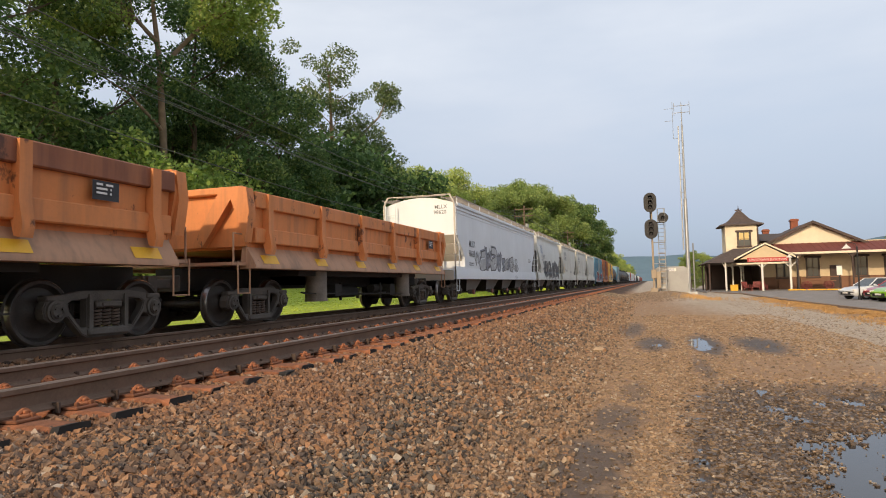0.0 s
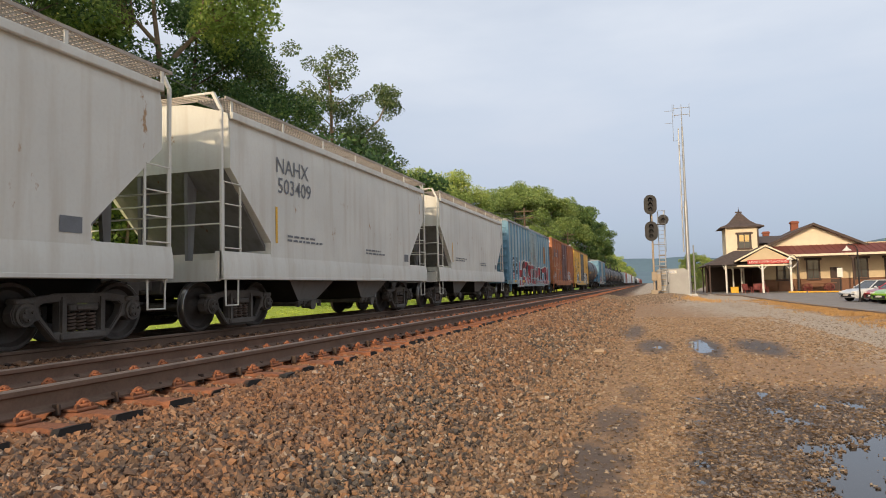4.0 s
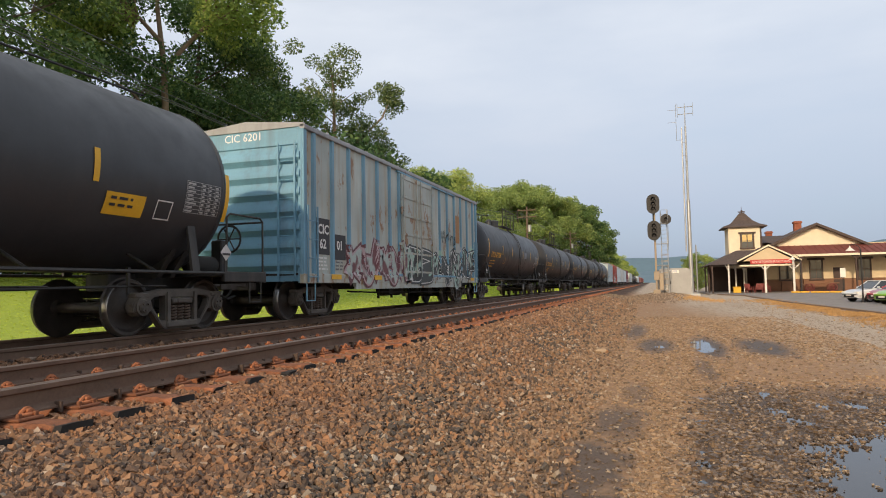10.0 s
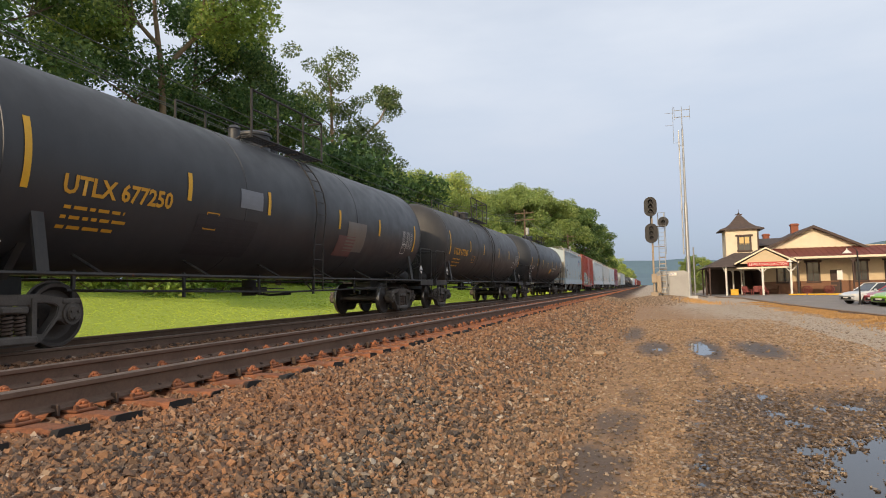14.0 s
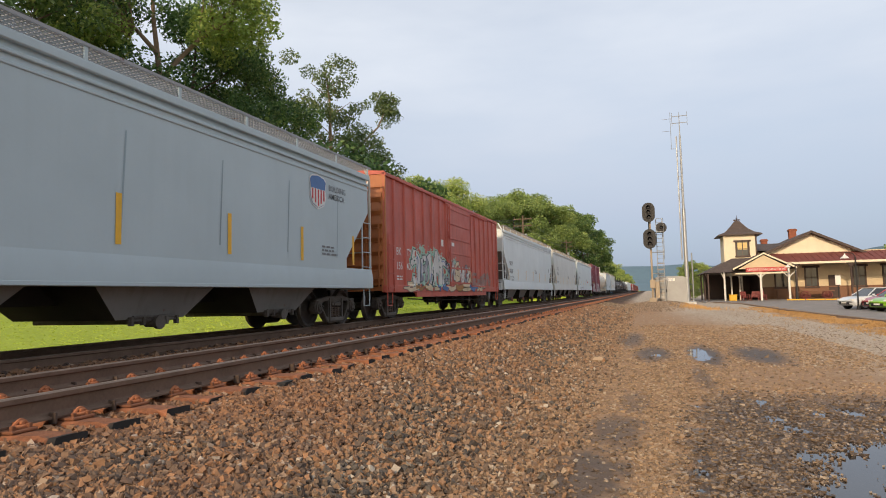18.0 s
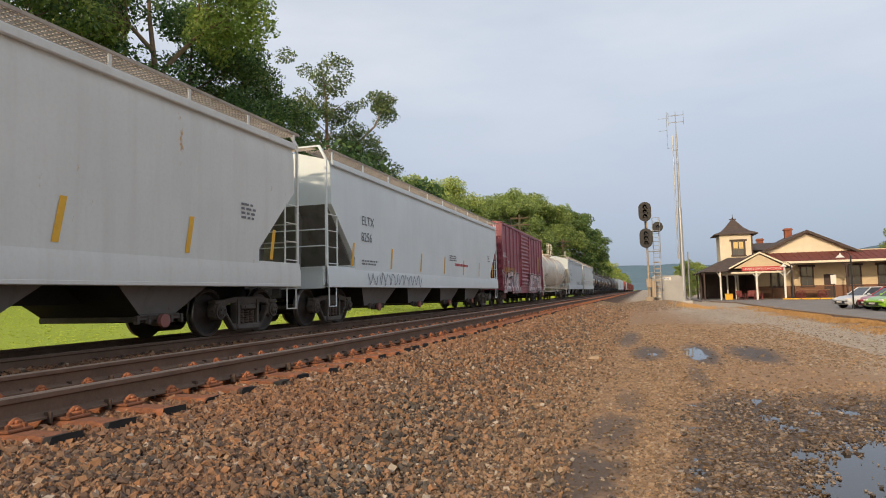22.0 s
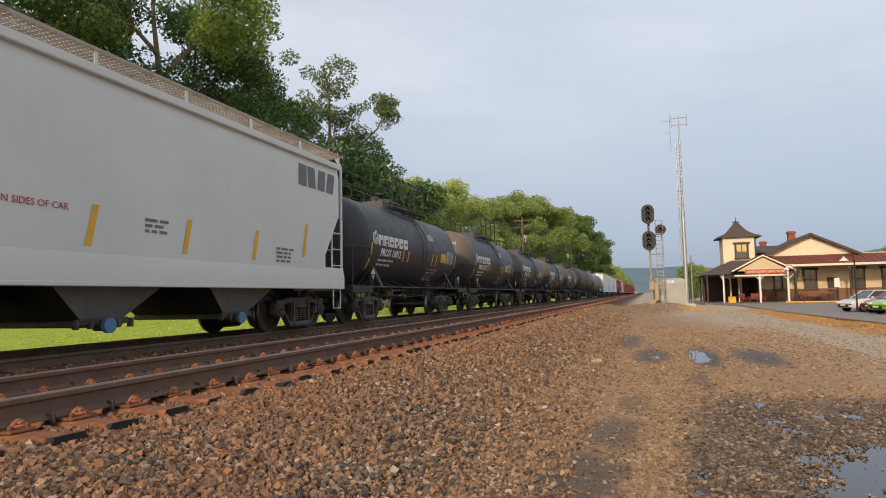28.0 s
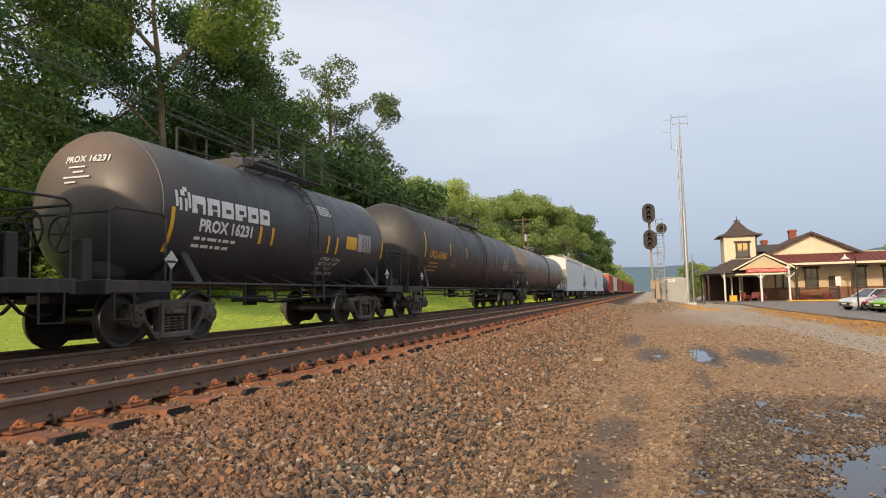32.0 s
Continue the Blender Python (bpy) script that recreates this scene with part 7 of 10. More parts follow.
    for y, z, h in ((-0.16, 1.02, 1.15), (2.78, 1.05, 0.50), (4.82, 1.05, 0.45), (9.3, 1.05, 0.45), (12.2, 1.05, 0.45)):
        decal(car, o + y, z, 0.12, h, M_YELLOW, s, "reflector")
    for q, w in ((0.60, 0.78), (1.64, 0.80), (2.70, 0.84)):
        decal(car, o + q, 3.02, w, 0.70, P_PLUM, s, "painted_panel", "dark plum painted-out panel")
    decal(car, o + 0.95, 3.02, 0.44, 0.40, S_ASH, s, "paint_patch", "dark grey painted-out patch", lift=0.013)
    for t, q in (("17", 0.82), ("14", 1.78), ("84", 2.84)):
        letter(car, t, o + q, 2.27, 0.40, S_CREAM, surf=s)
    # a worn pale line like a roof over its neighbours
    path = ((0.62, 1.70), (0.52, 1.97), (0.76, 2.24), (1.60, 2.26), (1.88, 1.98), (2.30, 2.10), (2.70, 1.96), (3.10, 2.06), (3.50, 2.02), (4.45, 1.84))
    fine = []
    for (u0, v0), (u1, v1) in zip(path, path[1:]):
        n = max(2, int(abs(u1 - u0) / 0.05))
        fine += [Vector((o + u0 + (u1 - u0) * k / n, v0 + (v1 - v0) * k / n)) for k in range(n)]
    g = Geo()
    ribbon(g, fine, 0.045, 0.03, s, 0.014, 0.0, random.Random(23))
    part("sprayed_line", g, S_CREAM, car, "worn pale sprayed line", smooth=0)
    for u, z, ry, rz, m in ((1.15, 1.75, 0.36, 0.45, S_MUD), (1.05, 1.25, 0.5, 0.25, S_PALEGREY), (1.85, 1.60, 0.22, 0.35, S_ASH), (2.10, 1.30, 0.45, 0.25, S_MUD), (3.15, 1.50, 0.30, 0.38, S_ASH), (3.0, 1.15, 0.5, 0.18, S_MUD), (4.5, 1.35, 0.30, 0.28, S_MUD), (0.35, 1.35, 0.18, 0.30, S_PALEGREY), (10.4, 1.6, 0.8, 0.4, S_PALEGREY), (13.2, 1.3, 0.5, 0.25, S_MUD)):
        sprayed_cloud(car, o + u, z, ry, rz, m, s, 250 + int(u * 10), "worn patch of old sprayed paint")
    letter(car, "LD LMT 199900", o + 0.60, 1.56, 0.135, M_WHITE, surf=s, bold=0.004)
    letter(car, "LT WT   68100", o + 0.60, 1.39, 0.135, M_WHITE, surf=s, bold=0.004)
    decal(car, o + 3.92, 1.60, 0.62, 0.38, S_ASH, s, "placard_board", "dark placard board in a rusty frame", lift=0.03)
    for z in (2.92, 2.52, 2.32):
        decal(car, o + 5.05, z, 0.20, 0.11, M_WHITE, s, "route_card")
    g = Geo()
    g.prism([(o + 0.22, 2.72), (o + 0.36, 2.90), (o + 0.22, 3.06), (o + 0.13, 2.90)], 1.50, 1.524, "x")
    part("placard", g, S_PALEGREY, car, "torn pale diamond placard")
    sprayed_tag(car, o + 6.25, o + 7.3, 1.15, 1.60, S_WHITE, s, 240, "thin white sprayed tag on the door", 0.05, 5)
    sprayed_piece(car, 3, o + 9.3, o + 11.9, 0.95, 2.05, (S_WHITE, S_PALEGREY), None, s, 24, "worn white sprayed shapes", fat=0.2)
    small_print(car, o + 6.5, 3.3, 1.3, 2, M_WHITE, lambda y, z: 1.58, 24, 0.07, 0.17)
    decal(car, o + 7.35, 2.18, 0.75, 0.13, M_BLACKTXT, lambda y, z: 1.60, "notice_board")

    car, L, s = boxcar(126.36, 141.55, "worn yellow boxcar with dark louvred door and silver graffiti", P_YELLOW, P_DKDOOR, P_YELLOW, P_YELLOW, P_RUSTYEL, ribs=13, door=(0.421, 0.619), louvres=True, sill_mat=P_YELLOW, rib_at=(0.08, 0.80, 1.75, 2.75, 3.70, 10.6, 11.7, 12.8, 13.9, 15.1))
    for t, yy, zz in (("r", 0.37, 3.28), ("a", 1.05, 3.26), ("i", 1.95, 3.20), ("l", 2.83, 3.16), ("b", 2.83, 2.86), ("o", 3.50, 2.86)):
        letter(car, t, -L / 2 + yy, zz, 0.62, M_BLACKTXT, surf=lambda p, q: 1.587, bold=0.016)
    for a, b, c, d in ((0.50, 2.14, 3.18, 3.23), (0.37, 0.95, 2.58, 2.63), (1.85, 2.12, 2.84, 2.89), (0.37, 0.43, 2.58, 3.23), (2.09, 2.15, 2.84, 3.23)):
        decal(car, -L / 2 + a, c, b - a, d - c, M_BLACKTXT, s, "painted_frame")
    sprayed_piece(car, 5, -L / 2 + 1.9, -L / 2 + 6.3, 0.88, 2.15, (S_SILVER, S_WHITE), S_ASH, s, 31, "silver sprayed shapes with dark edges", S_PALEGREY, 0.25, 0.05, S_WHITE)
    for k, (yy, zz, ry, rz, m) in enumerate(((1.0, 1.2, 0.5, 0.35, S_DUSKPINK), (1.5, 2.7, 0.35, 0.5, S_PALEGREY), (6.0, 2.1, 0.5, 0.4, S_RED), (12.9, 1.5, 0.7, 0.35, S_DUSKPINK), (14.3, 1.6, 0.35, 0.5, S_RED), (3.0, 2.2, 0.8, 0.25, S_SILVER), (13.9, 1.4, 0.55, 0.45, S_RUSTRED), (14.5, 2.0, 0.3, 0.4, S_DUSKPINK), (10.9, 2.2, 0.5, 0.3, S_RUSTRED), (0.6, 2.2, 0.35, 0.5, S_ORANGE))):
        sprayed_cloud(car, -L / 2 + yy, zz, ry, rz, m, s, 260 + k, "cloud of old sprayed paint")
    sprayed_piece(car, 4, L / 2 - 5.7, L / 2 - 1.35, 0.88, 2.05, (S_SILVER, S_WHITE), S_INK, s, 32, "silver sprayed shapes with dark edges", S_WHITE, 0.26, 0.055, S_WHITE)
    decal(car, L / 2 - 2.75, 1.70, 0.46, 0.26, M_BLACKTXT, s, "placard_board", "dark placard board", lift=0.05)
    sprayed_tag(car, L / 2 - 1.5, L / 2 - 0.9, 2.55, 2.95, S_BLACK, s, 237, "thin black scrawl", 0.03, 6)
    decal(car, -L / 2 + 0.90, 1.75, 0.75, 0.75, M_BLACKTXT, s, "number_panel", "dark painted-out number panel")
    decal(car, -L / 2 + 1.85, 1.70, 0.80, 0.75, M_BLACKTXT, s, "number_panel", "dark painted-out number panel")
    for k, (t, yy, zz) in enumerate((("AB", 0.97, 2.16), ("512", 0.93, 1.84), ("OX", 1.95, 2.12), ("121", 1.90, 1.80))):
        letter(car, t, -L / 2 + yy, zz, 0.33, M_WHITE, surf=lambda p, q: s(p, q) + 0.012)
    sprayed_tag(car, -L / 2 + 3.1, -L / 2 + 3.7, 2.3, 2.75, S_BLACK, s, 235, "thin black sprayed tag", 0.05, 4)
    sprayed_tag(car, -L / 2 + 0.5, -L / 2 + 1.3, 1.45, 1.7, S_BLACK, s, 236, "thin black sprayed tag", 0.05, 4)
    letter(car, "any", L / 2 - 2.2, 3.24, 0.27, M_BLACKTXT, surf=s)
    letter(car, "road", L / 2 - 2.25, 3.03, 0.27, M_BLACKTXT, surf=s)
    letter(car, "x", L / 2 - 3.3, 3.1, 0.8, S_BLUE, surf=s)
    sd = Geo()
    d0 = -L / 2 + L * 0.294
    sd.cbox(1.48, 1.575, d0, d0 + L * 0.110, 1.1, 4.22, 0.012)
    for z in (1.5, 2.1, 2.7, 3.3, 3.9):
        sd.cbox(1.57, 1.60, d0 + 0.05, d0 + L * 0.110 - 0.05, z - 0.03, z + 0.03, 0.008)
    part("second_door", sd, P_YELLOW, car, "worn yellow plug door with lever gear")

    car, L, s = tank(142.3, 158.9, "black tank car with yellow stripes and lettering", P_BLACK, R=1.53, zc=2.56, dome="low")
    tank_marks(car, L, s, "UTLX 209172", M_YELTXT)
    decal(car, -L / 2 + 12.72, 1.84, 0.74, 0.32, M_YELLOW, s, "placard", "yellow warning placard")
    small_print(car, -L / 2 + 12.80, 2.06, 0.58, 2, M_BLACKTXT, lambda p, q: s(p, q) + 0.012, 31, 0.04, 0.10)

    car, L, s = boxcar(160.28, 175.0, "pale blue boxcar with rust stains and white graffiti", P_BLUEOLD, P_BLUEOLD, P_BLUERIB, P_BLUERIB, P_GREYTOP, ribs=15, door=(0.393, 0.583), rib_at=(0.08, 0.49, 1.38, 2.27, 3.16, 4.05, 4.94, 9.6, 10.5, 11.4, 12.3, 13.2, 14.1, 14.6))
    cic_marks(car, L, s, "62", "01", "CIC 6201", -0.42)
    sprayed_piece(car, 5, -L / 2 + 2.2, -L / 2 + 6.3, 0.86, 1.95, (S_WINEMINT,), S_PINK, s, 41, "wine-red sprayed shapes with pale edges", S_PURPLE, 0.28, 0.05)
    sprayed_piece(car, 7, -L / 2 + 6.3, L / 2 - 0.3, 0.80, 2.15, (S_BLACKMINT, S_INK), S_WHITE, s, 42, "black and mint sprayed shapes edged in white", S_INK, 0.30, 0.030, S_MINT)
    sprayed_tag(car, L / 2 - 4.9, L / 2 - 4.1, 2.35, 2.75, S_INK, s, 243, "black scrawled tag", 0.05, 5)
    sprayed_tag(car, L / 2 - 3.9, L / 2 - 3.3, 2.30, 2.65, S_INK, s, 244, "black scrawled tag", 0.05, 4)
    for k, (yy, zz) in enumerate(((-6.2, 2.3), (-5.0, 1.9), (-2.6, 2.2), (-0.9, 2.2))):
        sprayed_cloud(car, L / 2 + yy, zz, 0.4, 0.25, S_MINT if k % 2 else S_PALEGREY, s, 270 + k, "cloud of pale sprayed paint")
    decal(car, L / 2 - 3.1, 2.4, 0.5, 1.1, S_ORANGE, s, "rust_patch", "bare rusted patch")

    for a, b, mark, m in ((175.7, 192.8, "UTLX 677784", P_BLACK), (193.3, 210.4, "UTLX 677324", P_BLACK2), (210.5, 227.75, "UTLX 677250", P_BLACK), (228.2, 244.8, "UTLX 677245", P_BLACK2)):
        car, L, s = tank(a, b, "black tank car with yellow stripes, lettering and road dust", m, R=1.53, zc=2.56, dome="rail", rails=False)
        tank_marks(car, L, s, mark, M_YELTXT)
        if mark.endswith("250"):
            decal(car, 1.9, 1.75, 1.1, 0.75, P_BRONZE, s, "painted_patch", "dull painted-out patch")
    car, L, s = tank(246.0, 263.9, "large clean black pressure tank car with amber stripes", P_BLACK, R=1.60, zc=2.66, dome="low", ladder=-4.9)
    letter(car, "50530", -L / 2 + 2.3, 1.95, 0.30, M_WHITE, surf=s)
    letter(car, "TILX", -L / 2 + 1.3, 1.95, 0.30, M_WHITE, surf=s)
    small_print(car, -L / 2 + 2.3, 1.75, 0.8, 2, M_WHITE, s, 44, 0.07, 0.13)
    stripes(car, L, s, 2.45, 0.5, 7)
    decal(car, 1.2, 1.78, 0.75, 0.30, M_YELLOW, s, "placard")
    letter(car, "LIQUEFIED PETROLEUM GAS", 2.28, 2.10, 0.150, M_WHITE, surf=s)
    letter(car, "NON-ODORIZED", 2.28, 1.92, 0.150, M_WHITE, surf=s)
    print_table(car, L / 2 - 2.35, 2.35, 0.75, 0.5, 8, M_WHITE, s, 46)

    car, L, s = hopper(265.0, 280.4, "blue-grey covered hopper with red, white and blue shield", P_UPGREY, 3, bay_mat=P_BAY, walk_mat=P_GREYTOP, cap=1, end_mat=P_END)
    letter(car, "UP", -L / 2 + 1.6, 2.55, 0.40, M_GREYTXT, surf=s)
    letter(car, "93640", -L / 2 + 1.4, 2.07, 0.40, M_BLACKTXT, surf=s)
    shield(car, -L / 2 + 12.33, 3.2, s)
    for k in range(6):
        decal(car, -L / 2 + 2.0 + 2.25 * k, 1.7, 0.035, 1.55, P_STREAK, s, "seam_streak", "faint dark streak down a panel seam", lift=0.004, lean=0.05)
    for k, t in enumerate(("BUILDING", "AMERICA")):
        letter(car, t, -L / 2 + 12.85, 3.30 - 0.2 * k, 0.20, M_GREYTXT, surf=s)
    reflectors(car, L, s, 1.55, 0.75, 6)
    small_print(car, L / 2 - 2.9, 1.9, 0.8, 3, M_GREYTXT, s, 47)
    small_print(car, -L / 2 + 2.8, 1.9, 1.2, 2, M_GREYTXT, s, 48)

    car, L, s = boxcar(281.35, 296.0, "oxide-red boxcar with white, blue and mint graffiti", P_RED, P_RED, P_RED, P_REDBR, P_RED, ribs=15, door=(0.42, 0.64), plug=False, rib_at=(0.08, 0.75, 1.65, 2.55, 3.45, 4.35, 5.25, 10.35, 11.2, 12.05, 12.9, 13.75, 14.55))
    letter(car, "BK", -L / 2 + 0.92, 1.99, 0.34, M_WHITE, surf=s)
    letter(car, "TY", -L / 2 + 1.81, 1.99, 0.34, M_WHITE, surf=s)
    letter(car, "156", -L / 2 + 0.92, 1.54, 0.34, M_WHITE, surf=s)
    letter(car, "408", -L / 2 + 1.77, 1.54, 0.34, M_WHITE, surf=s)
    letter(car, "BKTY 156408", -0.35, 4.02, 0.24, M_WHITE, x=-L / 2 + 0.026, turn=1)
    small_print(car, -L / 2 + 0.95, 1.30, 0.6, 2, M_WHITE, s, 51)
    sprayed_piece(car, 5, -L / 2 + 2.3, -L / 2 + 6.15, 1.05, 2.30, (S_WHITE, S_SILVER, S_WHITE), S_INK, s, 52, "white sprayed shapes with black edges", S_MINT, 0.30, 0.035, S_BLUE)
    for k, (yy, zz) in enumerate(((3.2, 2.3), (4.4, 2.25), (5.3, 2.15), (6.9, 2.0))):
        sprayed_cloud(car, -L / 2 + yy, zz, 0.4, 0.2, S_MINT, s, 280 + k, "cloud of mint overspray")
    sprayed_piece(car, 9, -L / 2 + 1.6, -L / 2 + 11.4, 0.84, 1.20, (S_CREAM, S_ORANGE, S_CREAM, S_BLUE), S_INK, s, 54, "cream, orange and blue sprayed band", fat=0.13, edge=0.015)
    sprayed_piece(car, 5, -L / 2 + 6.3, -L / 2 + 9.5, 1.12, 2.02, (S_SILVER, S_CREAM, S_WHITE), S_INK, s, 53, "cream and grey sprayed shapes across the door", None, 0.28, 0.03, S_RED)
    sprayed_piece(car, 4, -L / 2 + 9.7, -L / 2 + 12.9, 0.98, 1.75, (S_DULL,), None, s, 55, "faint grey sprayed shapes", fat=0.2)
    decal(car, -L / 2 + 5.4, 2.55, 0.3, 0.25, M_WHITE, s, "route_card")
    decal(car, -L / 2 + 6.5, 2.62, 0.35, 0.14, M_WHITE, s, "route_card", lift=0.02)

    for a, b, mk, num, m, bays, z in ((297.3, 315.6, "BRKX", "66208", P_LGREY, 4, 4.15), (316.6, 334.1, "UTCX", "58490", P_DUSTY, 4, 4.08), (335.3, 354.1, "ELTX", "8256", P_LGREY, 4, 4.08)):
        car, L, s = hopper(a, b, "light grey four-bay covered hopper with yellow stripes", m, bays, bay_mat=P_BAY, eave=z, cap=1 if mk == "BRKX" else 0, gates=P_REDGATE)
        letter(car, mk, -L / 2 + (1.66 if mk == "BRKX" else 2.02), 2.30 if mk == "BRKX" else 2.65, 0.36, M_GREYTXT, surf=s)
        letter(car, num, -L / 2 + (1.62 if mk == "BRKX" else 1.98), 1.86 if mk == "BRKX" else 2.2, 0.36, M_GREYTXT, surf=s)
        if mk != "BRKX":
            small_print(car, -L / 2 + 2.0, 1.65, 1.2, 2, M_GREYTXT, s, a)
        small_print(car, L / 2 - 2.2, 2.5, 0.5, 4, M_GREYTXT, s, b)
        small_print(car, 0.8, 2.2, 1.0, 3, M_GREYTXT, s, b + 1)
        reflectors(car, L, s, 1.50, 0.62, 7, lean=0.20)
        if mk == "BRKX":
            letter(car, "LD LMT   217800 LBS", -L / 2 + 1.62, 1.62, 0.13, M_GREYTXT, surf=s)
            letter(car, "LT WT     68200 LBS", -L / 2 + 1.62, 1.46, 0.13, M_GREYTXT, surf=s)
        if mk == "ELTX":
            for k in range(6):
                sprayed_tag(car, -L / 2 + 2.3 + 0.75 * k, -L / 2 + 3.0 + 0.75 * k, 1.02, 1.34, S_STEEL, lambda y, z: 1.588, 61 + k, "grey scrawl on the sill", 0.035, 4)
            small_print(car, 1.5, 1.85, 2.0, 1, M_REDTXT, s, 62, 0.10)

    car, L, s = boxcar(355.5, 369.7, "maroon boxcar with white lettering and pink graffiti", P_MAROON, P_MAROON, P_MAROON, P_MAROON, P_MAROON, ribs=11, door=(0.378, 0.593), louvres=True, eave=4.58, rib_at=(0.08, 1.19, 2.25, 3.30, 4.35, 9.6, 10.7, 11.8, 12.9, 14.1))
    letter(car, "NOKL", -L / 2 + 0.16, 2.70, 0.36, M_WHITE, surf=s)
    letter(car, "536", -L / 2 + 0.40, 2.26, 0.40, M_WHITE, surf=s)
    letter(car, "113", -L / 2 + 1.30, 2.26, 0.38, M_WHITE, surf=s)
    letter(car, "503", -1.3, 4.28, 0.26, M_WHITE, x=-L / 2 + 0.026, turn=1)
    decal(car, -L / 2 + 0.4, 1.75, 2.9, 0.4, S_ORANGE, s, "paint_patch", "orange painted-out patches")
    decal(car, L / 2 - 2.3, 2.15, 0.9, 1.1, S_ORANGE, s, "paint_patch", "orange painted-out patch")
    sprayed_word(car, "BETOR", -L / 2 + 0.10, -L / 2 + 5.0, 0.84, 1.90, (S_DUSKPINK,), S_INK, s, 71, "fat pale pink sprayed letters with dark outlines", S_PINK, 0.045, 0.05)
    sprayed_word(car, "BETOR", -L / 2 + 8.0, L / 2 - 0.45, 0.84, 1.95, (S_DUSKPINK,), S_INK, s, 72, "fat pale pink sprayed letters with dark outlines", S_PINK, 0.035, 0.05)
    sprayed_tag(car, -L / 2 + 6.0, -L / 2 + 7.6, 1.2, 1.5, S_PINK, s, 73, "pink sprayed tag on the door", 0.05)

    car, L, s = tank(369.95, 386.3, "off-white tank car with rust stains on its top", P_TANKRUST, R=1.50, zc=2.53, dome="rail", rails=False, frame_mat=P_TANKWHITE, ends=0.4)
    letter(car, "TELX 2439", -L / 2 + 2.1, 1.98, 0.31, M_BLACKTXT, surf=s)
    letter(car, "LD LMT 187300 LB  84 950 KG", -L / 2 + 2.0, 1.80, 0.125, M_GREYTXT, surf=s)
    letter(car, "LT  WT    75700 LB  34 350 KG", -L / 2 + 1.95, 1.63, 0.125, M_GREYTXT, surf=s)
    test_box(car, -L / 2 + 4.0, 1.98, 0.26, M_GREYTXT, s)
    stripes(car, L, s, 2.55, 0.6, 6, M_YELTXT)
    decal(car, 3.6, 2.05, 0.5, 0.32, M_YELLOW, s, "placard")
    decal(car, L / 2 - 2.6, 1.9, 0.28, 0.25, M_BLACKTXT, s, "placard")
    print_table(car, L / 2 - 2.2, 2.1, 0.8, 0.6, 9, M_GREYTXT, s, 82)

    car, L, s = hopper(387.2, 402.8, "grey covered hopper with scrawled lower side", P_UPPALE, 3, bay_mat=P_BAY, cap=1, end_mat=P_END)
    letter(car, "UP", -L / 2 + 2.15, 2.8, 0.42, M_GREYTXT, surf=s)
    letter(car, "93783", -L / 2 + 1.9, 2.32, 0.42, M_BLACKTXT, surf=s)
    for k in range(4):
        sprayed_tag(car, 0.5 + 0.8 * k, 1.4 + 0.8 * k, 1.5, 1.85, S_ASH, s, 91 + k, "dark sprayed tag", 0.06, 3)
    reflectors(car, L, lambda y, z: 1.565, 1.05, 0.12, 5, 0.5)
    small_print(car, -L / 2 + 2.1, 1.95, 1.5, 3, M_GREYTXT, s, 92)

    car, L, s = hopper(404.1, 421.3, "smooth warm-grey covered hopper with amber stripes", P_GPGREY, 4, bay_mat=P_BAY, gates=P_BLUEGATE, cut=(2.75, 1.75, 0.98))
    letter(car, "GPLX", -L / 2 + 1.30, 2.50, 0.33, M_BLACKTXT, surf=s)
    letter(car, "75493", -L / 2 + 1.24, 2.12, 0.36, M_BLACKTXT, surf=s)
    decal(car, -L / 2 + 1.4, 2.79, 0.55, 0.17, M_REDTXT, s, "company_plate", "red company plate")
    small_print(car, -L / 2 + 1.50, 2.83, 0.36, 1, M_WHITE, lambda y, z: 1.562, 106, 0.07)
    test_box(car, -L / 2 + 2.62, 2.16, 0.30, M_GREYTXT, s)
    for k in range(4):
        decal(car, -L / 2 + 15.0 + 0.42 * k, 3.26, 0.34, 0.48, M_GREYTXT, s, "company_mark", lean=(0, -0.1, 0.1, 0.2)[k])
    letter(car, "DO NOT HAMMER ON SIDES OF CAR", -1.60, 1.95, 0.128, M_REDTXT, surf=s)
    letter(car, "LD LMT   219600 LBS", -L / 2 + 1.15, 1.78, 0.12, M_BLACKTXT, surf=s)
    letter(car, "LT WT     66400 LBS", -L / 2 + 1.15, 1.62, 0.12, M_BLACKTXT, surf=s)
    for y in (-7.50, -5.61, -3.65, -1.72, 0.81, 2.72, 4.66, 6.54):
        decal(car, y, 1.95 if y < -7 else 1.50 if y < 6 else 1.65, 0.11, 0.58 if y < 6 else 0.75, M_YELLOW, s, "reflector", lean=0.22)
    small_print(car, -4.75, 1.95, 0.7, 4, M_GREYTXT, s, 103)
    small_print(car, 1.9, 1.95, 0.5, 3, M_GREYTXT, s, 104)
    small_print(car, 5.5, 1.75, 0.7, 4, M_GREYTXT, s, 105)

    for k, (a, b, num, dusty) in enumerate(((422.0, 432.95, "16012", 0), (433.6, 444.95, "16713", 1), (445.6, 457.1, "17437", 0), (457.7, 469.6, "17426", 1), (470.2, 481.6, "16231", 1))):
        car, L, s = tank(a, b, "short black tank car with white lettering and brown dusty head", P_PROCOR if dusty else P_BLACK, R=1.38 if k < 2 else 1.33, zc=2.37 if k < 2 else 2.31, dome="rail", rails=False, ends=0.62, head_mat=P_BLACK2)
        procor_marks(car, L, s, num, 1.38 if k < 2 else 1.33, 2.37 if k < 2 else 2.31)
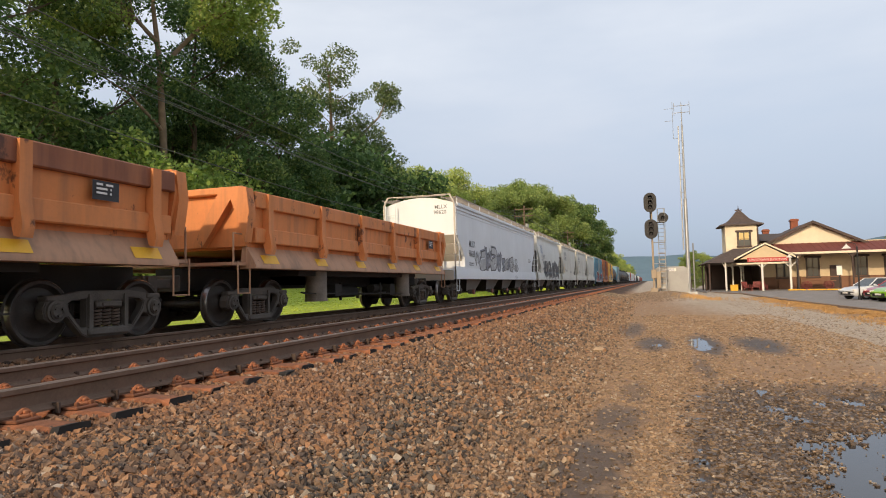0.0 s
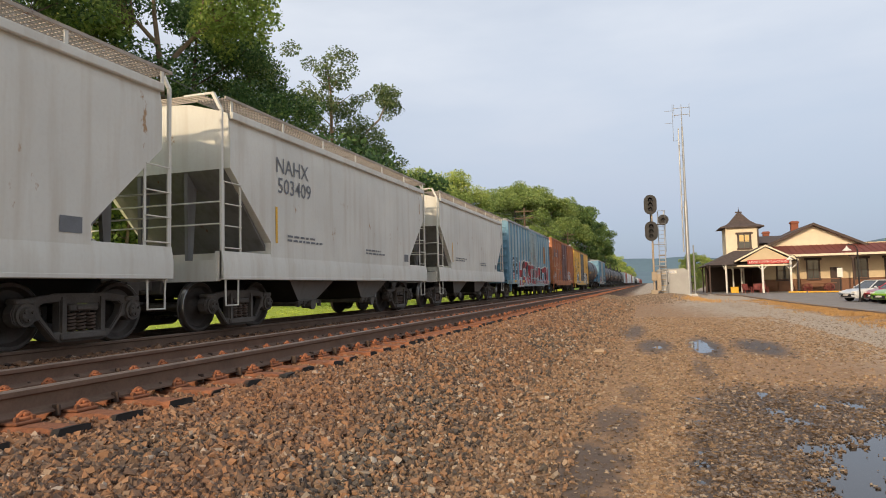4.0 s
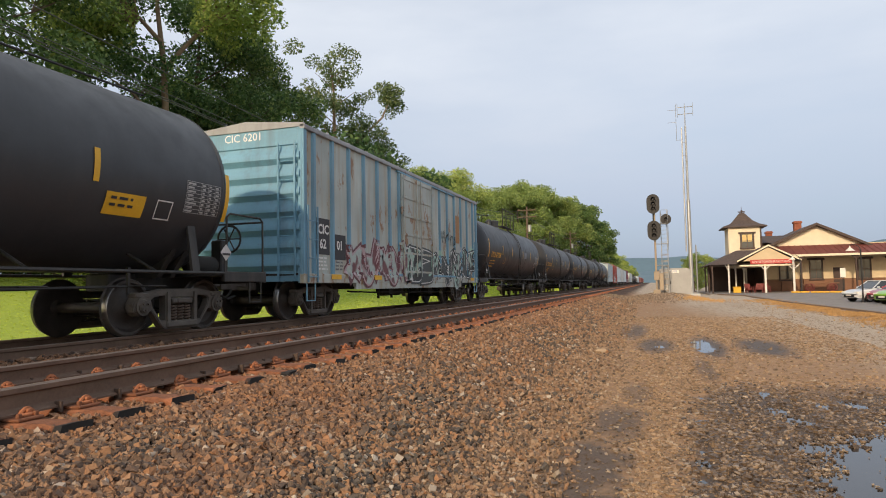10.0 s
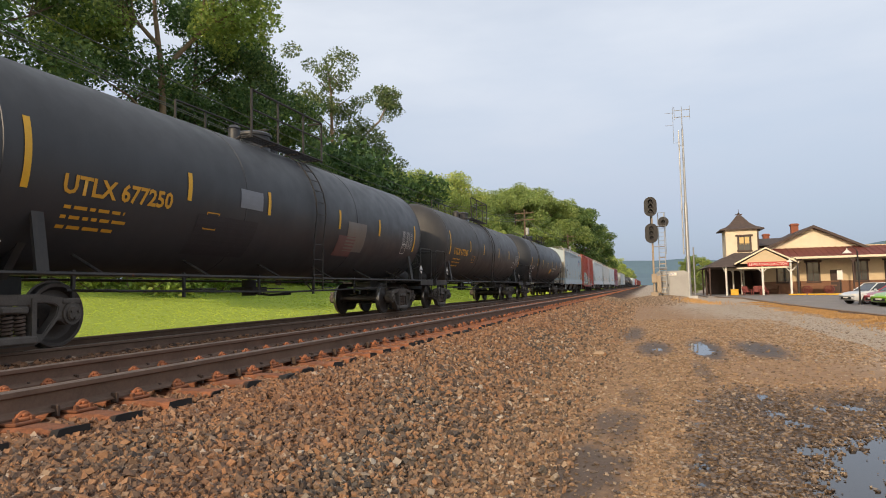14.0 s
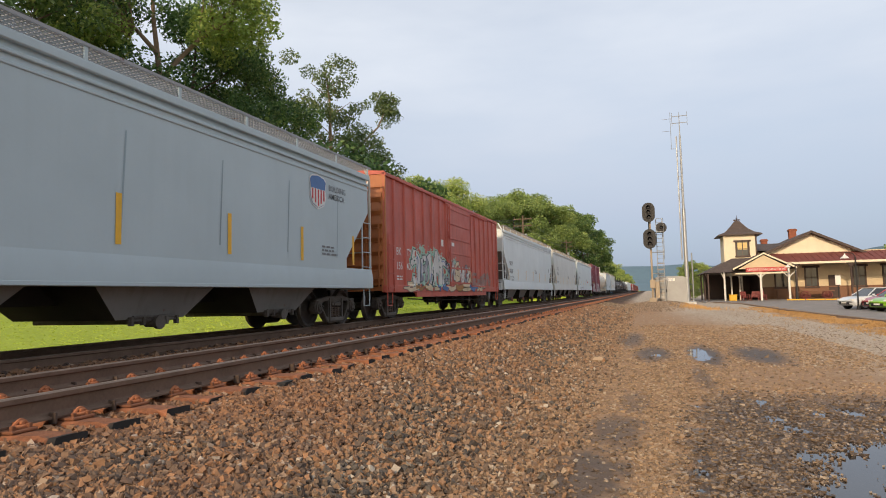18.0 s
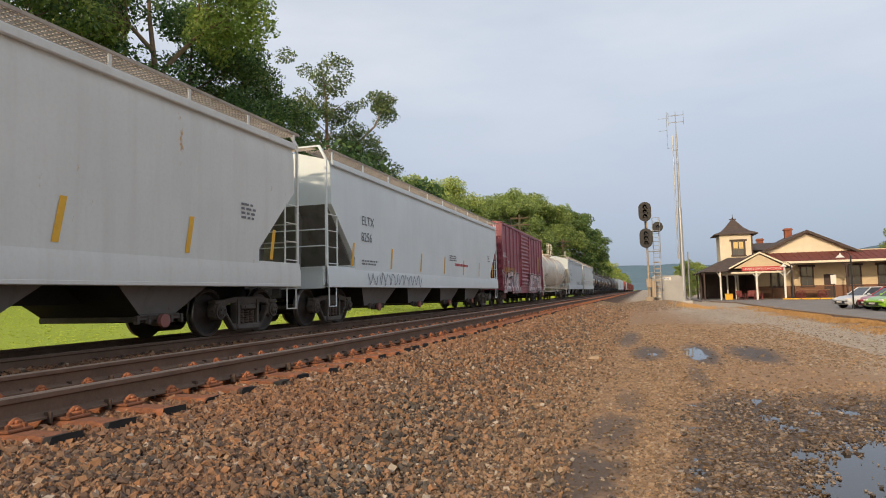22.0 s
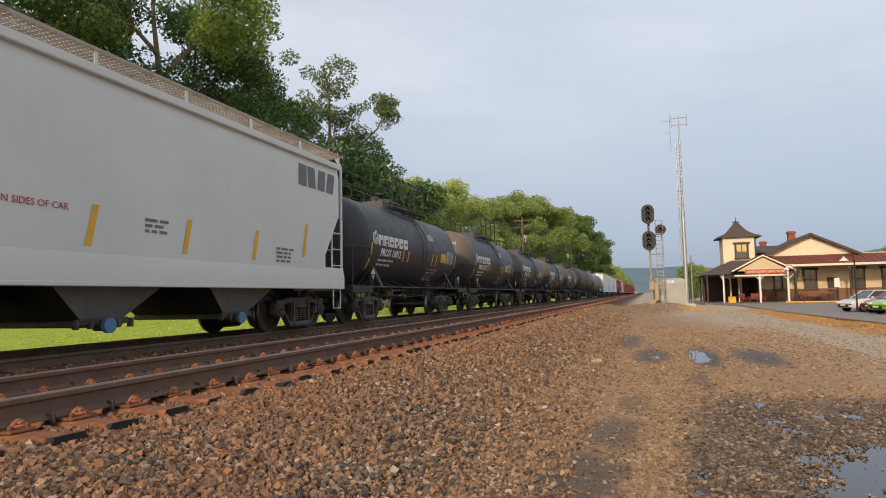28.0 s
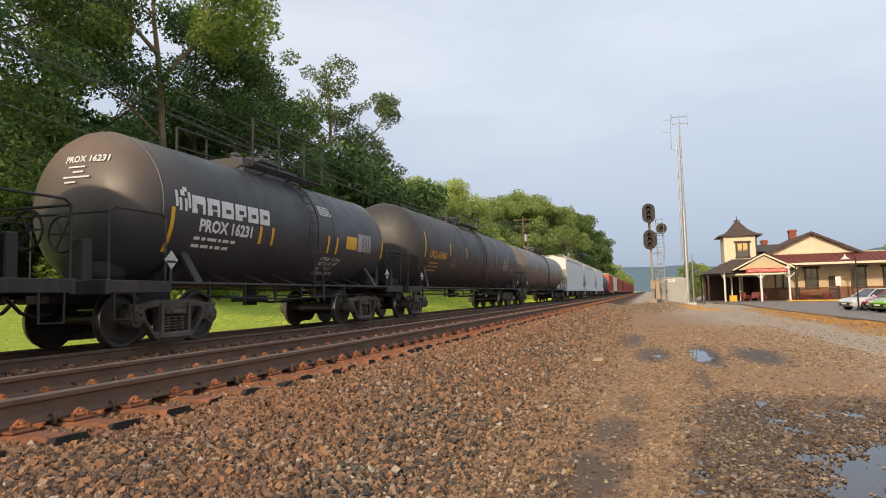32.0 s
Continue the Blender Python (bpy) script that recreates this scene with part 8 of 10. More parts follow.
    car, L, s = tank(482.2, 501.5, "long dusty black tank car with yellow stripes", P_BLACK2, R=1.50, zc=2.52, dome="low")
    tank_marks(car, L, s, "UTLX 659631", M_YELTXT)
    car, L, s = tank(502.2, 523.0, "long silver-brown mud-streaked tank car", P_BRONZE, R=1.48, zc=2.50, dome="low")
    stripes(car, L, s, 2.5, 0.6, 6)
    far = ((524.0, 541.6, P_LGREY, P_CREAM), (542.8, 559.6, P_LGREY, None), (560.8, 577.0, P_WHITE, None))
    for a, b, m, e in far:
        hopper(a, b, "plain grey covered hopper far down the train", m, 3, bay_mat=P_BAY, end_mat=e)
    tank(578, 594, "black tank car far down the train", P_BLACK, dome="low")
    boxcar(595.2, 610.6, "rusty red boxcar with pale roof", P_RED, P_RED, roof_mat=P_CREAM)
    hopper(612.0, 630, "cream covered hopper far down the train", P_CREAM, 3, bay_mat=P_BAY)
    for k, u in enumerate(range(631, 840, 17)):
        boxcar(u, u + 15.4, "red-brown boxcar far down the train", (P_RED, P_RUST, P_MAROON)[k % 3], (P_RED, P_RUST, P_MAROON)[k % 3], eave=4.4)


def cic_marks(car, L, s, a, b, whole, dy):
    over = lambda p, q: s(p, q) + 0.012
    o = -L / 2 + 1.05 + dy
    decal(car, o, 1.50, 0.62, 0.85, M_BLACKTXT, s, "number_panel", "black lettering panel")
    decal(car, o + 0.88, 1.40, 0.58, 0.62, M_BLACKTXT, s, "number_panel", "black lettering panel")
    letter(car, "CIC", o + 0.04, 1.99, 0.31, M_WHITE, surf=over, bold=0.010)
    letter(car, a, o + 0.12, 1.65, 0.31, M_WHITE, surf=over, bold=0.010)
    letter(car, b, o + 0.96, 1.65, 0.31, M_WHITE, surf=over, bold=0.010)
    small_print(car, o + 0.05, 1.40, 0.5, 4, M_WHITE, s, 17, 0.04, 0.085)
    small_print(car, o + 0.92, 1.32, 0.5, 3, M_GREYTXT, s, 18, 0.04, 0.085)
    letter(car, whole, -0.55, 4.12, 0.26, M_WHITE, x=-L / 2 + 0.026, turn=1)
    reflectors(car, L, lambda y, z: 1.575, 0.92, 0.12, 6, 0.5, skip=(2, 3, 4))


def stripes(car, L, s, z, h, n, mat=None):
    for i in range(n):
        y = -L / 2 + 1.65 + (L - 4.0) * i / (n - 1)
        decal(car, y, z - h / 2, 0.10, h, mat or M_YELLOW, s, "reflector")


def tank_marks(car, L, s, mark, mat):
    letter(car, mark, -L / 2 + 2.2, 2.10, 0.35, mat, surf=s, bold=0.010)
    small_print(car, -L / 2 + 2.3, 1.90, 1.3, 3, mat, s, 7, 0.045, 0.13)
    for y, z, h in ((1.62, 2.08, 0.90), (4.55, 2.28, 0.47), (6.9, 2.28, 0.47), (10.0, 2.26, 0.47), (12.45, 2.26, 0.47), (15.3, 1.95, 0.85)):
        decal(car, -L / 2 + y, z, 0.10, h, M_YELLOW, s, "reflector")
    if mark.endswith("250"):
        decal(car, -L / 2 + 6.0, 2.33, 0.72, 0.36, M_GREYPLATE, s, "placard")
        decal(car, -L / 2 + 4.9, 1.42, 1.75, 0.68, M_BLACKTXT, s, "paint_patch", "fresh black paint patch")
        decal(car, -L / 2 + 10.1, 1.62, 0.95, 0.50, P_PLUM, s, "paint_patch", "brown paint patch")
    else:
        decal(car, -L / 2 + 10.5, 2.28, 0.7, 0.36, M_GREYPLATE if mark.endswith(("784", "324")) else P_BLACK, s, "placard")
    print_table(car, -L / 2 + 14.3, 2.02, 0.85, 0.52, 8, M_GREYPLATE2, s, 8)
    for yy in (-L / 2 + 5.1, L / 2 - 2.9):
        fr = Geo()
        for y, z, w, h in ((0, 0, 0.34, 0.02), (0, 0.28, 0.34, 0.02), (0, 0, 0.02, 0.3), (0.32, 0, 0.02, 0.3)):
            fr.add([(s(yy + y + p, 1.85 + z + q) + 0.012, yy + y + p, 1.85 + z + q) for p, q in ((0, 0), (w, 0), (w, h), (0, h))], [(0, 1, 2, 3)])
        part("stencil_frame", fr, mat if yy < 0 else M_WHITE, car, smooth=0)


M_GREYPLATE2 = plain("dusty_white_print", (0.42, 0.42, 0.41), 0.6, 0.0, 0.15, 4.0)
M_GREYPLATE = plain("grey_plate", (0.20, 0.215, 0.24), 0.5, 0.0, 0.1, 4.0)


def procor_marks(car, L, s, num, R, zc):
    # the company name as plain shapes, its device as small bars
    y = -L / 2 + 1.50
    for k in range(6):
        u = y + 0.40 + 0.405 * k
        decal(car, u, 2.25, 0.35, 0.32, M_WHITE, s, "company_mark", lean=0.04)
        decal(car, u + 0.12, 2.37 if k % 2 else 2.34, 0.15, 0.08, P_BLACK, s, "company_mark", lift=0.014)
        if k in (0, 1, 3):
            decal(car, u + (0.14 if k < 3 else 0.22), 2.25, 0.13, 0.09, P_BLACK, s, "company_mark", lift=0.014)
    for dy, dz, h in ((0.0, 2.32, 0.28), (0.09, 2.26, 0.22), (0.22, 2.26, 0.22), (0.31, 2.32, 0.28), (0.13, 2.52, 0.10), (0.20, 2.60, 0.08)):
        decal(car, y + dy, dz, 0.065 if h > 0.2 else 0.10, h, M_WHITE, s, "company_device")
    letter(car, "PROX " + num, y + 0.62, 1.96, 0.30, M_WHITE, surf=s, bold=0.012)
    small_print(car, y + 0.55, 1.80, 1.4, 2, M_WHITE, s, 9, 0.055, 0.13)
    for d, z, h in ((1.40, 1.55, 0.75), (3.94, 1.86, 0.36), (4.38, 1.86, 0.36), (6.85, 1.84, 0.42), (7.3, 1.84, 0.42), (L - 1.25, 1.85, 0.5)):
        decal(car, -L / 2 + d, z, 0.09, h, M_YELLOW, s, "reflector")
    for k, row in enumerate(("INTERIOR   COATING", "PLASTIC 3073  C-497", "PRO       07-2019", "EXTERIOR  COATING")):
        letter(car, row, -L / 2 + 6.70, 1.66 - 0.115 * k, 0.105, M_WHITE, surf=s)
    decal(car, -L / 2 + 7.85, 2.0, 0.62, 0.34, M_YELLOW, s, "placard")
    small_print(car, -L / 2 + 6.55, 2.95, 0.75, 5, M_WHITE, s, 13, 0.03, 0.05)
    print_table(car, -L / 2 + 8.55, 1.98, 0.85, 0.46, 7, M_WHITE, s, 10)
    hs = Geo()
    hs.prism([(-0.52, zc + R * 0.86), (0.52, zc + R * 0.86), (0.46, zc + R + 0.22), (-0.46, zc + R + 0.22)], -1.15, 1.15, "y")
    hs.cbox(-0.50, 0.50, -0.55, 0.55, zc + R + 0.22, zc + R + 0.30, 0.02)
    part("dome_housing", hs, P_BLACK2, car, "long dark fittings housing on top of the tank")
    # number on the head that faces the camera
    hd = 0.62
    me = words("PROX " + num, 0.155, 0.004)
    for v in me.vertices:
        x, z = -0.18 + v.co.x, zc + 0.70 + v.co.y
        rr = min(0.999, math.hypot(x, z - zc) / R)
        v.co = (x, -L / 2 + 0.62 + hd * (1 - math.sqrt(1 - rr * rr)) - 0.02, z)
    me.materials.append(M_WHITE)
    part("lettering", me, None, car)
    g = Geo()
    for r, (u, w) in enumerate(((0.05, 0.5), (0.18, 0.3), (-0.05, 0.8), (0.0, 0.35))):
        vs = []
        for a, b in ((u, 0), (u + w * 0.8, 0), (u + w * 0.8, 0.028), (u, 0.028)):
            x, z = -0.1 + a * 0.8, zc + 0.60 - 0.085 * r + b
            rr = min(0.999, math.hypot(x, z - zc) / R)
            vs.append((x, -L / 2 + 0.62 + hd * (1 - math.sqrt(1 - rr * rr)) - 0.03, z))
        g.add(vs, [(0, 1, 2, 3)])
    part("small_print", g, M_WHITE, car, smooth=0)


def shield(car, y, z, s):
    k0 = 0.6
    out = [(-0.62, 0.42), (-0.45, 0.55), (0, 0.62), (0.45, 0.55), (0.62, 0.42), (0.55, 0.1), (0.62, -0.2), (0.45, -0.5), (0, -0.66), (-0.45, -0.5), (-0.62, -0.2), (-0.55, 0.1)]
    for k, (f, mat, lift) in enumerate(((1.08 * k0, M_WHITE, 0.010), (k0, S_BLUE, 0.014))):
        g = Geo()
        g.add([(s(y + u * f, z + v * f) + lift, y + u * f, z + v * f) for u, v in out], [tuple(range(len(out)))])
        part("shield", g, mat, car, smooth=0)
    low = [(-0.55, 0.1), (0.55, 0.1), (0.62, -0.2), (0.45, -0.5), (0, -0.66), (-0.45, -0.5), (-0.62, -0.2)]
    g = Geo()
    g.add([(s(y + u * 0.97 * k0, z + v * 0.97 * k0) + 0.018, y + u * 0.97 * k0, z + v * 0.97 * k0) for u, v in low], [tuple(range(len(low)))])
    part("shield_field", g, M_WHITE, car, smooth=0)
    for k in range(5):
        u = (-0.44 + 0.22 * k) * k0
        decal(car, y + u - 0.03, z - (0.58 * k0 - abs(u) * 0.55), 0.06, 0.66 * k0 - abs(u) * 0.55, M_REDTXT, s, "shield_stripe", lift=0.022)


P_UNDERG = paint("dusty_underbody", (0.20, 0.19, 0.18), 0.6, 0.4, 0.5)
build_train()

# ---- trees ----


def leaf_material(name, dark, light, warm):
    m, n, l, p = nodes_of(name)
    geo = n.new("ShaderNodeNewGeometry")
    r = n.new("ShaderNodeValToRGB")
    r.color_ramp.elements.new(0.9)
    for e, (q, c) in zip(r.color_ramp.elements, ((0.0, dark), (0.7, light), (1.0, warm))):
        e.position, e.color = q, (*c, 1)
    l.new(geo.outputs["Random Per Island"], r.inputs["Fac"])
    big = noise_of(n, l, n.new("ShaderNodeTexCoord").outputs["Object"], 0.35, 3)
    col = mix_of(n, l, ramp_of(n, l, big, 0.35, 0.65), r.outputs["Color"], mix_of(n, l, 0.5, r.outputs["Color"], light))
    l.new(col, p.inputs["Base Color"])
    p.inputs["Roughness"].default_value, p.inputs["Specular IOR Level"].default_value = 0.6, 0.3
    tr = n.new("ShaderNodeBsdfTranslucent")
    l.new(mix_of(n, l, 0.5, col, light), tr.inputs["Color"])
    mx = n.new("ShaderNodeMixShader")
    mx.inputs[0].default_value = 0.30
    l.new(p.outputs[0], mx.inputs[1])
    l.new(tr.outputs[0], mx.inputs[2])
    l.new(mx.outputs[0], n["Material Output"].inputs["Surface"])
    return m


L_DEEP = leaf_material("deep_green_leaves", (0.022, 0.050, 0.022), (0.112, 0.205, 0.068), (0.31, 0.41, 0.125))
L_MID = leaf_material("mid_green_leaves", (0.028, 0.058, 0.022), (0.150, 0.240, 0.072), (0.41, 0.46, 0.135))
L_BRIGHT = leaf_material("yellow_green_leaves", (0.165, 0.235, 0.070), (0.45, 0.54, 0.145), (0.66, 0.62, 0.20))
# leaves of the far trees, with distance haze mixed into their green
L_FAR = leaf_material("haze_paled_leaves", (0.105, 0.160, 0.052), (0.30, 0.395, 0.115), (0.46, 0.49, 0.160))
L_YELLOW = leaf_material("olive_green_leaves", (0.095, 0.160, 0.043), (0.31, 0.43, 0.095), (0.54, 0.55, 0.14))
L_GREY = leaf_material("grey_green_leaves", (0.069, 0.106, 0.045), (0.163, 0.225, 0.090), (0.288, 0.288, 0.119))
M_BARK = plain("grey_brown_bark", (0.115, 0.085, 0.058), 0.9, 0, 0.35, 3.0, 0.6, 14)
M_BARKL = plain("pale_brown_bark", (0.20, 0.145, 0.09), 0.9, 0, 0.35, 3.0, 0.6, 14)


def leaves_mesh(name, clumps, mat, seed, per, size):
    """A crown of many small leaves strewn through the given clumps (centre, radius)."""
    rng = np.random.default_rng(seed)
    cs = []
    for c, r in clumps:
        k = int(per * (r / 1.4) ** 2)
        d = rng.normal(size=(k, 3))
        d /= np.linalg.norm(d, axis=1)[:, None]
        d *= (r * (0.35 + 0.75 * rng.random(k) ** 0.6))[:, None]
        d[:, 2] *= 0.72
        cs.append(np.array(c)[None] + d)
    c = np.concatenate(cs)
    k = len(c)
    nrm = rng.normal(size=(k, 3)) + np.array((0, 0, 0.7))
    nrm /= np.linalg.norm(nrm, axis=1)[:, None]
    a = np.cross(nrm, rng.normal(size=(k, 3)))
    a /= np.linalg.norm(a, axis=1)[:, None]
    b = np.cross(nrm, a)
    s = size * (0.6 + 0.8 * rng.random(k))[:, None]
    v = np.stack([c - a * s, c - b * s * 0.55 + nrm * s * 0.12, c + a * s, c + b * s * 0.55 + nrm * s * 0.12], 1).reshape(-1, 3)
    me = bpy.data.meshes.new(name)
    me.vertices.add(4 * k), me.loops.add(4 * k), me.polygons.add(k)
    me.vertices.foreach_set("co", v.reshape(-1))
    me.loops.foreach_set("vertex_index", np.arange(4 * k, dtype=np.int32))
    me.polygons.foreach_set("loop_start", np.arange(0, 4 * k, 4, dtype=np.int32))
    me.update(calc_edges=True)
    me.materials.append(mat)
    return me


def tree_parts(seed, H, R, base, mat, bark, per=150, size=0.20, limbs=13, r0=0.32, lean=(0, 0)):
    """Trunk with tapering limbs, and the clumps of its crown."""
    rng = random.Random(seed)
    g = Geo()
    pts, p = [], Vector((0, 0, -0.3))
    n = 8
    for i in range(n + 1):
        t = i / n
        pts.append(Vector((lean[0] * t * t + rng.uniform(-0.15, 0.15) * t, lean[1] * t * t + rng.uniform(-0.15, 0.15) * t, -0.3 + t * H * 0.92)))
    rad = lambda t: r0 * (1 - 0.85 * t)
    for i in range(n):
        g.cyl(pts[i], pts[i + 1], rad(i / n), 9, rad((i + 1) / n), False)
    clumps = []
    for i in range(limbs):
        t = base + (0.97 - base) * (i + rng.random() * 0.8) / limbs
        q = pts[min(n - 1, int(t * n))].lerp(pts[min(n, int(t * n) + 1)], t * n - int(t * n))
        a = i * 2.4 + rng.uniform(-0.5, 0.5)
        shape = math.sin(math.pi * min(1, max(0.12, (t - base) / (1 - base) * 0.86 + 0.14))) ** 0.6
        reach = R * shape * rng.uniform(0.7, 1.1)
        end = q + Vector((math.cos(a) * reach, math.sin(a) * reach, reach * rng.uniform(0.25, 0.7)))
        mid = q.lerp(end, 0.55) + Vector((0, 0, -0.06 * reach))
        g.cyl(q, mid, rad(t) * 0.5, 6, rad(t) * 0.3, False)
        g.cyl(mid, end, rad(t) * 0.3, 5, 0.02, False)
        clumps.append((end, rng.uniform(1.0, 1.6) * (0.5 + R / 8)))
        for k in range(4):
            w = q.lerp(end, rng.uniform(0.35, 1.0)) + Vector((rng.uniform(-1, 1), rng.uniform(-1, 1), rng.uniform(-0.4, 0.9))) * R * 0.30
            g.cyl(mid, w, rad(t) * 0.16, 4, 0.012, False)
            clumps.append((w, rng.uniform(0.7, 1.35) * (0.5 + R / 8)))
    clumps.append((pts[-1], 1.2))
    return mesh_of("trunk", g, bark, 60), leaves_mesh("crown", clumps, mat, seed, per, size)


def plant(kind, x, y, s, turn, label, dz=0.0, cat="tree", group="trees along the line"):
    t = thing("tree" if cat == "tree" else cat, label, cat, pose(x, y, (0.35 if cat == "tree" and x < -12 else max(0.2, ground_z(x, y))) + dz, 0, 0, turn), group)
    t.scale = (s, s, s)
    for name, me in zip(("trunk", "crown"), kind):
        part(name, me, None, t)
    return t


def make_trees():
    big = [tree_parts(1, 23, 5.2, 0.14, L_DEEP, M_BARK, 420, 0.125, 16), tree_parts(2, 22, 5.0, 0.10, L_MID, M_BARK, 420, 0.125, 16)]
    thin = [tree_parts(1, 23, 6.2, 0.14, L_DEEP, M_BARK, 150, 0.20, 14), tree_parts(2, 22, 5.8, 0.10, L_MID, M_BARK, 150, 0.20, 14)]
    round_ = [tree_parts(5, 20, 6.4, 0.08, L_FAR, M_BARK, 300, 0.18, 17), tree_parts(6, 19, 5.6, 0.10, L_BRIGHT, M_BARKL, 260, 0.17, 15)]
    dark = tree_parts(12, 20, 5.6, 0.06, L_MID, M_BARK, 300, 0.19, 17)
    low = tree_parts(7, 8, 4.2, 0.05, L_DEEP, M_BARK, 300, 0.16, 10, 0.14)
    olive = tree_parts(9, 8, 3.6, 0.05, L_YELLOW, M_BARKL, 260, 0.13, 10, 0.14)
    bush = tree_parts(8, 4.5, 3.0, 0.02, L_MID, M_BARK, 200, 0.18, 9, 0.08)
    rng = random.Random(5)
    deep, mid = "tall tree with dense dark green leaves", "tall tree with green leaves and brown limbs"
    rows = ((big[0], -22.6, 10.5, 1.06, deep), (big[1], -25.5, 17.5, 0.98, mid), (big[0], -28.8, 24.6, 0.95, deep), (big[1], -29.0, 33.4, 0.72, mid), (big[0], -26.2, 32.0, 0.90, deep), (big[1], -24.6, 35.2, 0.86, mid), (big[0], -24.6, 38.6, 0.72, deep), (big[1], -24.4, 42.0, 0.56, mid), (big[0], -30.0, 41.0, 0.80, deep))
    for kind, x, y, s, label in rows:
        plant(kind, x, y, s, rng.uniform(0, 360), label)
    for x, y, s in ((-22.2, 22.6, 0.98), (-22.4, 27.8, 1.02)):
        plant(olive, x, y, s, rng.uniform(0, 360), "olive-leaved young tree before the wood")
    # the forked tree whose bare trunk stands before the wood
    g = Geo()
    for line, r in ((((0, 0, -0.3), (0.1, 0, 5.0), (0.05, 0.1, 9.0), (-0.15, 0, 13.2), (-0.45, 0.2, 16.0), (-0.6, 0, 19.5)), 0.27), (((-0.1, 0, 12.6), (0.7, 0.2, 13.9), (1.8, 0.3, 15.3), (3.4, 0.2, 16.6), (4.6, 0, 18.5)), 0.16), (((-0.3, 0, 14.2), (-1.2, -0.3, 15.1), (-2.2, 0.2, 16.3), (-3.6, 0.5, 17.2)), 0.13), (((1.8, 0.3, 15.3), (2.0, 0.4, 17.0), (2.2, 0.3, 19.0)), 0.09), (((0.0, 0, 9.5), (-1.6, -0.4, 11.2), (-2.8, -0.2, 12.0)), 0.10)):
        for k in range(len(line) - 1):
            f = lambda q: r * (1 - 0.75 * q / (len(line) - 1))
            g.cyl(line[k], line[k + 1], f(k), 8, f(k + 1), False)
    crown = [((rng.uniform(1.9, 5.5), rng.gauss(0, 1.2), rng.uniform(15.1, 20.0)), rng.uniform(0.55, 1.0)) for i in range(64)]
    crown += [((rng.uniform(-5.6, -1.7), rng.gauss(0, 1.3), rng.uniform(13.8, 19.5)), rng.uniform(0.55, 1.05)) for i in range(70)]
    for c, r in crown[::2]:
        q = (2.6, 0.2, 15.9) if c[0] > 0 else (-1.4, 0, 15.2)
        g.cyl(q, c, 0.045, 5, 0.012, False)
    t = thing("tree", "tall forked tree with olive leaves and a bare trunk", "tree", pose(-24.0, 26.8, 0.35, 0, 0, 41.8), "trees along the line")
    part("trunk", g, M_BARKL, t, smooth=60)
    part("crown", leaves_mesh("crown", crown, L_YELLOW, 45, 420, 0.12), None, t)
    plant(low, -27, 55, 1.75, 200, "dark green tree of middling height")
    plant(low, -27.5, 63, 1.6, 100, "dark green tree of middling height")
    for i, (x, y, s) in enumerate(((-26.4, 65.5, 0.80), (-27.0, 73.0, 0.84), (-26.5, 79.5, 0.86), (-26.2, 87.0, 0.95), (-25.0, 93.5, 0.86), (-31, 84, 0.9))):
        plant(round_[1], x, y, s, 47 * i, "round tree with yellow-green leaves and pale limbs")
    # the tall thin tree with a single tuft at its top
    g = Geo()
    stem = ((0, 0, -0.2), (0.1, -0.3, 7), (0, 0, 11.5), (0, -0.8, 15), (0.2, -1.2, 18), (0, -1.6, 21))
    for k in range(5):
        g.cyl(stem[k], stem[k + 1], 0.30 - 0.05 * k, 8, 0.25 - 0.05 * k, False)
    limb = ((0, 0, 11.3), (0.2, 3.0, 14.2), (0, 6.5, 16.6), (0.1, 9.5, 18.6), (0, 11.6, 20.8))
    for k in range(4):
        g.cyl(limb[k], limb[k + 1], 0.20 - 0.035 * k, 7, 0.165 - 0.035 * k, False)
    for k in range(16):
        z = rng.uniform(13, 20)
        g.cyl((0, -1, z), (rng.uniform(-2.2, 2.2), -1 + rng.uniform(-3, 3), z + rng.uniform(0.6, 1.8)), 0.05, 5, 0.015, False)
    crown = [((rng.gauss(0, 1.1), -1.2 + rng.gauss(0, 1.9), rng.uniform(15.2, 21.6)), rng.uniform(0.65, 1.0)) for i in range(30)]
    crown += [((rng.gauss(0, 0.8), 12.0 + rng.gauss(0, 1.1), 21.4 + rng.gauss(0, 0.75)), rng.uniform(0.7, 1.05)) for i in range(16)]
    crown += [((rng.gauss(0, 1.3), rng.uniform(1.5, 10.5), rng.uniform(13.2, 17.2)), rng.uniform(0.8, 1.2)) for i in range(26)]
    t = thing("tree", "forked thin-crowned tree with one leafy tuft on a bare limb", "tree", pose(-26, 50.2, 0.3), "trees along the line")
    part("trunk", g, M_BARKL, t, smooth=60)
    part("crown", leaves_mesh("crown", crown, L_GREY, 44, 430, 0.13), None, t)
    for i, y in enumerate((45, 50, 54, 58)):
        plant(low, -27.5, y, 1.5, 70 * i, "dark green tree of middling height")
    # the wood behind, the shrubs at its foot
    for i in range(13):
        plant(thin[i % 2], -37 - rng.uniform(0, 6), 4 + i * 7.0, rng.uniform(0.8, 1.0) * (0.74 if i < 4 else 0.58), rng.uniform(0, 360), deep)
    for i in range(15):
        plant(low if i % 3 else bush, -30.5 - rng.uniform(0, 4), 6 + i * 5.2, rng.uniform(0.75, 1.25), rng.uniform(0, 360), "dense leafy shrub at the foot of the trees", cat="shrub", group="shrubs")
    for i in range(26):
        plant(low, -33 - rng.uniform(0, 12), -4 + i * 5.5, rng.uniform(0.9, 1.5), rng.uniform(0, 360), "dense undergrowth tree within the wood", cat="shrub", group="shrubs")
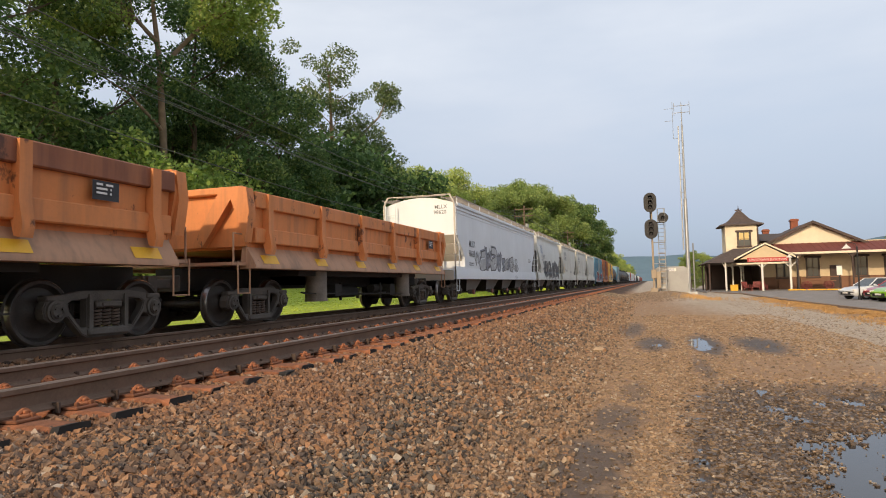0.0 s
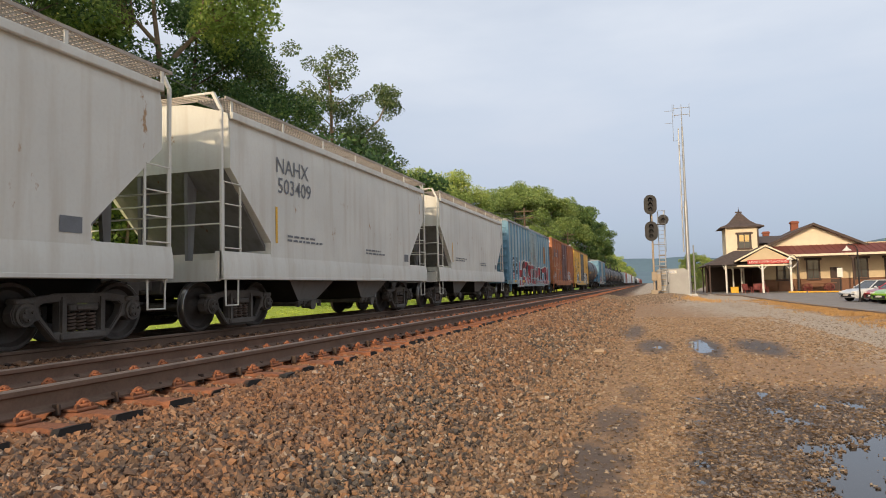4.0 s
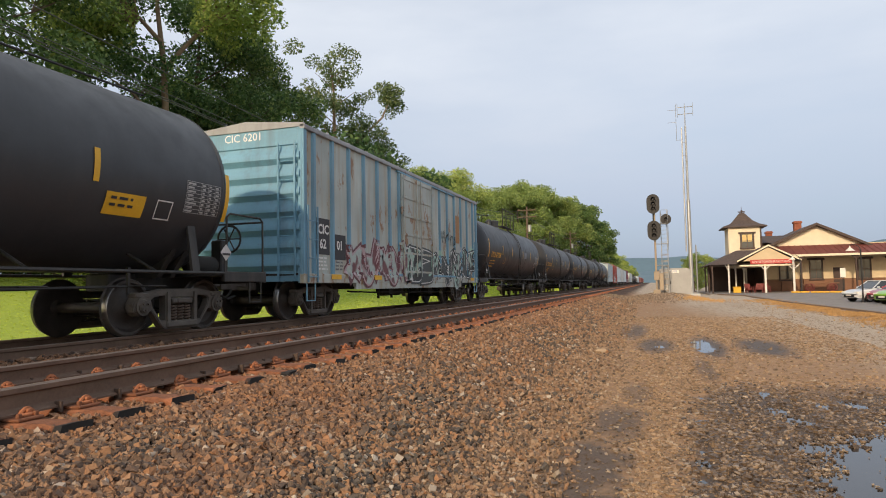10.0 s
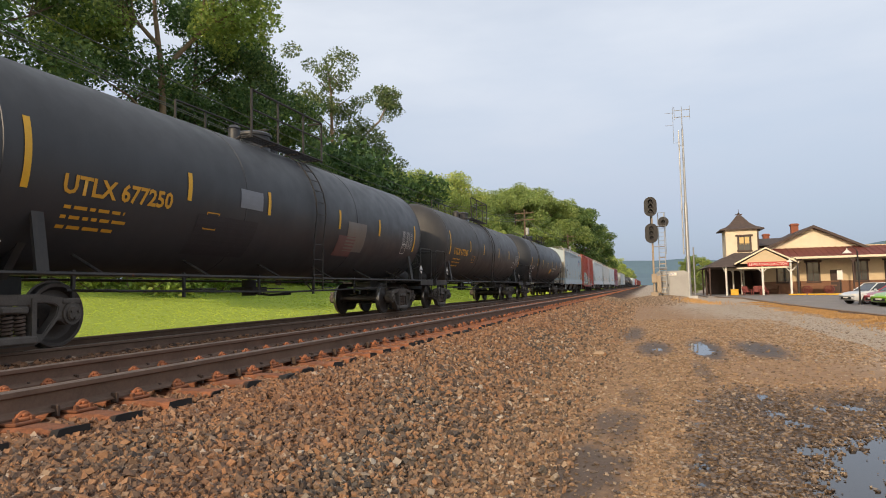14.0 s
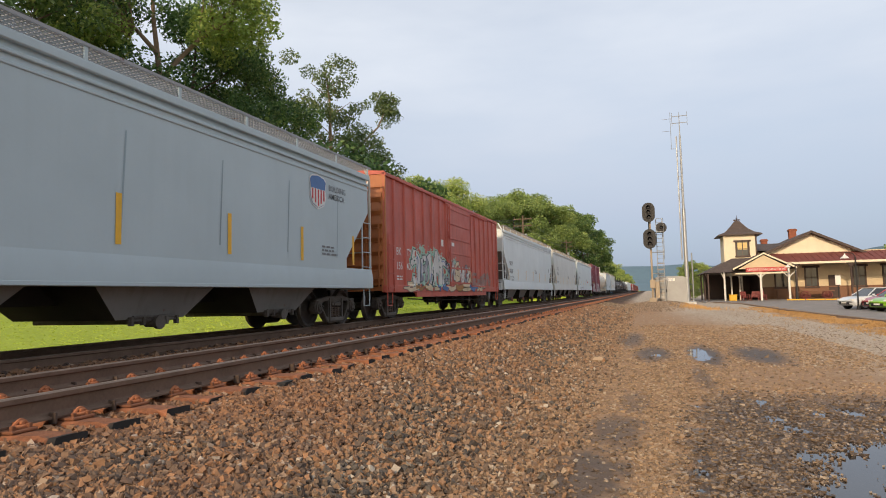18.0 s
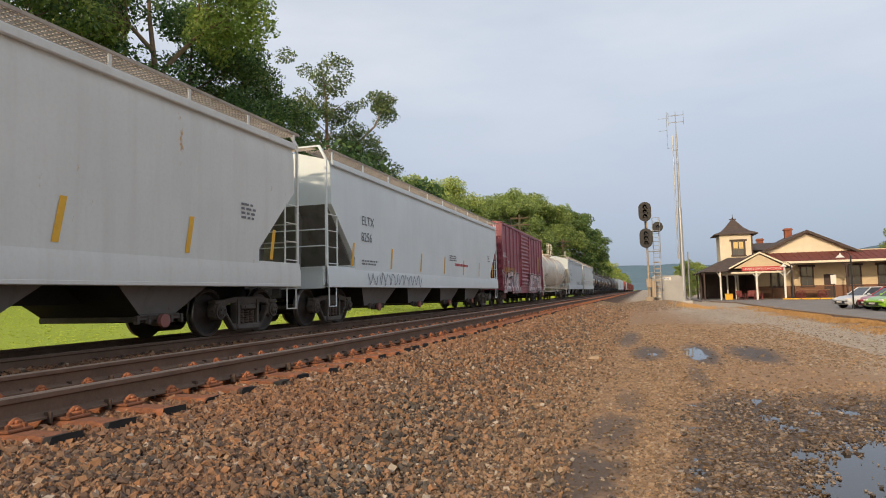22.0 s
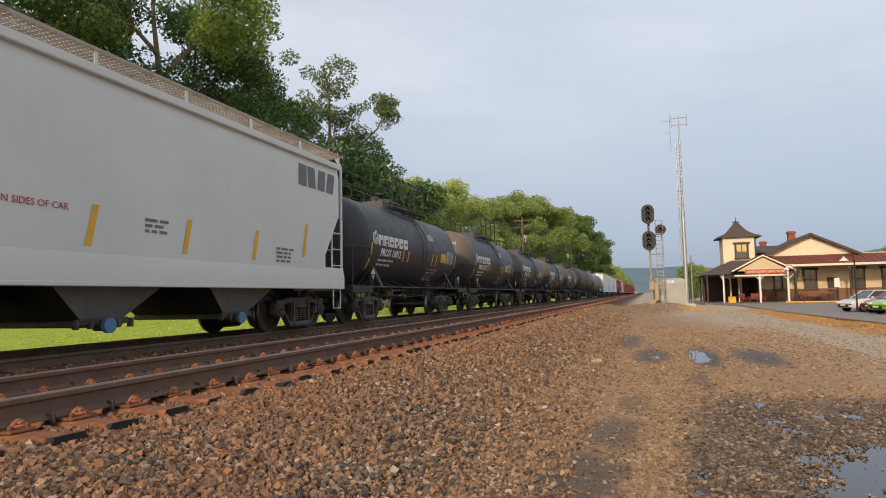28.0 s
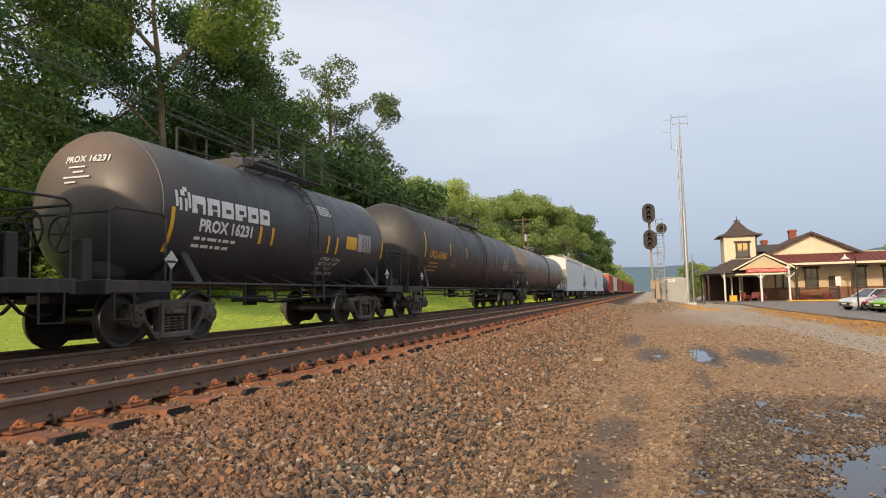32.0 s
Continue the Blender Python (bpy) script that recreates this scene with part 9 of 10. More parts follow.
    # the long wooded bank beside the line
    for i, (x, y, s) in enumerate(((-24.5, 103, 0.87), (-22.6, 113, 1.01), (-23.0, 121, 1.04), (-20.4, 129, 1.09), (-18.6, 139, 1.02), (-26, 140, 1.09))):
        plant(round_[0], x, y, s, 61 * i, "broad round tree, green leaves paled for distance")
    for i, (x, y, s) in enumerate(((-17.6, 157, 1.10), (-15.6, 169, 1.14), (-13.9, 181, 0.98), (-21, 172, 1.1))):
        plant(dark, x, y, s, 83 * i, "broad tree with dark green leaves beside the line")
    for i in range(14):
        y = 235 + i * 30
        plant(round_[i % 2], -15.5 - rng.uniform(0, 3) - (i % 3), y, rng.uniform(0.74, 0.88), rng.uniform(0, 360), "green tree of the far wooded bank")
    for i, (x, y, s) in enumerate(((5.2, 86, 0.235), (6.9, 90, 0.25), (6.2, 97, 0.27), (36, 80, 0.5), (31, 92, 0.45), (40, 100, 0.5))):
        plant(round_[i % 2], x, y, s, i * 50, "small green tree near the station", group="trees by the station")
    # weeds and dry grass by the kerb
    gm = plain("dry_grass", (0.43, 0.255, 0.100), 0.9, 0, 0.4, 2.0)
    gg = Geo()
    for i in range(34000):
        x, y = 7.5 - abs(rng.gauss(0, 0.9)) + 0.02 * max(0, 33 - rng.uniform(0, 13)), rng.uniform(18, 48)
        if noise.noise((x * 1.1, y * 0.5, 1)) < -0.15 + 0.25 * (x < 6.5):
            continue
        h, a = rng.uniform(0.02, 0.085), rng.uniform(0, 6.28)
        dx, dy = math.cos(a) * 0.025, math.sin(a) * 0.025
        gg.add([(x - dx, y - dy, -0.01), (x + dx, y + dy, -0.01), (x + rng.uniform(-0.07, 0.07), y + rng.uniform(-0.07, 0.07), h)], [(0, 1, 2)])
    for i in range(500):
        x, y = rng.gauss(3.2, 0.7), rng.gauss(46, 1.5)
        h, a = rng.uniform(0.05, 0.25), rng.uniform(0, 6.28)
        z = ground_z(x, y)
        gg.add([(x - 0.02, y, z - 0.01), (x + 0.02, y, z - 0.01), (x + rng.uniform(-0.08, 0.08), y + rng.uniform(-0.07, 0.07), z + h)], [(0, 1, 2)])
    tagged(new("dry_grass", mesh_of("dry_grass", gg, gm, 0)), "dry straw-coloured grass and weeds along the kerb", "grass", kind="stuff")


def make_lawn():
    """Upright blades on the lawn beyond the train."""
    rng = np.random.default_rng(12)
    k = 90000
    y = 2 + 118 * rng.random(k) ** 1.6
    x = -11.9 - 20 * rng.random(k) ** 1.15
    z = np.interp(x, [-38, -25, -13, -11.6], [2.6, 1.95, 0.22, 0.25])
    w, h = 0.030 + 0.0022 * y, (0.008 + 0.012 * rng.random(k)) * (1 + y / 70)
    a = rng.random(k) * 6.283
    dx, dy = np.cos(a) * w, np.sin(a) * w
    tip = (rng.random((k, 2)) - 0.5) * 0.06
    v = np.stack([np.stack([x - dx, y - dy, z - 0.01], 1), np.stack([x + dx, y + dy, z - 0.01], 1), np.stack([x + tip[:, 0], y + tip[:, 1], z + h], 1)], 1).reshape(-1, 3)
    me = bpy.data.meshes.new("lawn_grass")
    me.vertices.add(3 * k), me.loops.add(3 * k), me.polygons.add(k)
    me.vertices.foreach_set("co", v.reshape(-1))
    me.loops.foreach_set("vertex_index", np.arange(3 * k, dtype=np.int32))
    me.polygons.foreach_set("loop_start", np.arange(0, 3 * k, 3, dtype=np.int32))
    me.update(calc_edges=True)
    me.materials.append(leaf_material("sunlit_lawn", (0.50, 0.61, 0.075), (0.56, 0.66, 0.09), (0.61, 0.69, 0.12)))
    tagged(new("lawn_grass", me), "short bright green mown grass beyond the train", "grass", kind="stuff")


make_trees()
make_lawn()


# ---- station ----
B_CREAM = plain("cream_clapboard", (0.76, 0.655, 0.475), 0.75, 0, 0.08, 1.5)
B_TAN = plain("tan_clapboard", (0.60, 0.475, 0.30), 0.75, 0, 0.10, 1.5)
B_BROWN = plain("brown_wainscot", (0.20, 0.095, 0.05), 0.7, 0, 0.15, 1.5)
B_TRIM = plain("dark_brown_trim", (0.055, 0.030, 0.022), 0.6, 0, 0.15, 2.0)
B_SHINGLE = plain("grey_brown_shingles", (0.085, 0.062, 0.052), 0.9, 0, 0.35, 4.0, 0.6, 25)
B_REDROOF = plain("red_brown_roof", (0.17, 0.045, 0.032), 0.8, 0, 0.2, 2.0)
B_WHITE = plain("white_paint", (0.74, 0.70, 0.62), 0.6, 0, 0.06, 2.0)
B_PANEGLINT = plain("yellow_pane_reflection", (0.70, 0.50, 0.20), 0.7, 0, 0.1, 2.0)
B_BRICK = plain("chimney_brick", (0.26, 0.085, 0.045), 0.9, 0, 0.3, 10.0)
B_SIGN = plain("red_sign_board", (0.46, 0.035, 0.03), 0.5, 0, 0.1, 2.0)
B_CHAIR = plain("faded_maroon_paint", (0.20, 0.045, 0.04), 0.7, 0, 0.2, 4.0)
B_ASPHALT = plain("grey_asphalt", (0.235, 0.21, 0.19), 0.9, 0, 0.2, 1.2, 0.4, 50, "Object")
B_KERB = plain("brown_timber_kerb", (0.25, 0.175, 0.12), 0.85, 0, 0.3, 3.0)
m_, n_, l_, p_ = nodes_of("window_glass")
p_.inputs["Base Color"].default_value, p_.inputs["Roughness"].default_value, p_.inputs["Metallic"].default_value = (0.04, 0.045, 0.05, 1), 0.06, 0.0
p_.inputs["Specular IOR Level"].default_value = 0.8
B_GLASS = m_


def window(owner, x0, x1, z0, z1, y, cols=2, rows=2):
    """A sash window set in a wall that faces -y."""
    f = Geo()
    for a, b in ((x0 - 0.14, x0), (x1, x1 + 0.14)):
        f.cbox(a, b, y - 0.10, y + 0.02, z0 - 0.08, z1 + 0.14, 0.01)
    f.cbox(x0 - 0.30, x1 + 0.30, y - 0.16, y + 0.02, z1 + 0.02, z1 + 0.22, 0.012)
    f.cbox(x0 - 0.2, x1 + 0.2, y - 0.16, y + 0.02, z0 - 0.16, z0, 0.012)
    for i in range(1, cols):
        x = x0 + (x1 - x0) * i / cols
        f.box(x - 0.025, x + 0.025, y - 0.075, y, z0, z1)
    for i in range(1, rows):
        z = z0 + (z1 - z0) * i / rows
        f.box(x0, x1, y - 0.08, y, z - 0.03, z + 0.03)
    w = part("window", f, B_TRIM, owner, "dark brown window frame")
    g = Geo()
    g.box(x0, x1, y - 0.06, y - 0.045, z0, z1)
    part("pane", g, B_GLASS, w)
    return w


def clapboards(owner, x0, x1, z0, z1, y, mat, name="siding", step=0.16):
    g = Geo()
    z = z0
    while z < z1 - 0.01:
        h = min(step, z1 - z)
        g.prism([(y, z), (y - 0.030, z), (y - 0.008, z + h), (y, z + h)], x0, x1, "x")
        z += step
    tagged(part(name, g, mat, owner, smooth=15), kind="stuff")


def make_station():
    st = thing("station_building", "old cream and brown wooden railway station with shingle roofs", "building", pose(0, 0, 0.12))
    Y = 75.0
    w = Geo()                                        # main block
    w.box(11.6, 26.0, Y, Y + 11, 0, 4.9)
    w.prism([(11.9, 4.6), (21.5, 4.6), (16.55, 6.85)], Y, Y + 11, "y")
    part("main_wall", w, B_TAN, st)
    clapboards(st, 11.6, 26.0, 1.25, 3.6, Y, B_TAN)
    wn_ = Geo()
    wn_.cbox(11.6, 26.0, Y - 0.06, Y + 0.02, 0, 1.2, 0.02)
    wn_.cbox(11.6, 26.0, Y - 0.09, Y + 0.02, 1.18, 1.28, 0.01)
    part("wainscot", wn_, B_BROWN, st, "brown boarded lower wall")
    gb = Geo()
    gb.prism([(12.3, 4.75), (21.0, 4.75), (16.55, 6.75)], Y - 0.05, Y, "y")
    part("gable", gb, B_CREAM, st, "cream gable wall")
    r = Geo()
    for s, x in ((-1, 11.4), (1, 21.9)):
        z = 4.42 if s > 0 else 4.62
        r.prism([(16.55, 7.08), (x, z), (x, z - 0.16), (16.55, 6.90)], Y - 0.7, Y + 11.4, "y")
        r.prism([(16.55, 7.10), (x, z + 0.02), (x, z - 0.26), (16.55, 6.82)], Y - 0.76, Y - 0.66, "y")
    part("main_roof", r, B_SHINGLE, st, "dark shingle gable roof with brown verge boards")
    b = Geo()
    b.box(9.5, 16.5, Y + 3, Y + 9, 4.5, 5.4)
    b.prism([(Y + 2.2, 5.3), (Y + 6, 6.3), (Y + 9.8, 5.3)], 9.0, 17.0, "x")
    part("rear_roof", b, B_SHINGLE, st)
    pr = Geo()                                       # porch roof along the front
    pr.prism([(Y - 3.6, 3.74), (Y - 0.02, 4.80), (Y - 0.02, 4.62), (Y - 3.6, 3.62)], 12.6, 30, "x")
    p1 = part("porch_roof", pr, B_REDROOF, st, "red-brown porch roof")
    ribs = Geo()
    for i in range(30):
        x = 12.8 + i * 0.58
        ribs.prism([(Y - 3.6, 3.75), (Y - 0.03, 4.81), (Y - 0.03, 4.85), (Y - 3.6, 3.79)], x - 0.02, x + 0.02, "x")
    part("roof_seams", ribs, B_REDROOF, p1)
    fa = Geo()
    fa.cbox(12.6, 30, Y - 3.68, Y - 3.58, 3.52, 3.74, 0.01)
    part("fascia", fa, B_CREAM, p1, "cream fascia board")
    for x in (14.4, 19.2, 23.6, 28.0):
        q = Geo()
        q.cbox(x - 0.07, x + 0.07, Y - 3.5, Y - 3.36, 0, 3.64, 0.015)
        q.prism([(x - 0.5, 3.6), (x + 0.5, 3.6), (x, 3.05)], Y - 3.46, Y - 3.40, "y")
        part("porch_post", q, B_TRIM, st)
    for x0, x1 in ((13.1, 14.2), (15.95, 16.95), (20.3, 21.3), (23.0, 24.0)):
        window(st, x0, x1, 1.25, 3.2, Y, 2, 2)
    dr = Geo()
    dr.cbox(18.0, 19.0, Y - 0.08, Y + 0.02, 0.05, 2.4, 0.02)
    part("door", dr, B_TRIM, st)
    t = Geo()                                        # tower
    t.box(8.1, 11.3, Y - 1.0, Y + 2.5, 2.6, 7.0)
    part("tower_wall", t, B_CREAM, st, "cream clapboard tower")
    clapboards(st, 8.1, 11.3, 3.6, 7.0, Y - 1.0, B_CREAM, "tower_siding")
    for x in (8.1, 11.18):
        q = Geo()
        q.cbox(x - 0.02, x + 0.14, Y - 1.06, Y - 0.96, 3.0, 6.95, 0.01)
        part("corner_board", q, B_TRIM if x > 10 else B_CREAM, st)
    window(st, 9.35, 10.45, 4.7, 6.15, Y - 1.0, 2, 2)
    # the upper panes' yellow reflection, added as two coloured plates
    for x in (9.42, 9.95):
        bl = Geo()
        bl.cbox(x, x + 0.43, Y - 1.075, Y - 1.063, 5.35, 6.1, 0.003)
        part("pane_reflection", bl, B_PANEGLINT, st, "yellow reflection painted over the tower window's upper panes")
    tr = Geo()
    rows = []
    for k, (f, z) in enumerate(((1.24, 6.90), (1.22, 7.02), (0.84, 7.28), (0.54, 7.68), (0.28, 8.25), (0.12, 8.62))):
        h = 1.75 * f
        rows.append([(9.7 - h, Y + 0.75 - h, z), (9.7 + h, Y + 0.75 - h, z), (9.7 + h, Y + 0.75 + h, z), (9.7 - h, Y + 0.75 + h, z)])
    tr.add([v for q in rows for v in q], [(j * 4 + i, j * 4 + (i + 1) % 4, j * 4 + 4 + (i + 1) % 4, j * 4 + 4 + i) for j in range(5) for i in range(4)] + [(3, 2, 1, 0), (20, 21, 22, 23)])
    part("tower_roof", tr, B_SHINGLE, st, "flared shingle tower roof", smooth=0)
    fi = Geo()
    fi.cyl((9.7, Y + 0.75, 8.6), (9.7, Y + 0.75, 9.3), 0.05, 8, 0.015)
    fi.cbox(9.35, 10.05, Y + 0.7, Y + 0.8, 8.66, 8.78, 0.01)
    fi.lathe([(8.75, 0.02), (8.85, 0.12), (8.95, 0.02)], (9.7, Y + 0.75, 0), "z", 8)
    part("finial", fi, B_TRIM, st)
    for x, y, z0, z1, h in ((16.3, Y + 7, 5.5, 7.95, 0.37), (13.3, Y + 7, 5.3, 6.9, 0.32)):
        c = Geo()
        c.cbox(x - h, x + h, y - h, y + h, z0, z1, 0.02)
        c.cbox(x - h - 0.08, x + h + 0.08, y - h - 0.08, y + h + 0.08, z1 - 0.25, z1 - 0.08, 0.02)
        part("chimney", c, B_BRICK, st, "red brick chimney")
    # trackside awning on the left: dark hip roof on posts
    a = Geo()
    a.add([(5.6, Y - 6.5, 2.85), (12.6, Y - 6.5, 2.85), (12.6, Y + 6, 2.85), (5.6, Y + 6, 2.85), (8.6, Y - 3.0, 4.35), (11.6, Y - 3.0, 4.35), (11.6, Y + 4, 4.35), (8.6, Y + 4, 4.35)], [(0, 1, 5, 4), (1, 2, 6, 5), (2, 3, 7, 6), (3, 0, 4, 7), (4, 5, 6, 7), (3, 2, 1, 0)])
    part("awning_roof", a, B_SHINGLE, st, "dark shingle awning roof", smooth=0)
    for x, y in ((5.9, Y - 6.2), (5.9, Y - 2), (5.9, Y + 2.5), (7.4, Y - 6.2), (8.5, Y - 2.2), (9.3, Y - 2.2), (8.3, Y + 1.5), (10.0, Y + 1.5)):
        q = Geo()
        q.cbox(x - 0.07, x + 0.07, y - 0.07, y + 0.07, 0, 2.9, 0.015)
        q.pipe([(x, y, 2.2), (x - 0.3, y, 2.85)], 0.035, 6)
        part("awning_post", q, B_WHITE if x > 7 else B_TRIM, st)
    back = Geo()
    back.box(6.4, 11.6, Y + 5.6, Y + 5.8, 0, 2.85)
    back.box(11.4, 11.6, Y - 0.1, Y + 5.6, 0, 2.85)
    part("inner_wall", back, B_TRIM, st)
    # portico with the name board
    pt = Geo()
    y0, y1 = Y - 7.2, Y - 1.0
    for s in (-1, 1):
        pt.prism([(10.9, 4.62), (10.9 + s * 2.75, 3.15), (10.9 + s * 2.75, 3.02), (10.9, 4.48)], y0, y1, "y")
    part("portico_roof", pt, B_SHINGLE, st)
    pg = Geo()
    pg.prism([(8.6, 3.1), (13.2, 3.1), (10.9, 4.42)], y0 + 0.2, y0 + 0.28, "y")
    part("portico_gable", pg, B_TAN, st)
    pv = Geo()
    for s in (-1, 1):
        pv.prism([(10.9, 4.66), (10.9 + s * 2.8, 3.17), (10.9 + s * 2.8, 3.02), (10.9, 4.50)], y0 - 0.06, y0, "y")
    pv.cbox(8.3, 13.0, y0 - 0.02, y0 + 0.12, 2.58, 2.74, 0.012)
    part("portico_trim", pv, B_CREAM, st, "cream verge boards and beam")
    for x in (10.55, 13.0):
        q = Geo()
        q.cbox(x - 0.09, x + 0.09, y0, y0 + 0.18, 0, 3.05, 0.02)
        for s in (-1, 1):
            q.pipe([(x, y0 + 0.09, 2.2), (x + s * 0.62, y0 + 0.09, 2.82)], 0.05, 6)
        part("portico_post", q, B_WHITE, st, "white turned post")
    sb = Geo()
    sb.cbox(9.25, 12.85, y0 - 0.06, y0 - 0.01, 2.80, 3.22, 0.012)
    sign = part("name_board", sb, B_SIGN, st, "red name board with cream letters")
    me = words("LEWISTOWN JUNCTION", 0.32)
    xs = [v.co.x for v in me.vertices]
    k = 3.3 / max(xs)
    for v in me.vertices:
        v.co = (9.40 + v.co.x * k, y0 - 0.068, 2.90 + v.co.y)
    me.materials.append(B_WHITE)
    part("lettering", me, None, sign)
    # things under the awning
    for x, y, turn in ((9.3, Y - 5.6, 20), (10.2, Y - 5.4, -10), (10.9, Y - 5.2, 5)):
        ch = thing("garden_chair", "faded red slatted wooden garden chair", "chair", pose(x, y, 0.12, 0, 0, turn), "chairs on the platform")
        g = Geo()
        for i in range(5):
            g.cbox(-0.28 + 0.115 * i, -0.18 + 0.115 * i, 0.22, 0.26, 0.30, 1.0, 0.005)
        part("backrest", g, B_CHAIR, ch, at=pose(0, 0, 0, -15))
        g = Geo()
        g.cbox(-0.3, 0.3, -0.3, 0.25, 0.32, 0.37, 0.01)
        part("seat", g, B_CHAIR, ch)
        for sx in (-0.3, 0.3):
            g = Geo()
            g.cbox(sx - 0.04, sx + 0.04, -0.32, 0.30, 0.55, 0.60, 0.01)
            g.cbox(sx - 0.03, sx + 0.03, -0.32, -0.24, 0, 0.56, 0.01)
            g.cbox(sx - 0.03, sx + 0.03, 0.16, 0.24, 0, 0.56, 0.01)
            part("arm", g, B_CHAIR, ch)
    for x in (12.2, 21.4, 24.6):
        be = thing("bench", "dark wooden platform bench", "bench", pose(x, Y - 1.0, 0.12), "benches")
        g = Geo()
        g.cbox(-0.9, 0.9, -0.2, 0.2, 0.42, 0.48, 0.01)
        part("seat", g, B_BROWN, be)
        g = Geo()
        g.cbox(-0.9, 0.9, 0.18, 0.23, 0.55, 0.95, 0.01)
        part("backrest", g, B_BROWN, be)
        for sx in (-0.8, 0.8):
            g = Geo()
            g.cbox(sx - 0.04, sx + 0.04, -0.18, 0.22, 0, 0.95, 0.01)
            part("leg", g, B_BROWN, be)
    ct = thing("baggage_cart", "red-brown iron-wheeled wooden baggage cart", "cart", pose(16.5, Y - 1.4, 0.12))
    g = Geo()
    g.cbox(-1.6, 1.6, -0.4, 0.4, 0.75, 0.86, 0.015)
    g.cbox(-1.6, -1.5, -0.4, 0.4, 0.86, 1.3, 0.01)
    part("deck", g, B_BROWN, ct)
    for sx in (-1.0, 1.0):
        for sy in (-0.42, 0.42):
            g = Geo()
            g.lathe([(sy - 0.03, 0.33), (sy - 0.03, 0.40), (sy + 0.03, 0.40), (sy + 0.03, 0.33), (sy - 0.03, 0.33)], (sx, 0, 0.40), "y", 18)
            for k in range(4):
                a = k * math.pi / 4
                g.cyl((sx - 0.35 * math.cos(a), sy, 0.4 - 0.35 * math.sin(a)), (sx + 0.35 * math.cos(a), sy, 0.4 + 0.35 * math.sin(a)), 0.02, 5)
            part("wheel", g, B_CHAIR, ct)
    bx = thing("yellow_bin", "small yellow storage bin", "bin", pose(8.3, Y - 4.5, 0.12))
    g = Geo()
    g.cbox(-0.35, 0.35, -0.25, 0.25, 0, 0.55, 0.02)
    g.cbox(-0.38, 0.38, -0.28, 0.28, 0.55, 0.62, 0.02)
    part("box", g, M_YELLOW, bx)


make_station()


def make_lot():
    g = Geo()
    ys, cols = (18, 26, 33, 42, 48, 54, 58, 62, 66, 70, 90), 6
    left = lambda y: float(np.interp(y, (18, 26, 33, 42, 60, 66, 70, 90), (8.6, 8.1, 7.8, 7.5, 7.7, 6.2, 5.4, 5.4)))
    top = lambda x, y: float(np.interp(y, (54, 66), (-0.27, 0.12)))
    for y in ys:
        for i in range(cols):
            x = left(y) + (90 - left(y)) * (i / (cols - 1)) ** 2
            g.v.append((x, y, top(x, y)))
    g.f = [(j * cols + i, j * cols + i + 1, (j + 1) * cols + i + 1, (j + 1) * cols + i) for j in range(len(ys) - 1) for i in range(cols - 1)]
    g.m = [0] * len(g.f)
    g.box(left(70) - 0.02, 60, 66.2, 90, -0.2, 0.118)
    tagged(new("pavement", mesh_of("pavement", g, B_ASPHALT, 20)), "worn grey asphalt of the station forecourt", "pavement", kind="structure")
    k = Geo()
    pts = [(5.4, 70), (6.2, 66), (7.7, 60), (7.5, 42), (7.8, 33), (8.1, 26), (8.6, 18)]
    for (xa, ya), (xb, yb) in zip(pts, pts[1:]):
        d = Vector((xb - xa, yb - ya, 0)).normalized()
        nn = Vector((d.y, -d.x, 0)) * 0.12
        k.prism([(xa - nn.x, ya - nn.y), (xb - nn.x, yb - nn.y), (xb + nn.x, yb + nn.y), (xa + nn.x, ya + nn.y)], -0.40, 0.10, "z")
    tagged(new("kerb", mesh_of("kerb", k, B_KERB, 20)), "low weathered timber kerb along the forecourt", "kerb", kind="structure")
    for i, (x, y) in enumerate(((13.2, 66.5), (14.6, 65.5), (16.0, 64.8))):
        b = Geo()
        b.cbox(-0.75, 0.75, -0.09, 0.09, 0, 0.12, 0.02)
        ob = new("parking_block", mesh_of("parking_block", b, M_YELLOW, 20))
        ob.matrix_basis = pose(x, y, 0.12, 0, 0, -25)
        tagged(ob, "yellow painted concrete parking block", "parking block", "parking blocks")


make_lot()


# ---- signals, mast, poles ----
G_GALV = plain("galvanised_steel", (0.42, 0.42, 0.41), 0.42, 0.6, 0.15, 2.0)
G_ALU = plain("brushed_aluminium_case", (0.30, 0.295, 0.285), 0.45, 0.35, 0.15, 1.2)
G_BLACK = plain("black_signal_paint", (0.014, 0.013, 0.013), 0.6, 0, 0.2, 3.0)
G_TAN = plain("tan_signal_case", (0.36, 0.28, 0.19), 0.6, 0, 0.15, 2.0)
G_LENS = plain("dark_signal_lens", (0.03, 0.03, 0.035), 0.15, 0, 0.1, 3.0)
G_WOOD = plain("weathered_pole", (0.16, 0.11, 0.075), 0.9, 0, 0.3, 3.0)
G_WIRE = plain("dark_wire", (0.09, 0.09, 0.09), 0.6, 0, 0.1, 3.0)


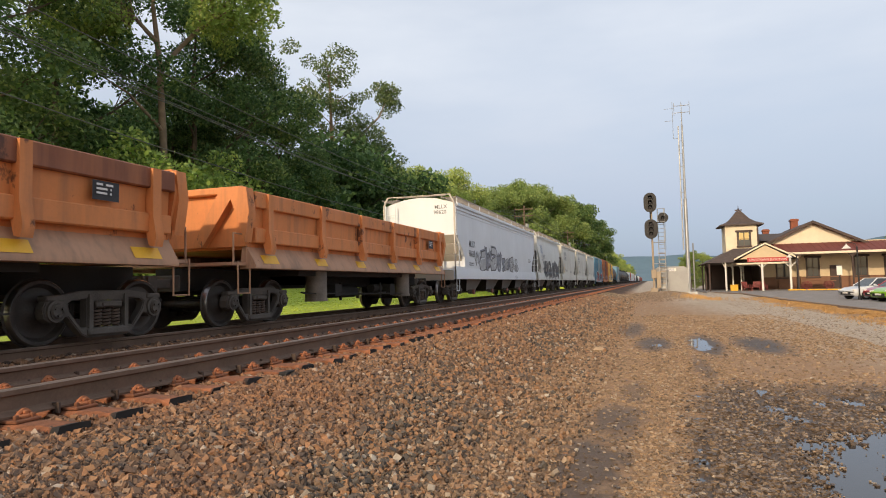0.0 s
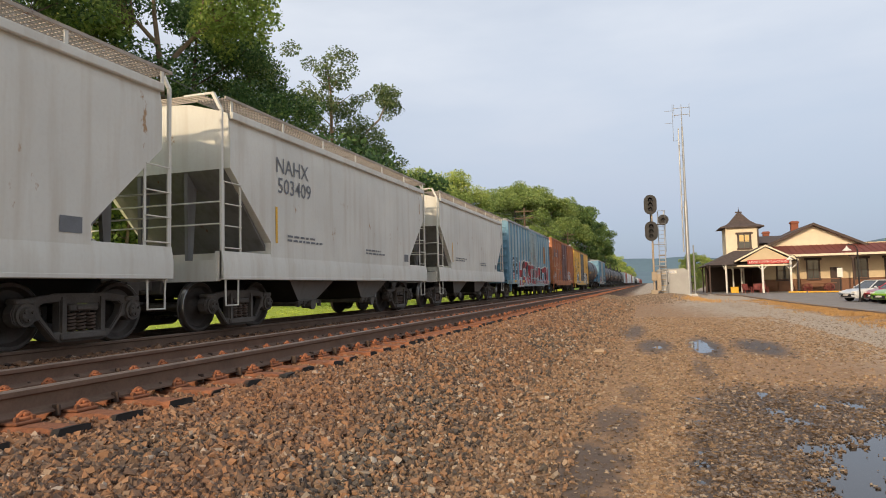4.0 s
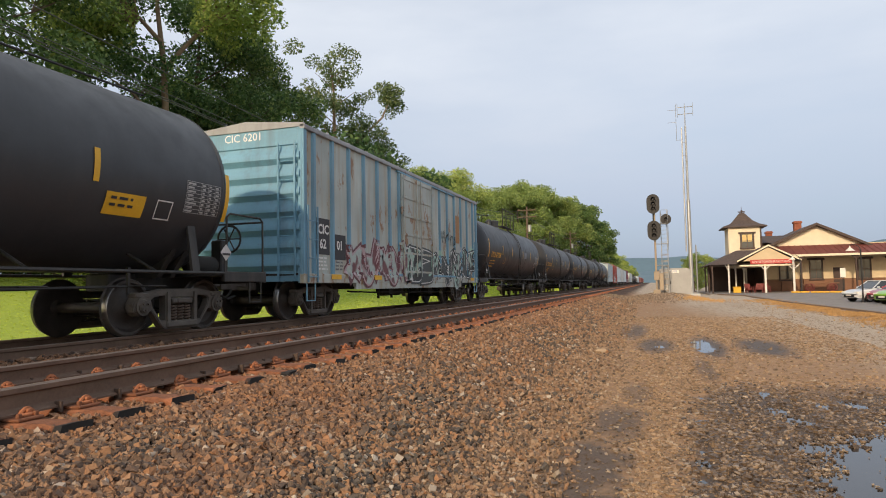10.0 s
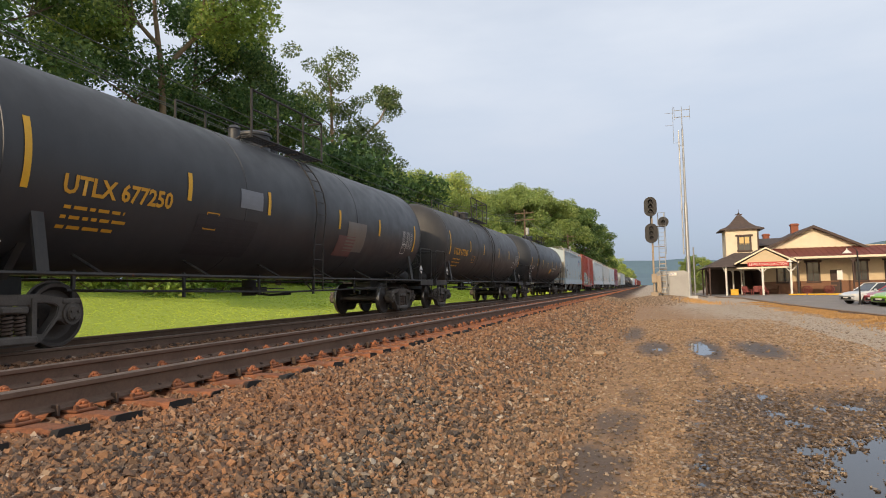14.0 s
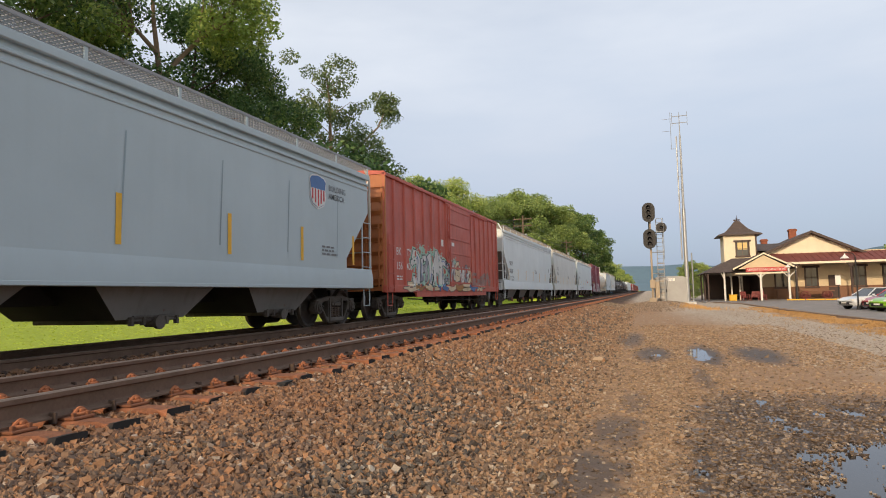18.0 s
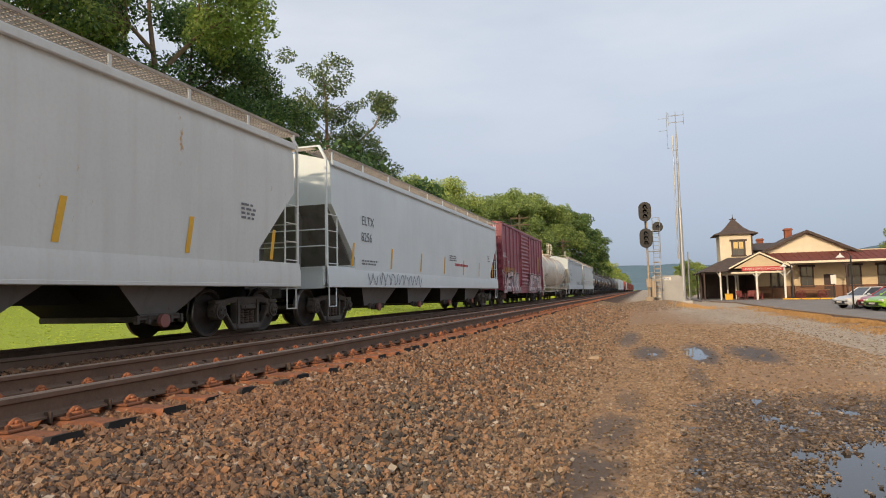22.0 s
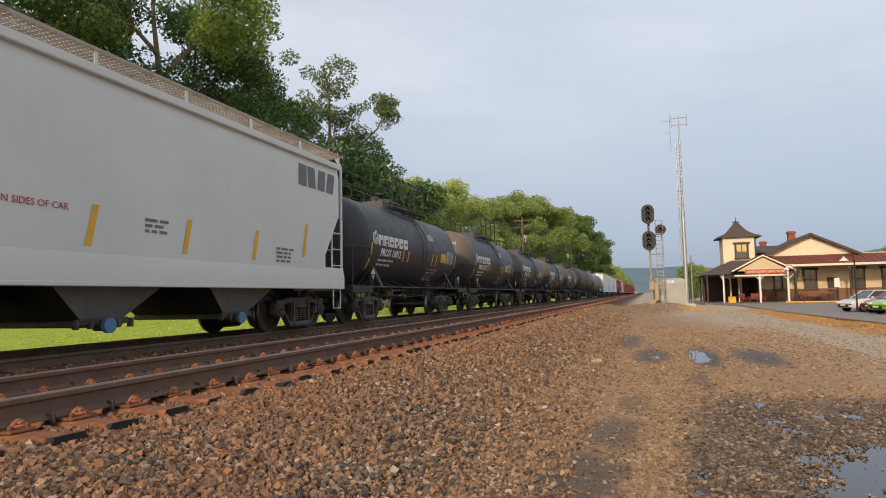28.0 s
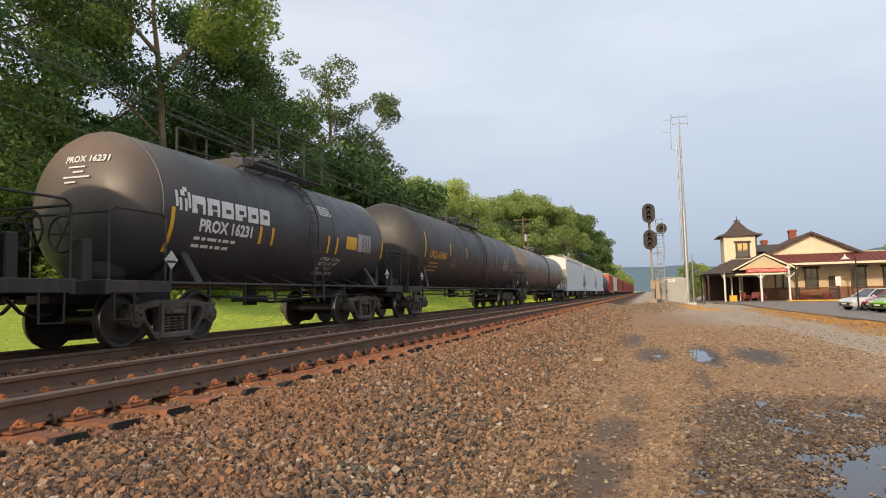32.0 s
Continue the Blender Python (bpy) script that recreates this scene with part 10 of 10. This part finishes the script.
def signal_head(sig, x, y, z, lamps, s=1.0):
    out, n = [], 10
    half = 0.28 * (lamps - 1)
    r = 0.46
    for i in range(n + 1):
        a = math.pi * i / n
        out.append((r * math.cos(a) * s, (half + r * math.sin(a)) * s))
    for i in range(n + 1):
        a = math.pi + math.pi * i / n
        out.append((r * math.cos(a) * s, (-half + r * math.sin(a)) * s))
    g = Geo()
    g.prism([(x + u, z + v) for u, v in out], y, y + 0.03, "y")
    g.cbox(x - 0.2 * s, x + 0.2 * s, y + 0.03, y + 0.4, z - (half + 0.2) * s, z + (half + 0.2) * s, 0.02)
    head = part("signal_head", g, G_BLACK, sig, "black oval signal head with hooded lamps")
    for i in range(3 if lamps > 1 else 1):
        zz = z + (0.36 * (1 - i) if lamps > 1 else 0.0) * s
        h = Geo()
        vs, m = [], 12
        for k in range(m + 1):
            a = math.pi * (-0.15 + 1.3 * k / m)
            for yy in (y, y - 0.32 * s):
                vs.append((x + 0.15 * s * math.cos(a), yy, zz + 0.15 * s * math.sin(a)))
            for yy in (y, y - 0.32 * s):
                vs.append((x + 0.165 * s * math.cos(a), yy, zz + 0.165 * s * math.sin(a)))
        fs = []
        for k in range(m):
            o = 4 * k
            fs += [(o, o + 1, o + 5, o + 4), (o + 2, o + 6, o + 7, o + 3), (o + 1, o + 3, o + 7, o + 5)]
        h.add(vs, fs)
        part("hood", h, G_BLACK, head)
        le = Geo()
        le.lathe([(y - 0.015, 0.02), (y - 0.012, 0.12 * s), (y, 0.14 * s)], (x, 0, zz), "y", 14)
        part("lens", le, G_LENS, head)


def make_signals():
    y, zb = 50.0, 0.45
    sig = thing("railway_signal", "tall railway signal mast with three black oval heads and ladder", "railway signal", pose(0, y, 0))
    p = Geo()
    p.cyl((0.42, 0, zb), (0.42, 0, 6.6), 0.075, 12)
    p.cbox(0.17, 0.67, -0.25, 0.25, zb, zb + 0.35, 0.02)
    part("mast", p, G_TAN, sig)
    signal_head(sig, 0.36, -0.3, 7.2, 2)
    signal_head(sig, 0.36, -0.3, 5.2, 2)
    signal_head(sig, 1.22, -0.3, 6.0, 1, 0.85)
    a = Geo()
    a.pipe([(0.42, 0, 5.7), (1.22, 0, 5.7), (1.22, 0, 5.95)], 0.05, 8)
    a.cyl((0.36, -0.02, 4.7), (0.36, -0.02, 7.6), 0.06, 10)
    part("bracket_arm", a, G_BLACK, sig)
    l = Geo()
    for x in (0.86, 1.30):
        l.cyl((x, 0.35, zb), (x, 0.35, 6.75), 0.03, 6)
    z = zb + 0.3
    while z < 6.7:
        l.cyl((0.86, 0.35, z), (1.30, 0.35, z), 0.016, 5)
        z += 0.3
    for z in (2.6, 4.2, 5.7):
        l.pipe([(0.42, 0, z), (1.30, 0.35, z)], 0.03, 6)
        l.pipe([(0.86, 0.35, z), (0.86, -0.35, z), (1.36, -0.35, z), (1.36, 0.35, z)], 0.02, 5)
    l.pipe([(1.36, -0.35, 3.6), (1.36, -0.35, 6.7)], 0.02, 5)
    l.pipe([(0.86, -0.35, 5.6), (0.86, -0.35, 6.7), (1.36, -0.35, 6.7)], 0.02, 5)
    part("ladder", l, G_GALV, sig, "pale galvanised ladder with cage")
    b = Geo()
    b.cbox(0.25, 0.62, -0.22, 0.12, 1.5, 2.15, 0.02)
    b.cbox(0.62, 0.92, -0.15, 0.2, 0.75, 2.0, 0.02)
    part("junction_box", b, G_TAN, sig)
    st = Geo()
    for i in range(7):
        st.box(0.8, 1.36, 0.5, 0.62, zb + 0.2 + 0.45 * i, zb + 0.26 + 0.45 * i)
    part("steps", st, G_TAN, sig)
    c = thing("signal_case", "brushed metal trackside equipment house with small white name plate", "equipment cabinet", pose(1.70, y + 1.95, 0.40))
    g = Geo()
    g.prism([(-1.15, 0), (1.15, 0), (1.15, 1.85), (0.9, 1.98), (-0.9, 1.98), (-1.15, 1.85)], -0.9, 0.9, "y")
    part("housing", g, G_ALU, c)
    g = Geo()
    g.cbox(-0.98, -0.18, -0.94, -0.88, 0.12, 1.75, 0.02)
    d = part("door", g, G_ALU, c)
    g = Geo()
    g.cbox(-0.30, -0.24, -0.99, -0.92, 0.8, 1.0, 0.01)
    part("handle", g, G_BLACK, d)
    g = Geo()
    g.box(-0.95, -0.45, -0.952, -0.945, 0.25, 0.75)
    part("notice", g, B_WHITE, d)
    g = Geo()
    g.box(-0.45, 0.35, -0.915, -0.90, 1.62, 1.84)
    s = part("name_plate", g, B_WHITE, c, "white plate with blue lettering")
    me = words("LEWIS", 0.22)
    for v in me.vertices:
        v.co = (-0.38 + v.co.x, -0.92, 1.66 + v.co.y)
    me.materials.append(S_BLUE)
    part("lettering", me, None, s)
    g = Geo()
    for x in (-0.9, 0, 0.9):
        g.box(x - 0.15, x + 0.15, -0.9, 0.9, -0.3, 0.02)
    part("foundation", g, G_TAN, c)
    m = thing("radio_mast", "tall slender galvanised radio mast with small aerials", "radio mast", pose(3.54, 62, 0.1))
    g = Geo()
    g.cyl((0, 0, 0), (0, 0, 8.7), 0.19, 12, 0.16)
    g.cyl((0, 0, 8.7), (0, 0, 15.6), 0.115, 10, 0.085)
    g.cyl((0, 0, 15.6), (0, 0, 17.6), 0.05, 8, 0.03)
    part("pole", g, G_GALV, m)
    g = Geo()
    g.cyl((-0.33, 0, 4.0), (-0.33, 0, 15.5), 0.06, 6)
    for i in range(9):
        g.cyl((-0.33, 0, 4.5 + 1.2 * i), (0, 0, 4.5 + 1.2 * i), 0.02, 5)
    part("conduit", g, G_GALV, m)
    g = Geo()
    for z in (16.75, 17.4):
        g.cyl((-0.64, 0, z), (0.70, 0, z), 0.03, 6)
    for x in (-0.64, 0.0, 0.70):
        g.cyl((x, 0, 16.5), (x, 0, 17.75), 0.022, 5)
    g.cyl((-0.78, 0, 14.3), (-0.78, 0, 17.8), 0.022, 5)
    for z, x0, x1 in ((14.35, -0.78, -0.33), (16.05, -1.5, -0.78), (17.2, -1.5, -0.64)):
        g.cyl((x0, 0, z), (x1, 0, z), 0.018, 5)
    part("aerial", g, G_GALV, m)
    g = Geo()
    g.cyl((0.5, 0.2, 0), (0.5, 0.2, 4.6), 0.06, 8)
    g.cbox(-0.4, 0.7, -0.3, 0.4, -0.1, 0.15, 0.02)
    part("base", g, G_GALV, m)


make_signals()


def make_poles():
    spots = [(-15.4, -40), (-15.4, 20 - 34), (-15.5, 84.0), (-15.0, 128), (-14.6, 172), (-14.4, 216)]
    for x, y in spots:
        t = thing("utility_pole", "weathered wooden utility pole with two crossarms", "utility pole", pose(x, y, 0.2), "line poles")
        g = Geo()
        g.cyl((0, 0, 0), (0, 0, 11.6), 0.16, 10, 0.11)
        part("pole", g, G_WOOD, t)
        for z in (10.2, 11.1):
            g = Geo()
            g.cbox(-1.25, 1.25, -0.16, -0.06, z - 0.06, z + 0.06, 0.01)
            for k in range(4):
                px = -1.1 + 0.73 * k
                g.cyl((px, -0.11, z + 0.06), (px, -0.11, z + 0.22), 0.035, 6)
            part("crossarm", g, G_WOOD, t)
        g = Geo()
        g.cyl((0.35, -0.25, 8.2), (0.35, -0.25, 9.1), 0.24, 12)
        part("transformer", g, G_GALV, t)
    for k, (dx, z, r) in enumerate(((-1.1, 11.0, 0.016), (1.1, 10.6, 0.016), (-0.4, 10.4, 0.016), (0.4, 10.1, 0.016), (0.0, 8.6, 0.018))):
        g = Geo()
        for (xa, ya), (xb, yb) in zip(spots, spots[1:]):
            pts = []
            n = 16
            for i in range(n + 1):
                t = i / n
                pts.append((xa + (xb - xa) * t + dx, ya + (yb - ya) * t, 0.2 + z - 4 * t * (1 - t) * (3.0 if yb - ya > 60 else 0.5)))
            g.pipe(pts, r, 5)
        tagged(new("overhead_wire", mesh_of("overhead_wire", g, G_WIRE, 60)), "thin dark overhead wire", "wire", "overhead wires", "structure")
    for x, y, h in ((13.6, 49.6, 3.6), (13.3, 66.5, 3.2)):
        t = thing("lamp_post", "slim dark lamp post with a white conical shade", "lamp post", pose(x, y, -0.27 if y < 60 else 0.12), "forecourt lamps")
        g = Geo()
        g.cyl((0, 0, 0), (0, 0, h), 0.05, 8)
        g.cyl((0, 0, 0), (0, 0, 0.35), 0.14, 10, 0.06)
        part("pole", g, G_BLACK, t)
        g = Geo()
        g.lathe([(h - 0.10, 0.30), (h + 0.02, 0.17), (h + 0.14, 0.05), (h + 0.24, 0.035)], (-0.62, 0, 0), "z", 14)
        part("shade", g, B_WHITE, t)
        g = Geo()
        g.pipe([(0, 0, h - 0.02), (-0.1, 0, h + 0.2), (-0.35, 0, h + 0.32), (-0.58, 0, h + 0.3), (-0.62, 0, h + 0.2)], 0.025, 6)
        part("gooseneck", g, G_BLACK, t)
    t = thing("sign_post", "small white sign on a dark post", "sign", pose(16.6, 66.0, 0.12))
    g = Geo()
    g.cyl((0, 0, 0), (0, 0, 2.2), 0.04, 8)
    part("post", g, G_BLACK, t)
    g = Geo()
    g.cbox(-0.22, 0.22, -0.06, -0.04, 1.35, 2.2, 0.005)
    part("sign_plate", g, B_WHITE, t)


make_poles()


# ---- parked cars ----


def parked_car(x, y, turn, col, label, hatch=False):
    pm_ = plain("car_paint", col, 0.28, 0.0, 0.04, 1.0, 0.0)
    pm_.node_tree.nodes["Principled BSDF"].inputs["Coat Weight"].default_value = 0.6
    car = thing("parked_car", label, "car", pose(x, y, -0.27, 0, 0, turn), "parked cars")
    L = 4.4
    # sections along the length: (y, half width, sill, belt)
    g = Geo()
    secs = ((-2.2, 0.70, 0.38, 0.62), (-2.1, 0.80, 0.28, 0.70), (-1.7, 0.86, 0.24, 0.82), (-0.9, 0.89, 0.22, 0.93), (0.6, 0.89, 0.22, 0.97), (1.6, 0.88, 0.24, 1.0), (2.05, 0.82, 0.30, 0.98), (2.2, 0.74, 0.42, 0.85))
    rows = []
    for yy, w, a, b in secs:
        rows.append([(-w * 0.92, yy, a), (-w, yy, a + 0.18), (-w, yy, b - 0.15), (-w * 0.88, yy, b), (w * 0.88, yy, b), (w, yy, b - 0.15), (w, yy, a + 0.18), (w * 0.92, yy, a)])
    n = 8
    g.add([v for r in rows for v in r], [(j * n + i, j * n + (i + 1) % n, (j + 1) * n + (i + 1) % n, (j + 1) * n + i) for j in range(len(rows) - 1) for i in range(n)] + [tuple(range(n)), tuple((len(rows) - 1) * n + i for i in range(n))[::-1]])
    part("body", g, pm_, car, smooth=40)
    c = Geo()
    rear = 2.0 if hatch else 1.75
    rows = [[(-0.76, -1.05, 0.92), (0.76, -1.05, 0.92), (0.80, rear, 0.97), (-0.80, rear, 0.97)], [(-0.60, -0.30, 1.42), (0.60, -0.30, 1.42), (0.60, rear - 0.45, 1.44), (-0.60, rear - 0.45, 1.44)]]
    c.add(rows[0] + rows[1], [(0, 1, 5, 4), (1, 2, 6, 5), (2, 3, 7, 6), (3, 0, 4, 7)])
    part("glasshouse", c, B_GLASS, car, "dark tinted glass", smooth=0)
    r = Geo()
    r.prism([(-0.62, -0.34), (0.62, -0.34), (0.62, rear - 0.42), (-0.62, rear - 0.42)], 1.415, 1.47, "z")
    for sx in (-1, 1):
        r.pipe([(sx * 0.78, -1.02, 0.93), (sx * 0.61, -0.30, 1.43)], 0.035, 6)
        r.pipe([(sx * 0.80, 0.5, 0.96), (sx * 0.62, 0.5, 1.43)], 0.035, 6)
        r.pipe([(sx * 0.80, rear, 0.97), (sx * 0.61, rear - 0.44, 1.44)], 0.05, 6)
    part("roof", r, pm_, car)
    for sx in (-1, 1):
        for yy in (-1.35, 1.38):
            w = Geo()
            w.lathe([(sx * 0.70, 0.10), (sx * 0.70, 0.32), (sx * 0.90, 0.32), (sx * 0.905, 0.22)], (0, yy, 0.32), "x", 20)
            t = part("wheel", w, M_UNDER, car)
            h = Geo()
            h.lathe([(sx * 0.89, 0.22), (sx * 0.90, 0.18), (sx * 0.87, 0.05), (sx * 0.87, 0.01)], (0, yy, 0.32), "x", 16)
            part("rim", h, G_GALV, t)
        q = Geo()
        q.cbox(min(sx * 0.45, sx * 0.78), max(sx * 0.45, sx * 0.78), -2.17, -2.02, 0.58, 0.72, 0.03)
        part("headlight", q, B_WHITE, car, "clear headlight")
        q = Geo()
        q.cbox(min(sx * 0.90, sx * 1.05), max(sx * 0.90, sx * 1.05), -0.85, -0.7, 0.92, 1.05, 0.03)
        part("mirror", q, pm_, car)
    q = Geo()
    q.cbox(-0.5, 0.5, -2.22, -2.12, 0.34, 0.52, 0.03)
    part("grille", q, G_BLACK, car)
    q = Geo()
    q.box(-0.24, 0.24, -2.235, -2.222, 0.42, 0.52)
    part("plate", q, B_WHITE, car)


parked_car(17.6, 53.6, -70, (0.34, 0.35, 0.36), "silver-grey parked saloon car")
parked_car(15.0, 51.2, -68, (0.62, 0.63, 0.63), "white parked estate car")
parked_car(15.7, 48.4, -68, (0.36, 0.02, 0.03), "dark red parked hatchback", True)
parked_car(15.3, 45.6, -68, (0.22, 0.46, 0.02), "lime green parked hatchback", True)

# ---- distant ridges ----


def make_hills():
    m = plain("hazy_woods", (0.115, 0.185, 0.225), 1.0, 0, 0.10, 0.004, 0.0)
    for name, x0, x1, y, h, seed in (("hill_ridge", -1500, 1400, 2600, 105, 1), ("hill_ridge", -500, 3600, 2300, 205, 2), ("hill_ridge", -2500, 900, 1900, 38, 3)):
        g = Geo()
        n = 90
        vs = []
        for i in range(n + 1):
            t = i / n
            z = h * (0.72 + 0.5 * noise.noise((t * 3 + seed, seed, 0)) + 0.08 * noise.noise((t * 22, seed, 1))) * min(1, (8 if seed != 2 else 3) * t, 8 * (1 - t))
            x = x0 + (x1 - x0) * t
            vs += [(x, y - 250, -5), (x, y, z), (x, y + 400, -5)]
        g.add(vs, [(3 * i + k, 3 * i + 3 + k, 3 * i + 4 + k, 3 * i + 1 + k) for i in range(n) for k in (0, 1)])
        tagged(new(name, mesh_of(name, g, m, 60)), "far wooded ridge, blue with distance", "hill", kind="structure")


make_hills()


# ---- what moves ----


def gone(t):
    """How far the train has rolled towards the camera after t seconds."""
    return 14.95 * t - 0.015 * t * t


def motions():
    for car, u in CARS:
        walk(car, [(t, pose(CX_FAR, u - gone(t), Z_FAR)) for t in (0, 4, 8, 12, 16, 20, 24, 28, 32)])
    at = {car: u for car, u in CARS}
    for w, car, dy in WHEELS:
        u, r = at[car], 0.46
        rows, t = [], 0.0
        while t <= 32.0001:
            y = u - gone(t)
            near = -8 < y < 48
            rows.append((t, pose(0, dy, 0.46, math.degrees(gone(t) / r)) if near else None))
            t += 1 / 30 if near else 0.1
        first = next((i for i, q in enumerate(rows) if q[1] is not None), None)
        if first is None:
            walk(w, [(0, pose(0, dy, 0.46)), (32, pose(0, dy, 0.46, 80))])
            continue
        last = max(i for i, q in enumerate(rows) if q[1] is not None)
        keep = rows[first:last + 1][::1]
        out = []
        if keep[0][0] > 0.05:
            out.append((0.0, pose(0, dy, 0.46, math.degrees(gone(keep[0][0]) / r) - 40)))
        out += keep
        if keep[-1][0] < 31.95:
            out.append((32.0, pose(0, dy, 0.46, math.degrees(gone(keep[-1][0]) / r) + 40)))
        walk(w, out)


motions()
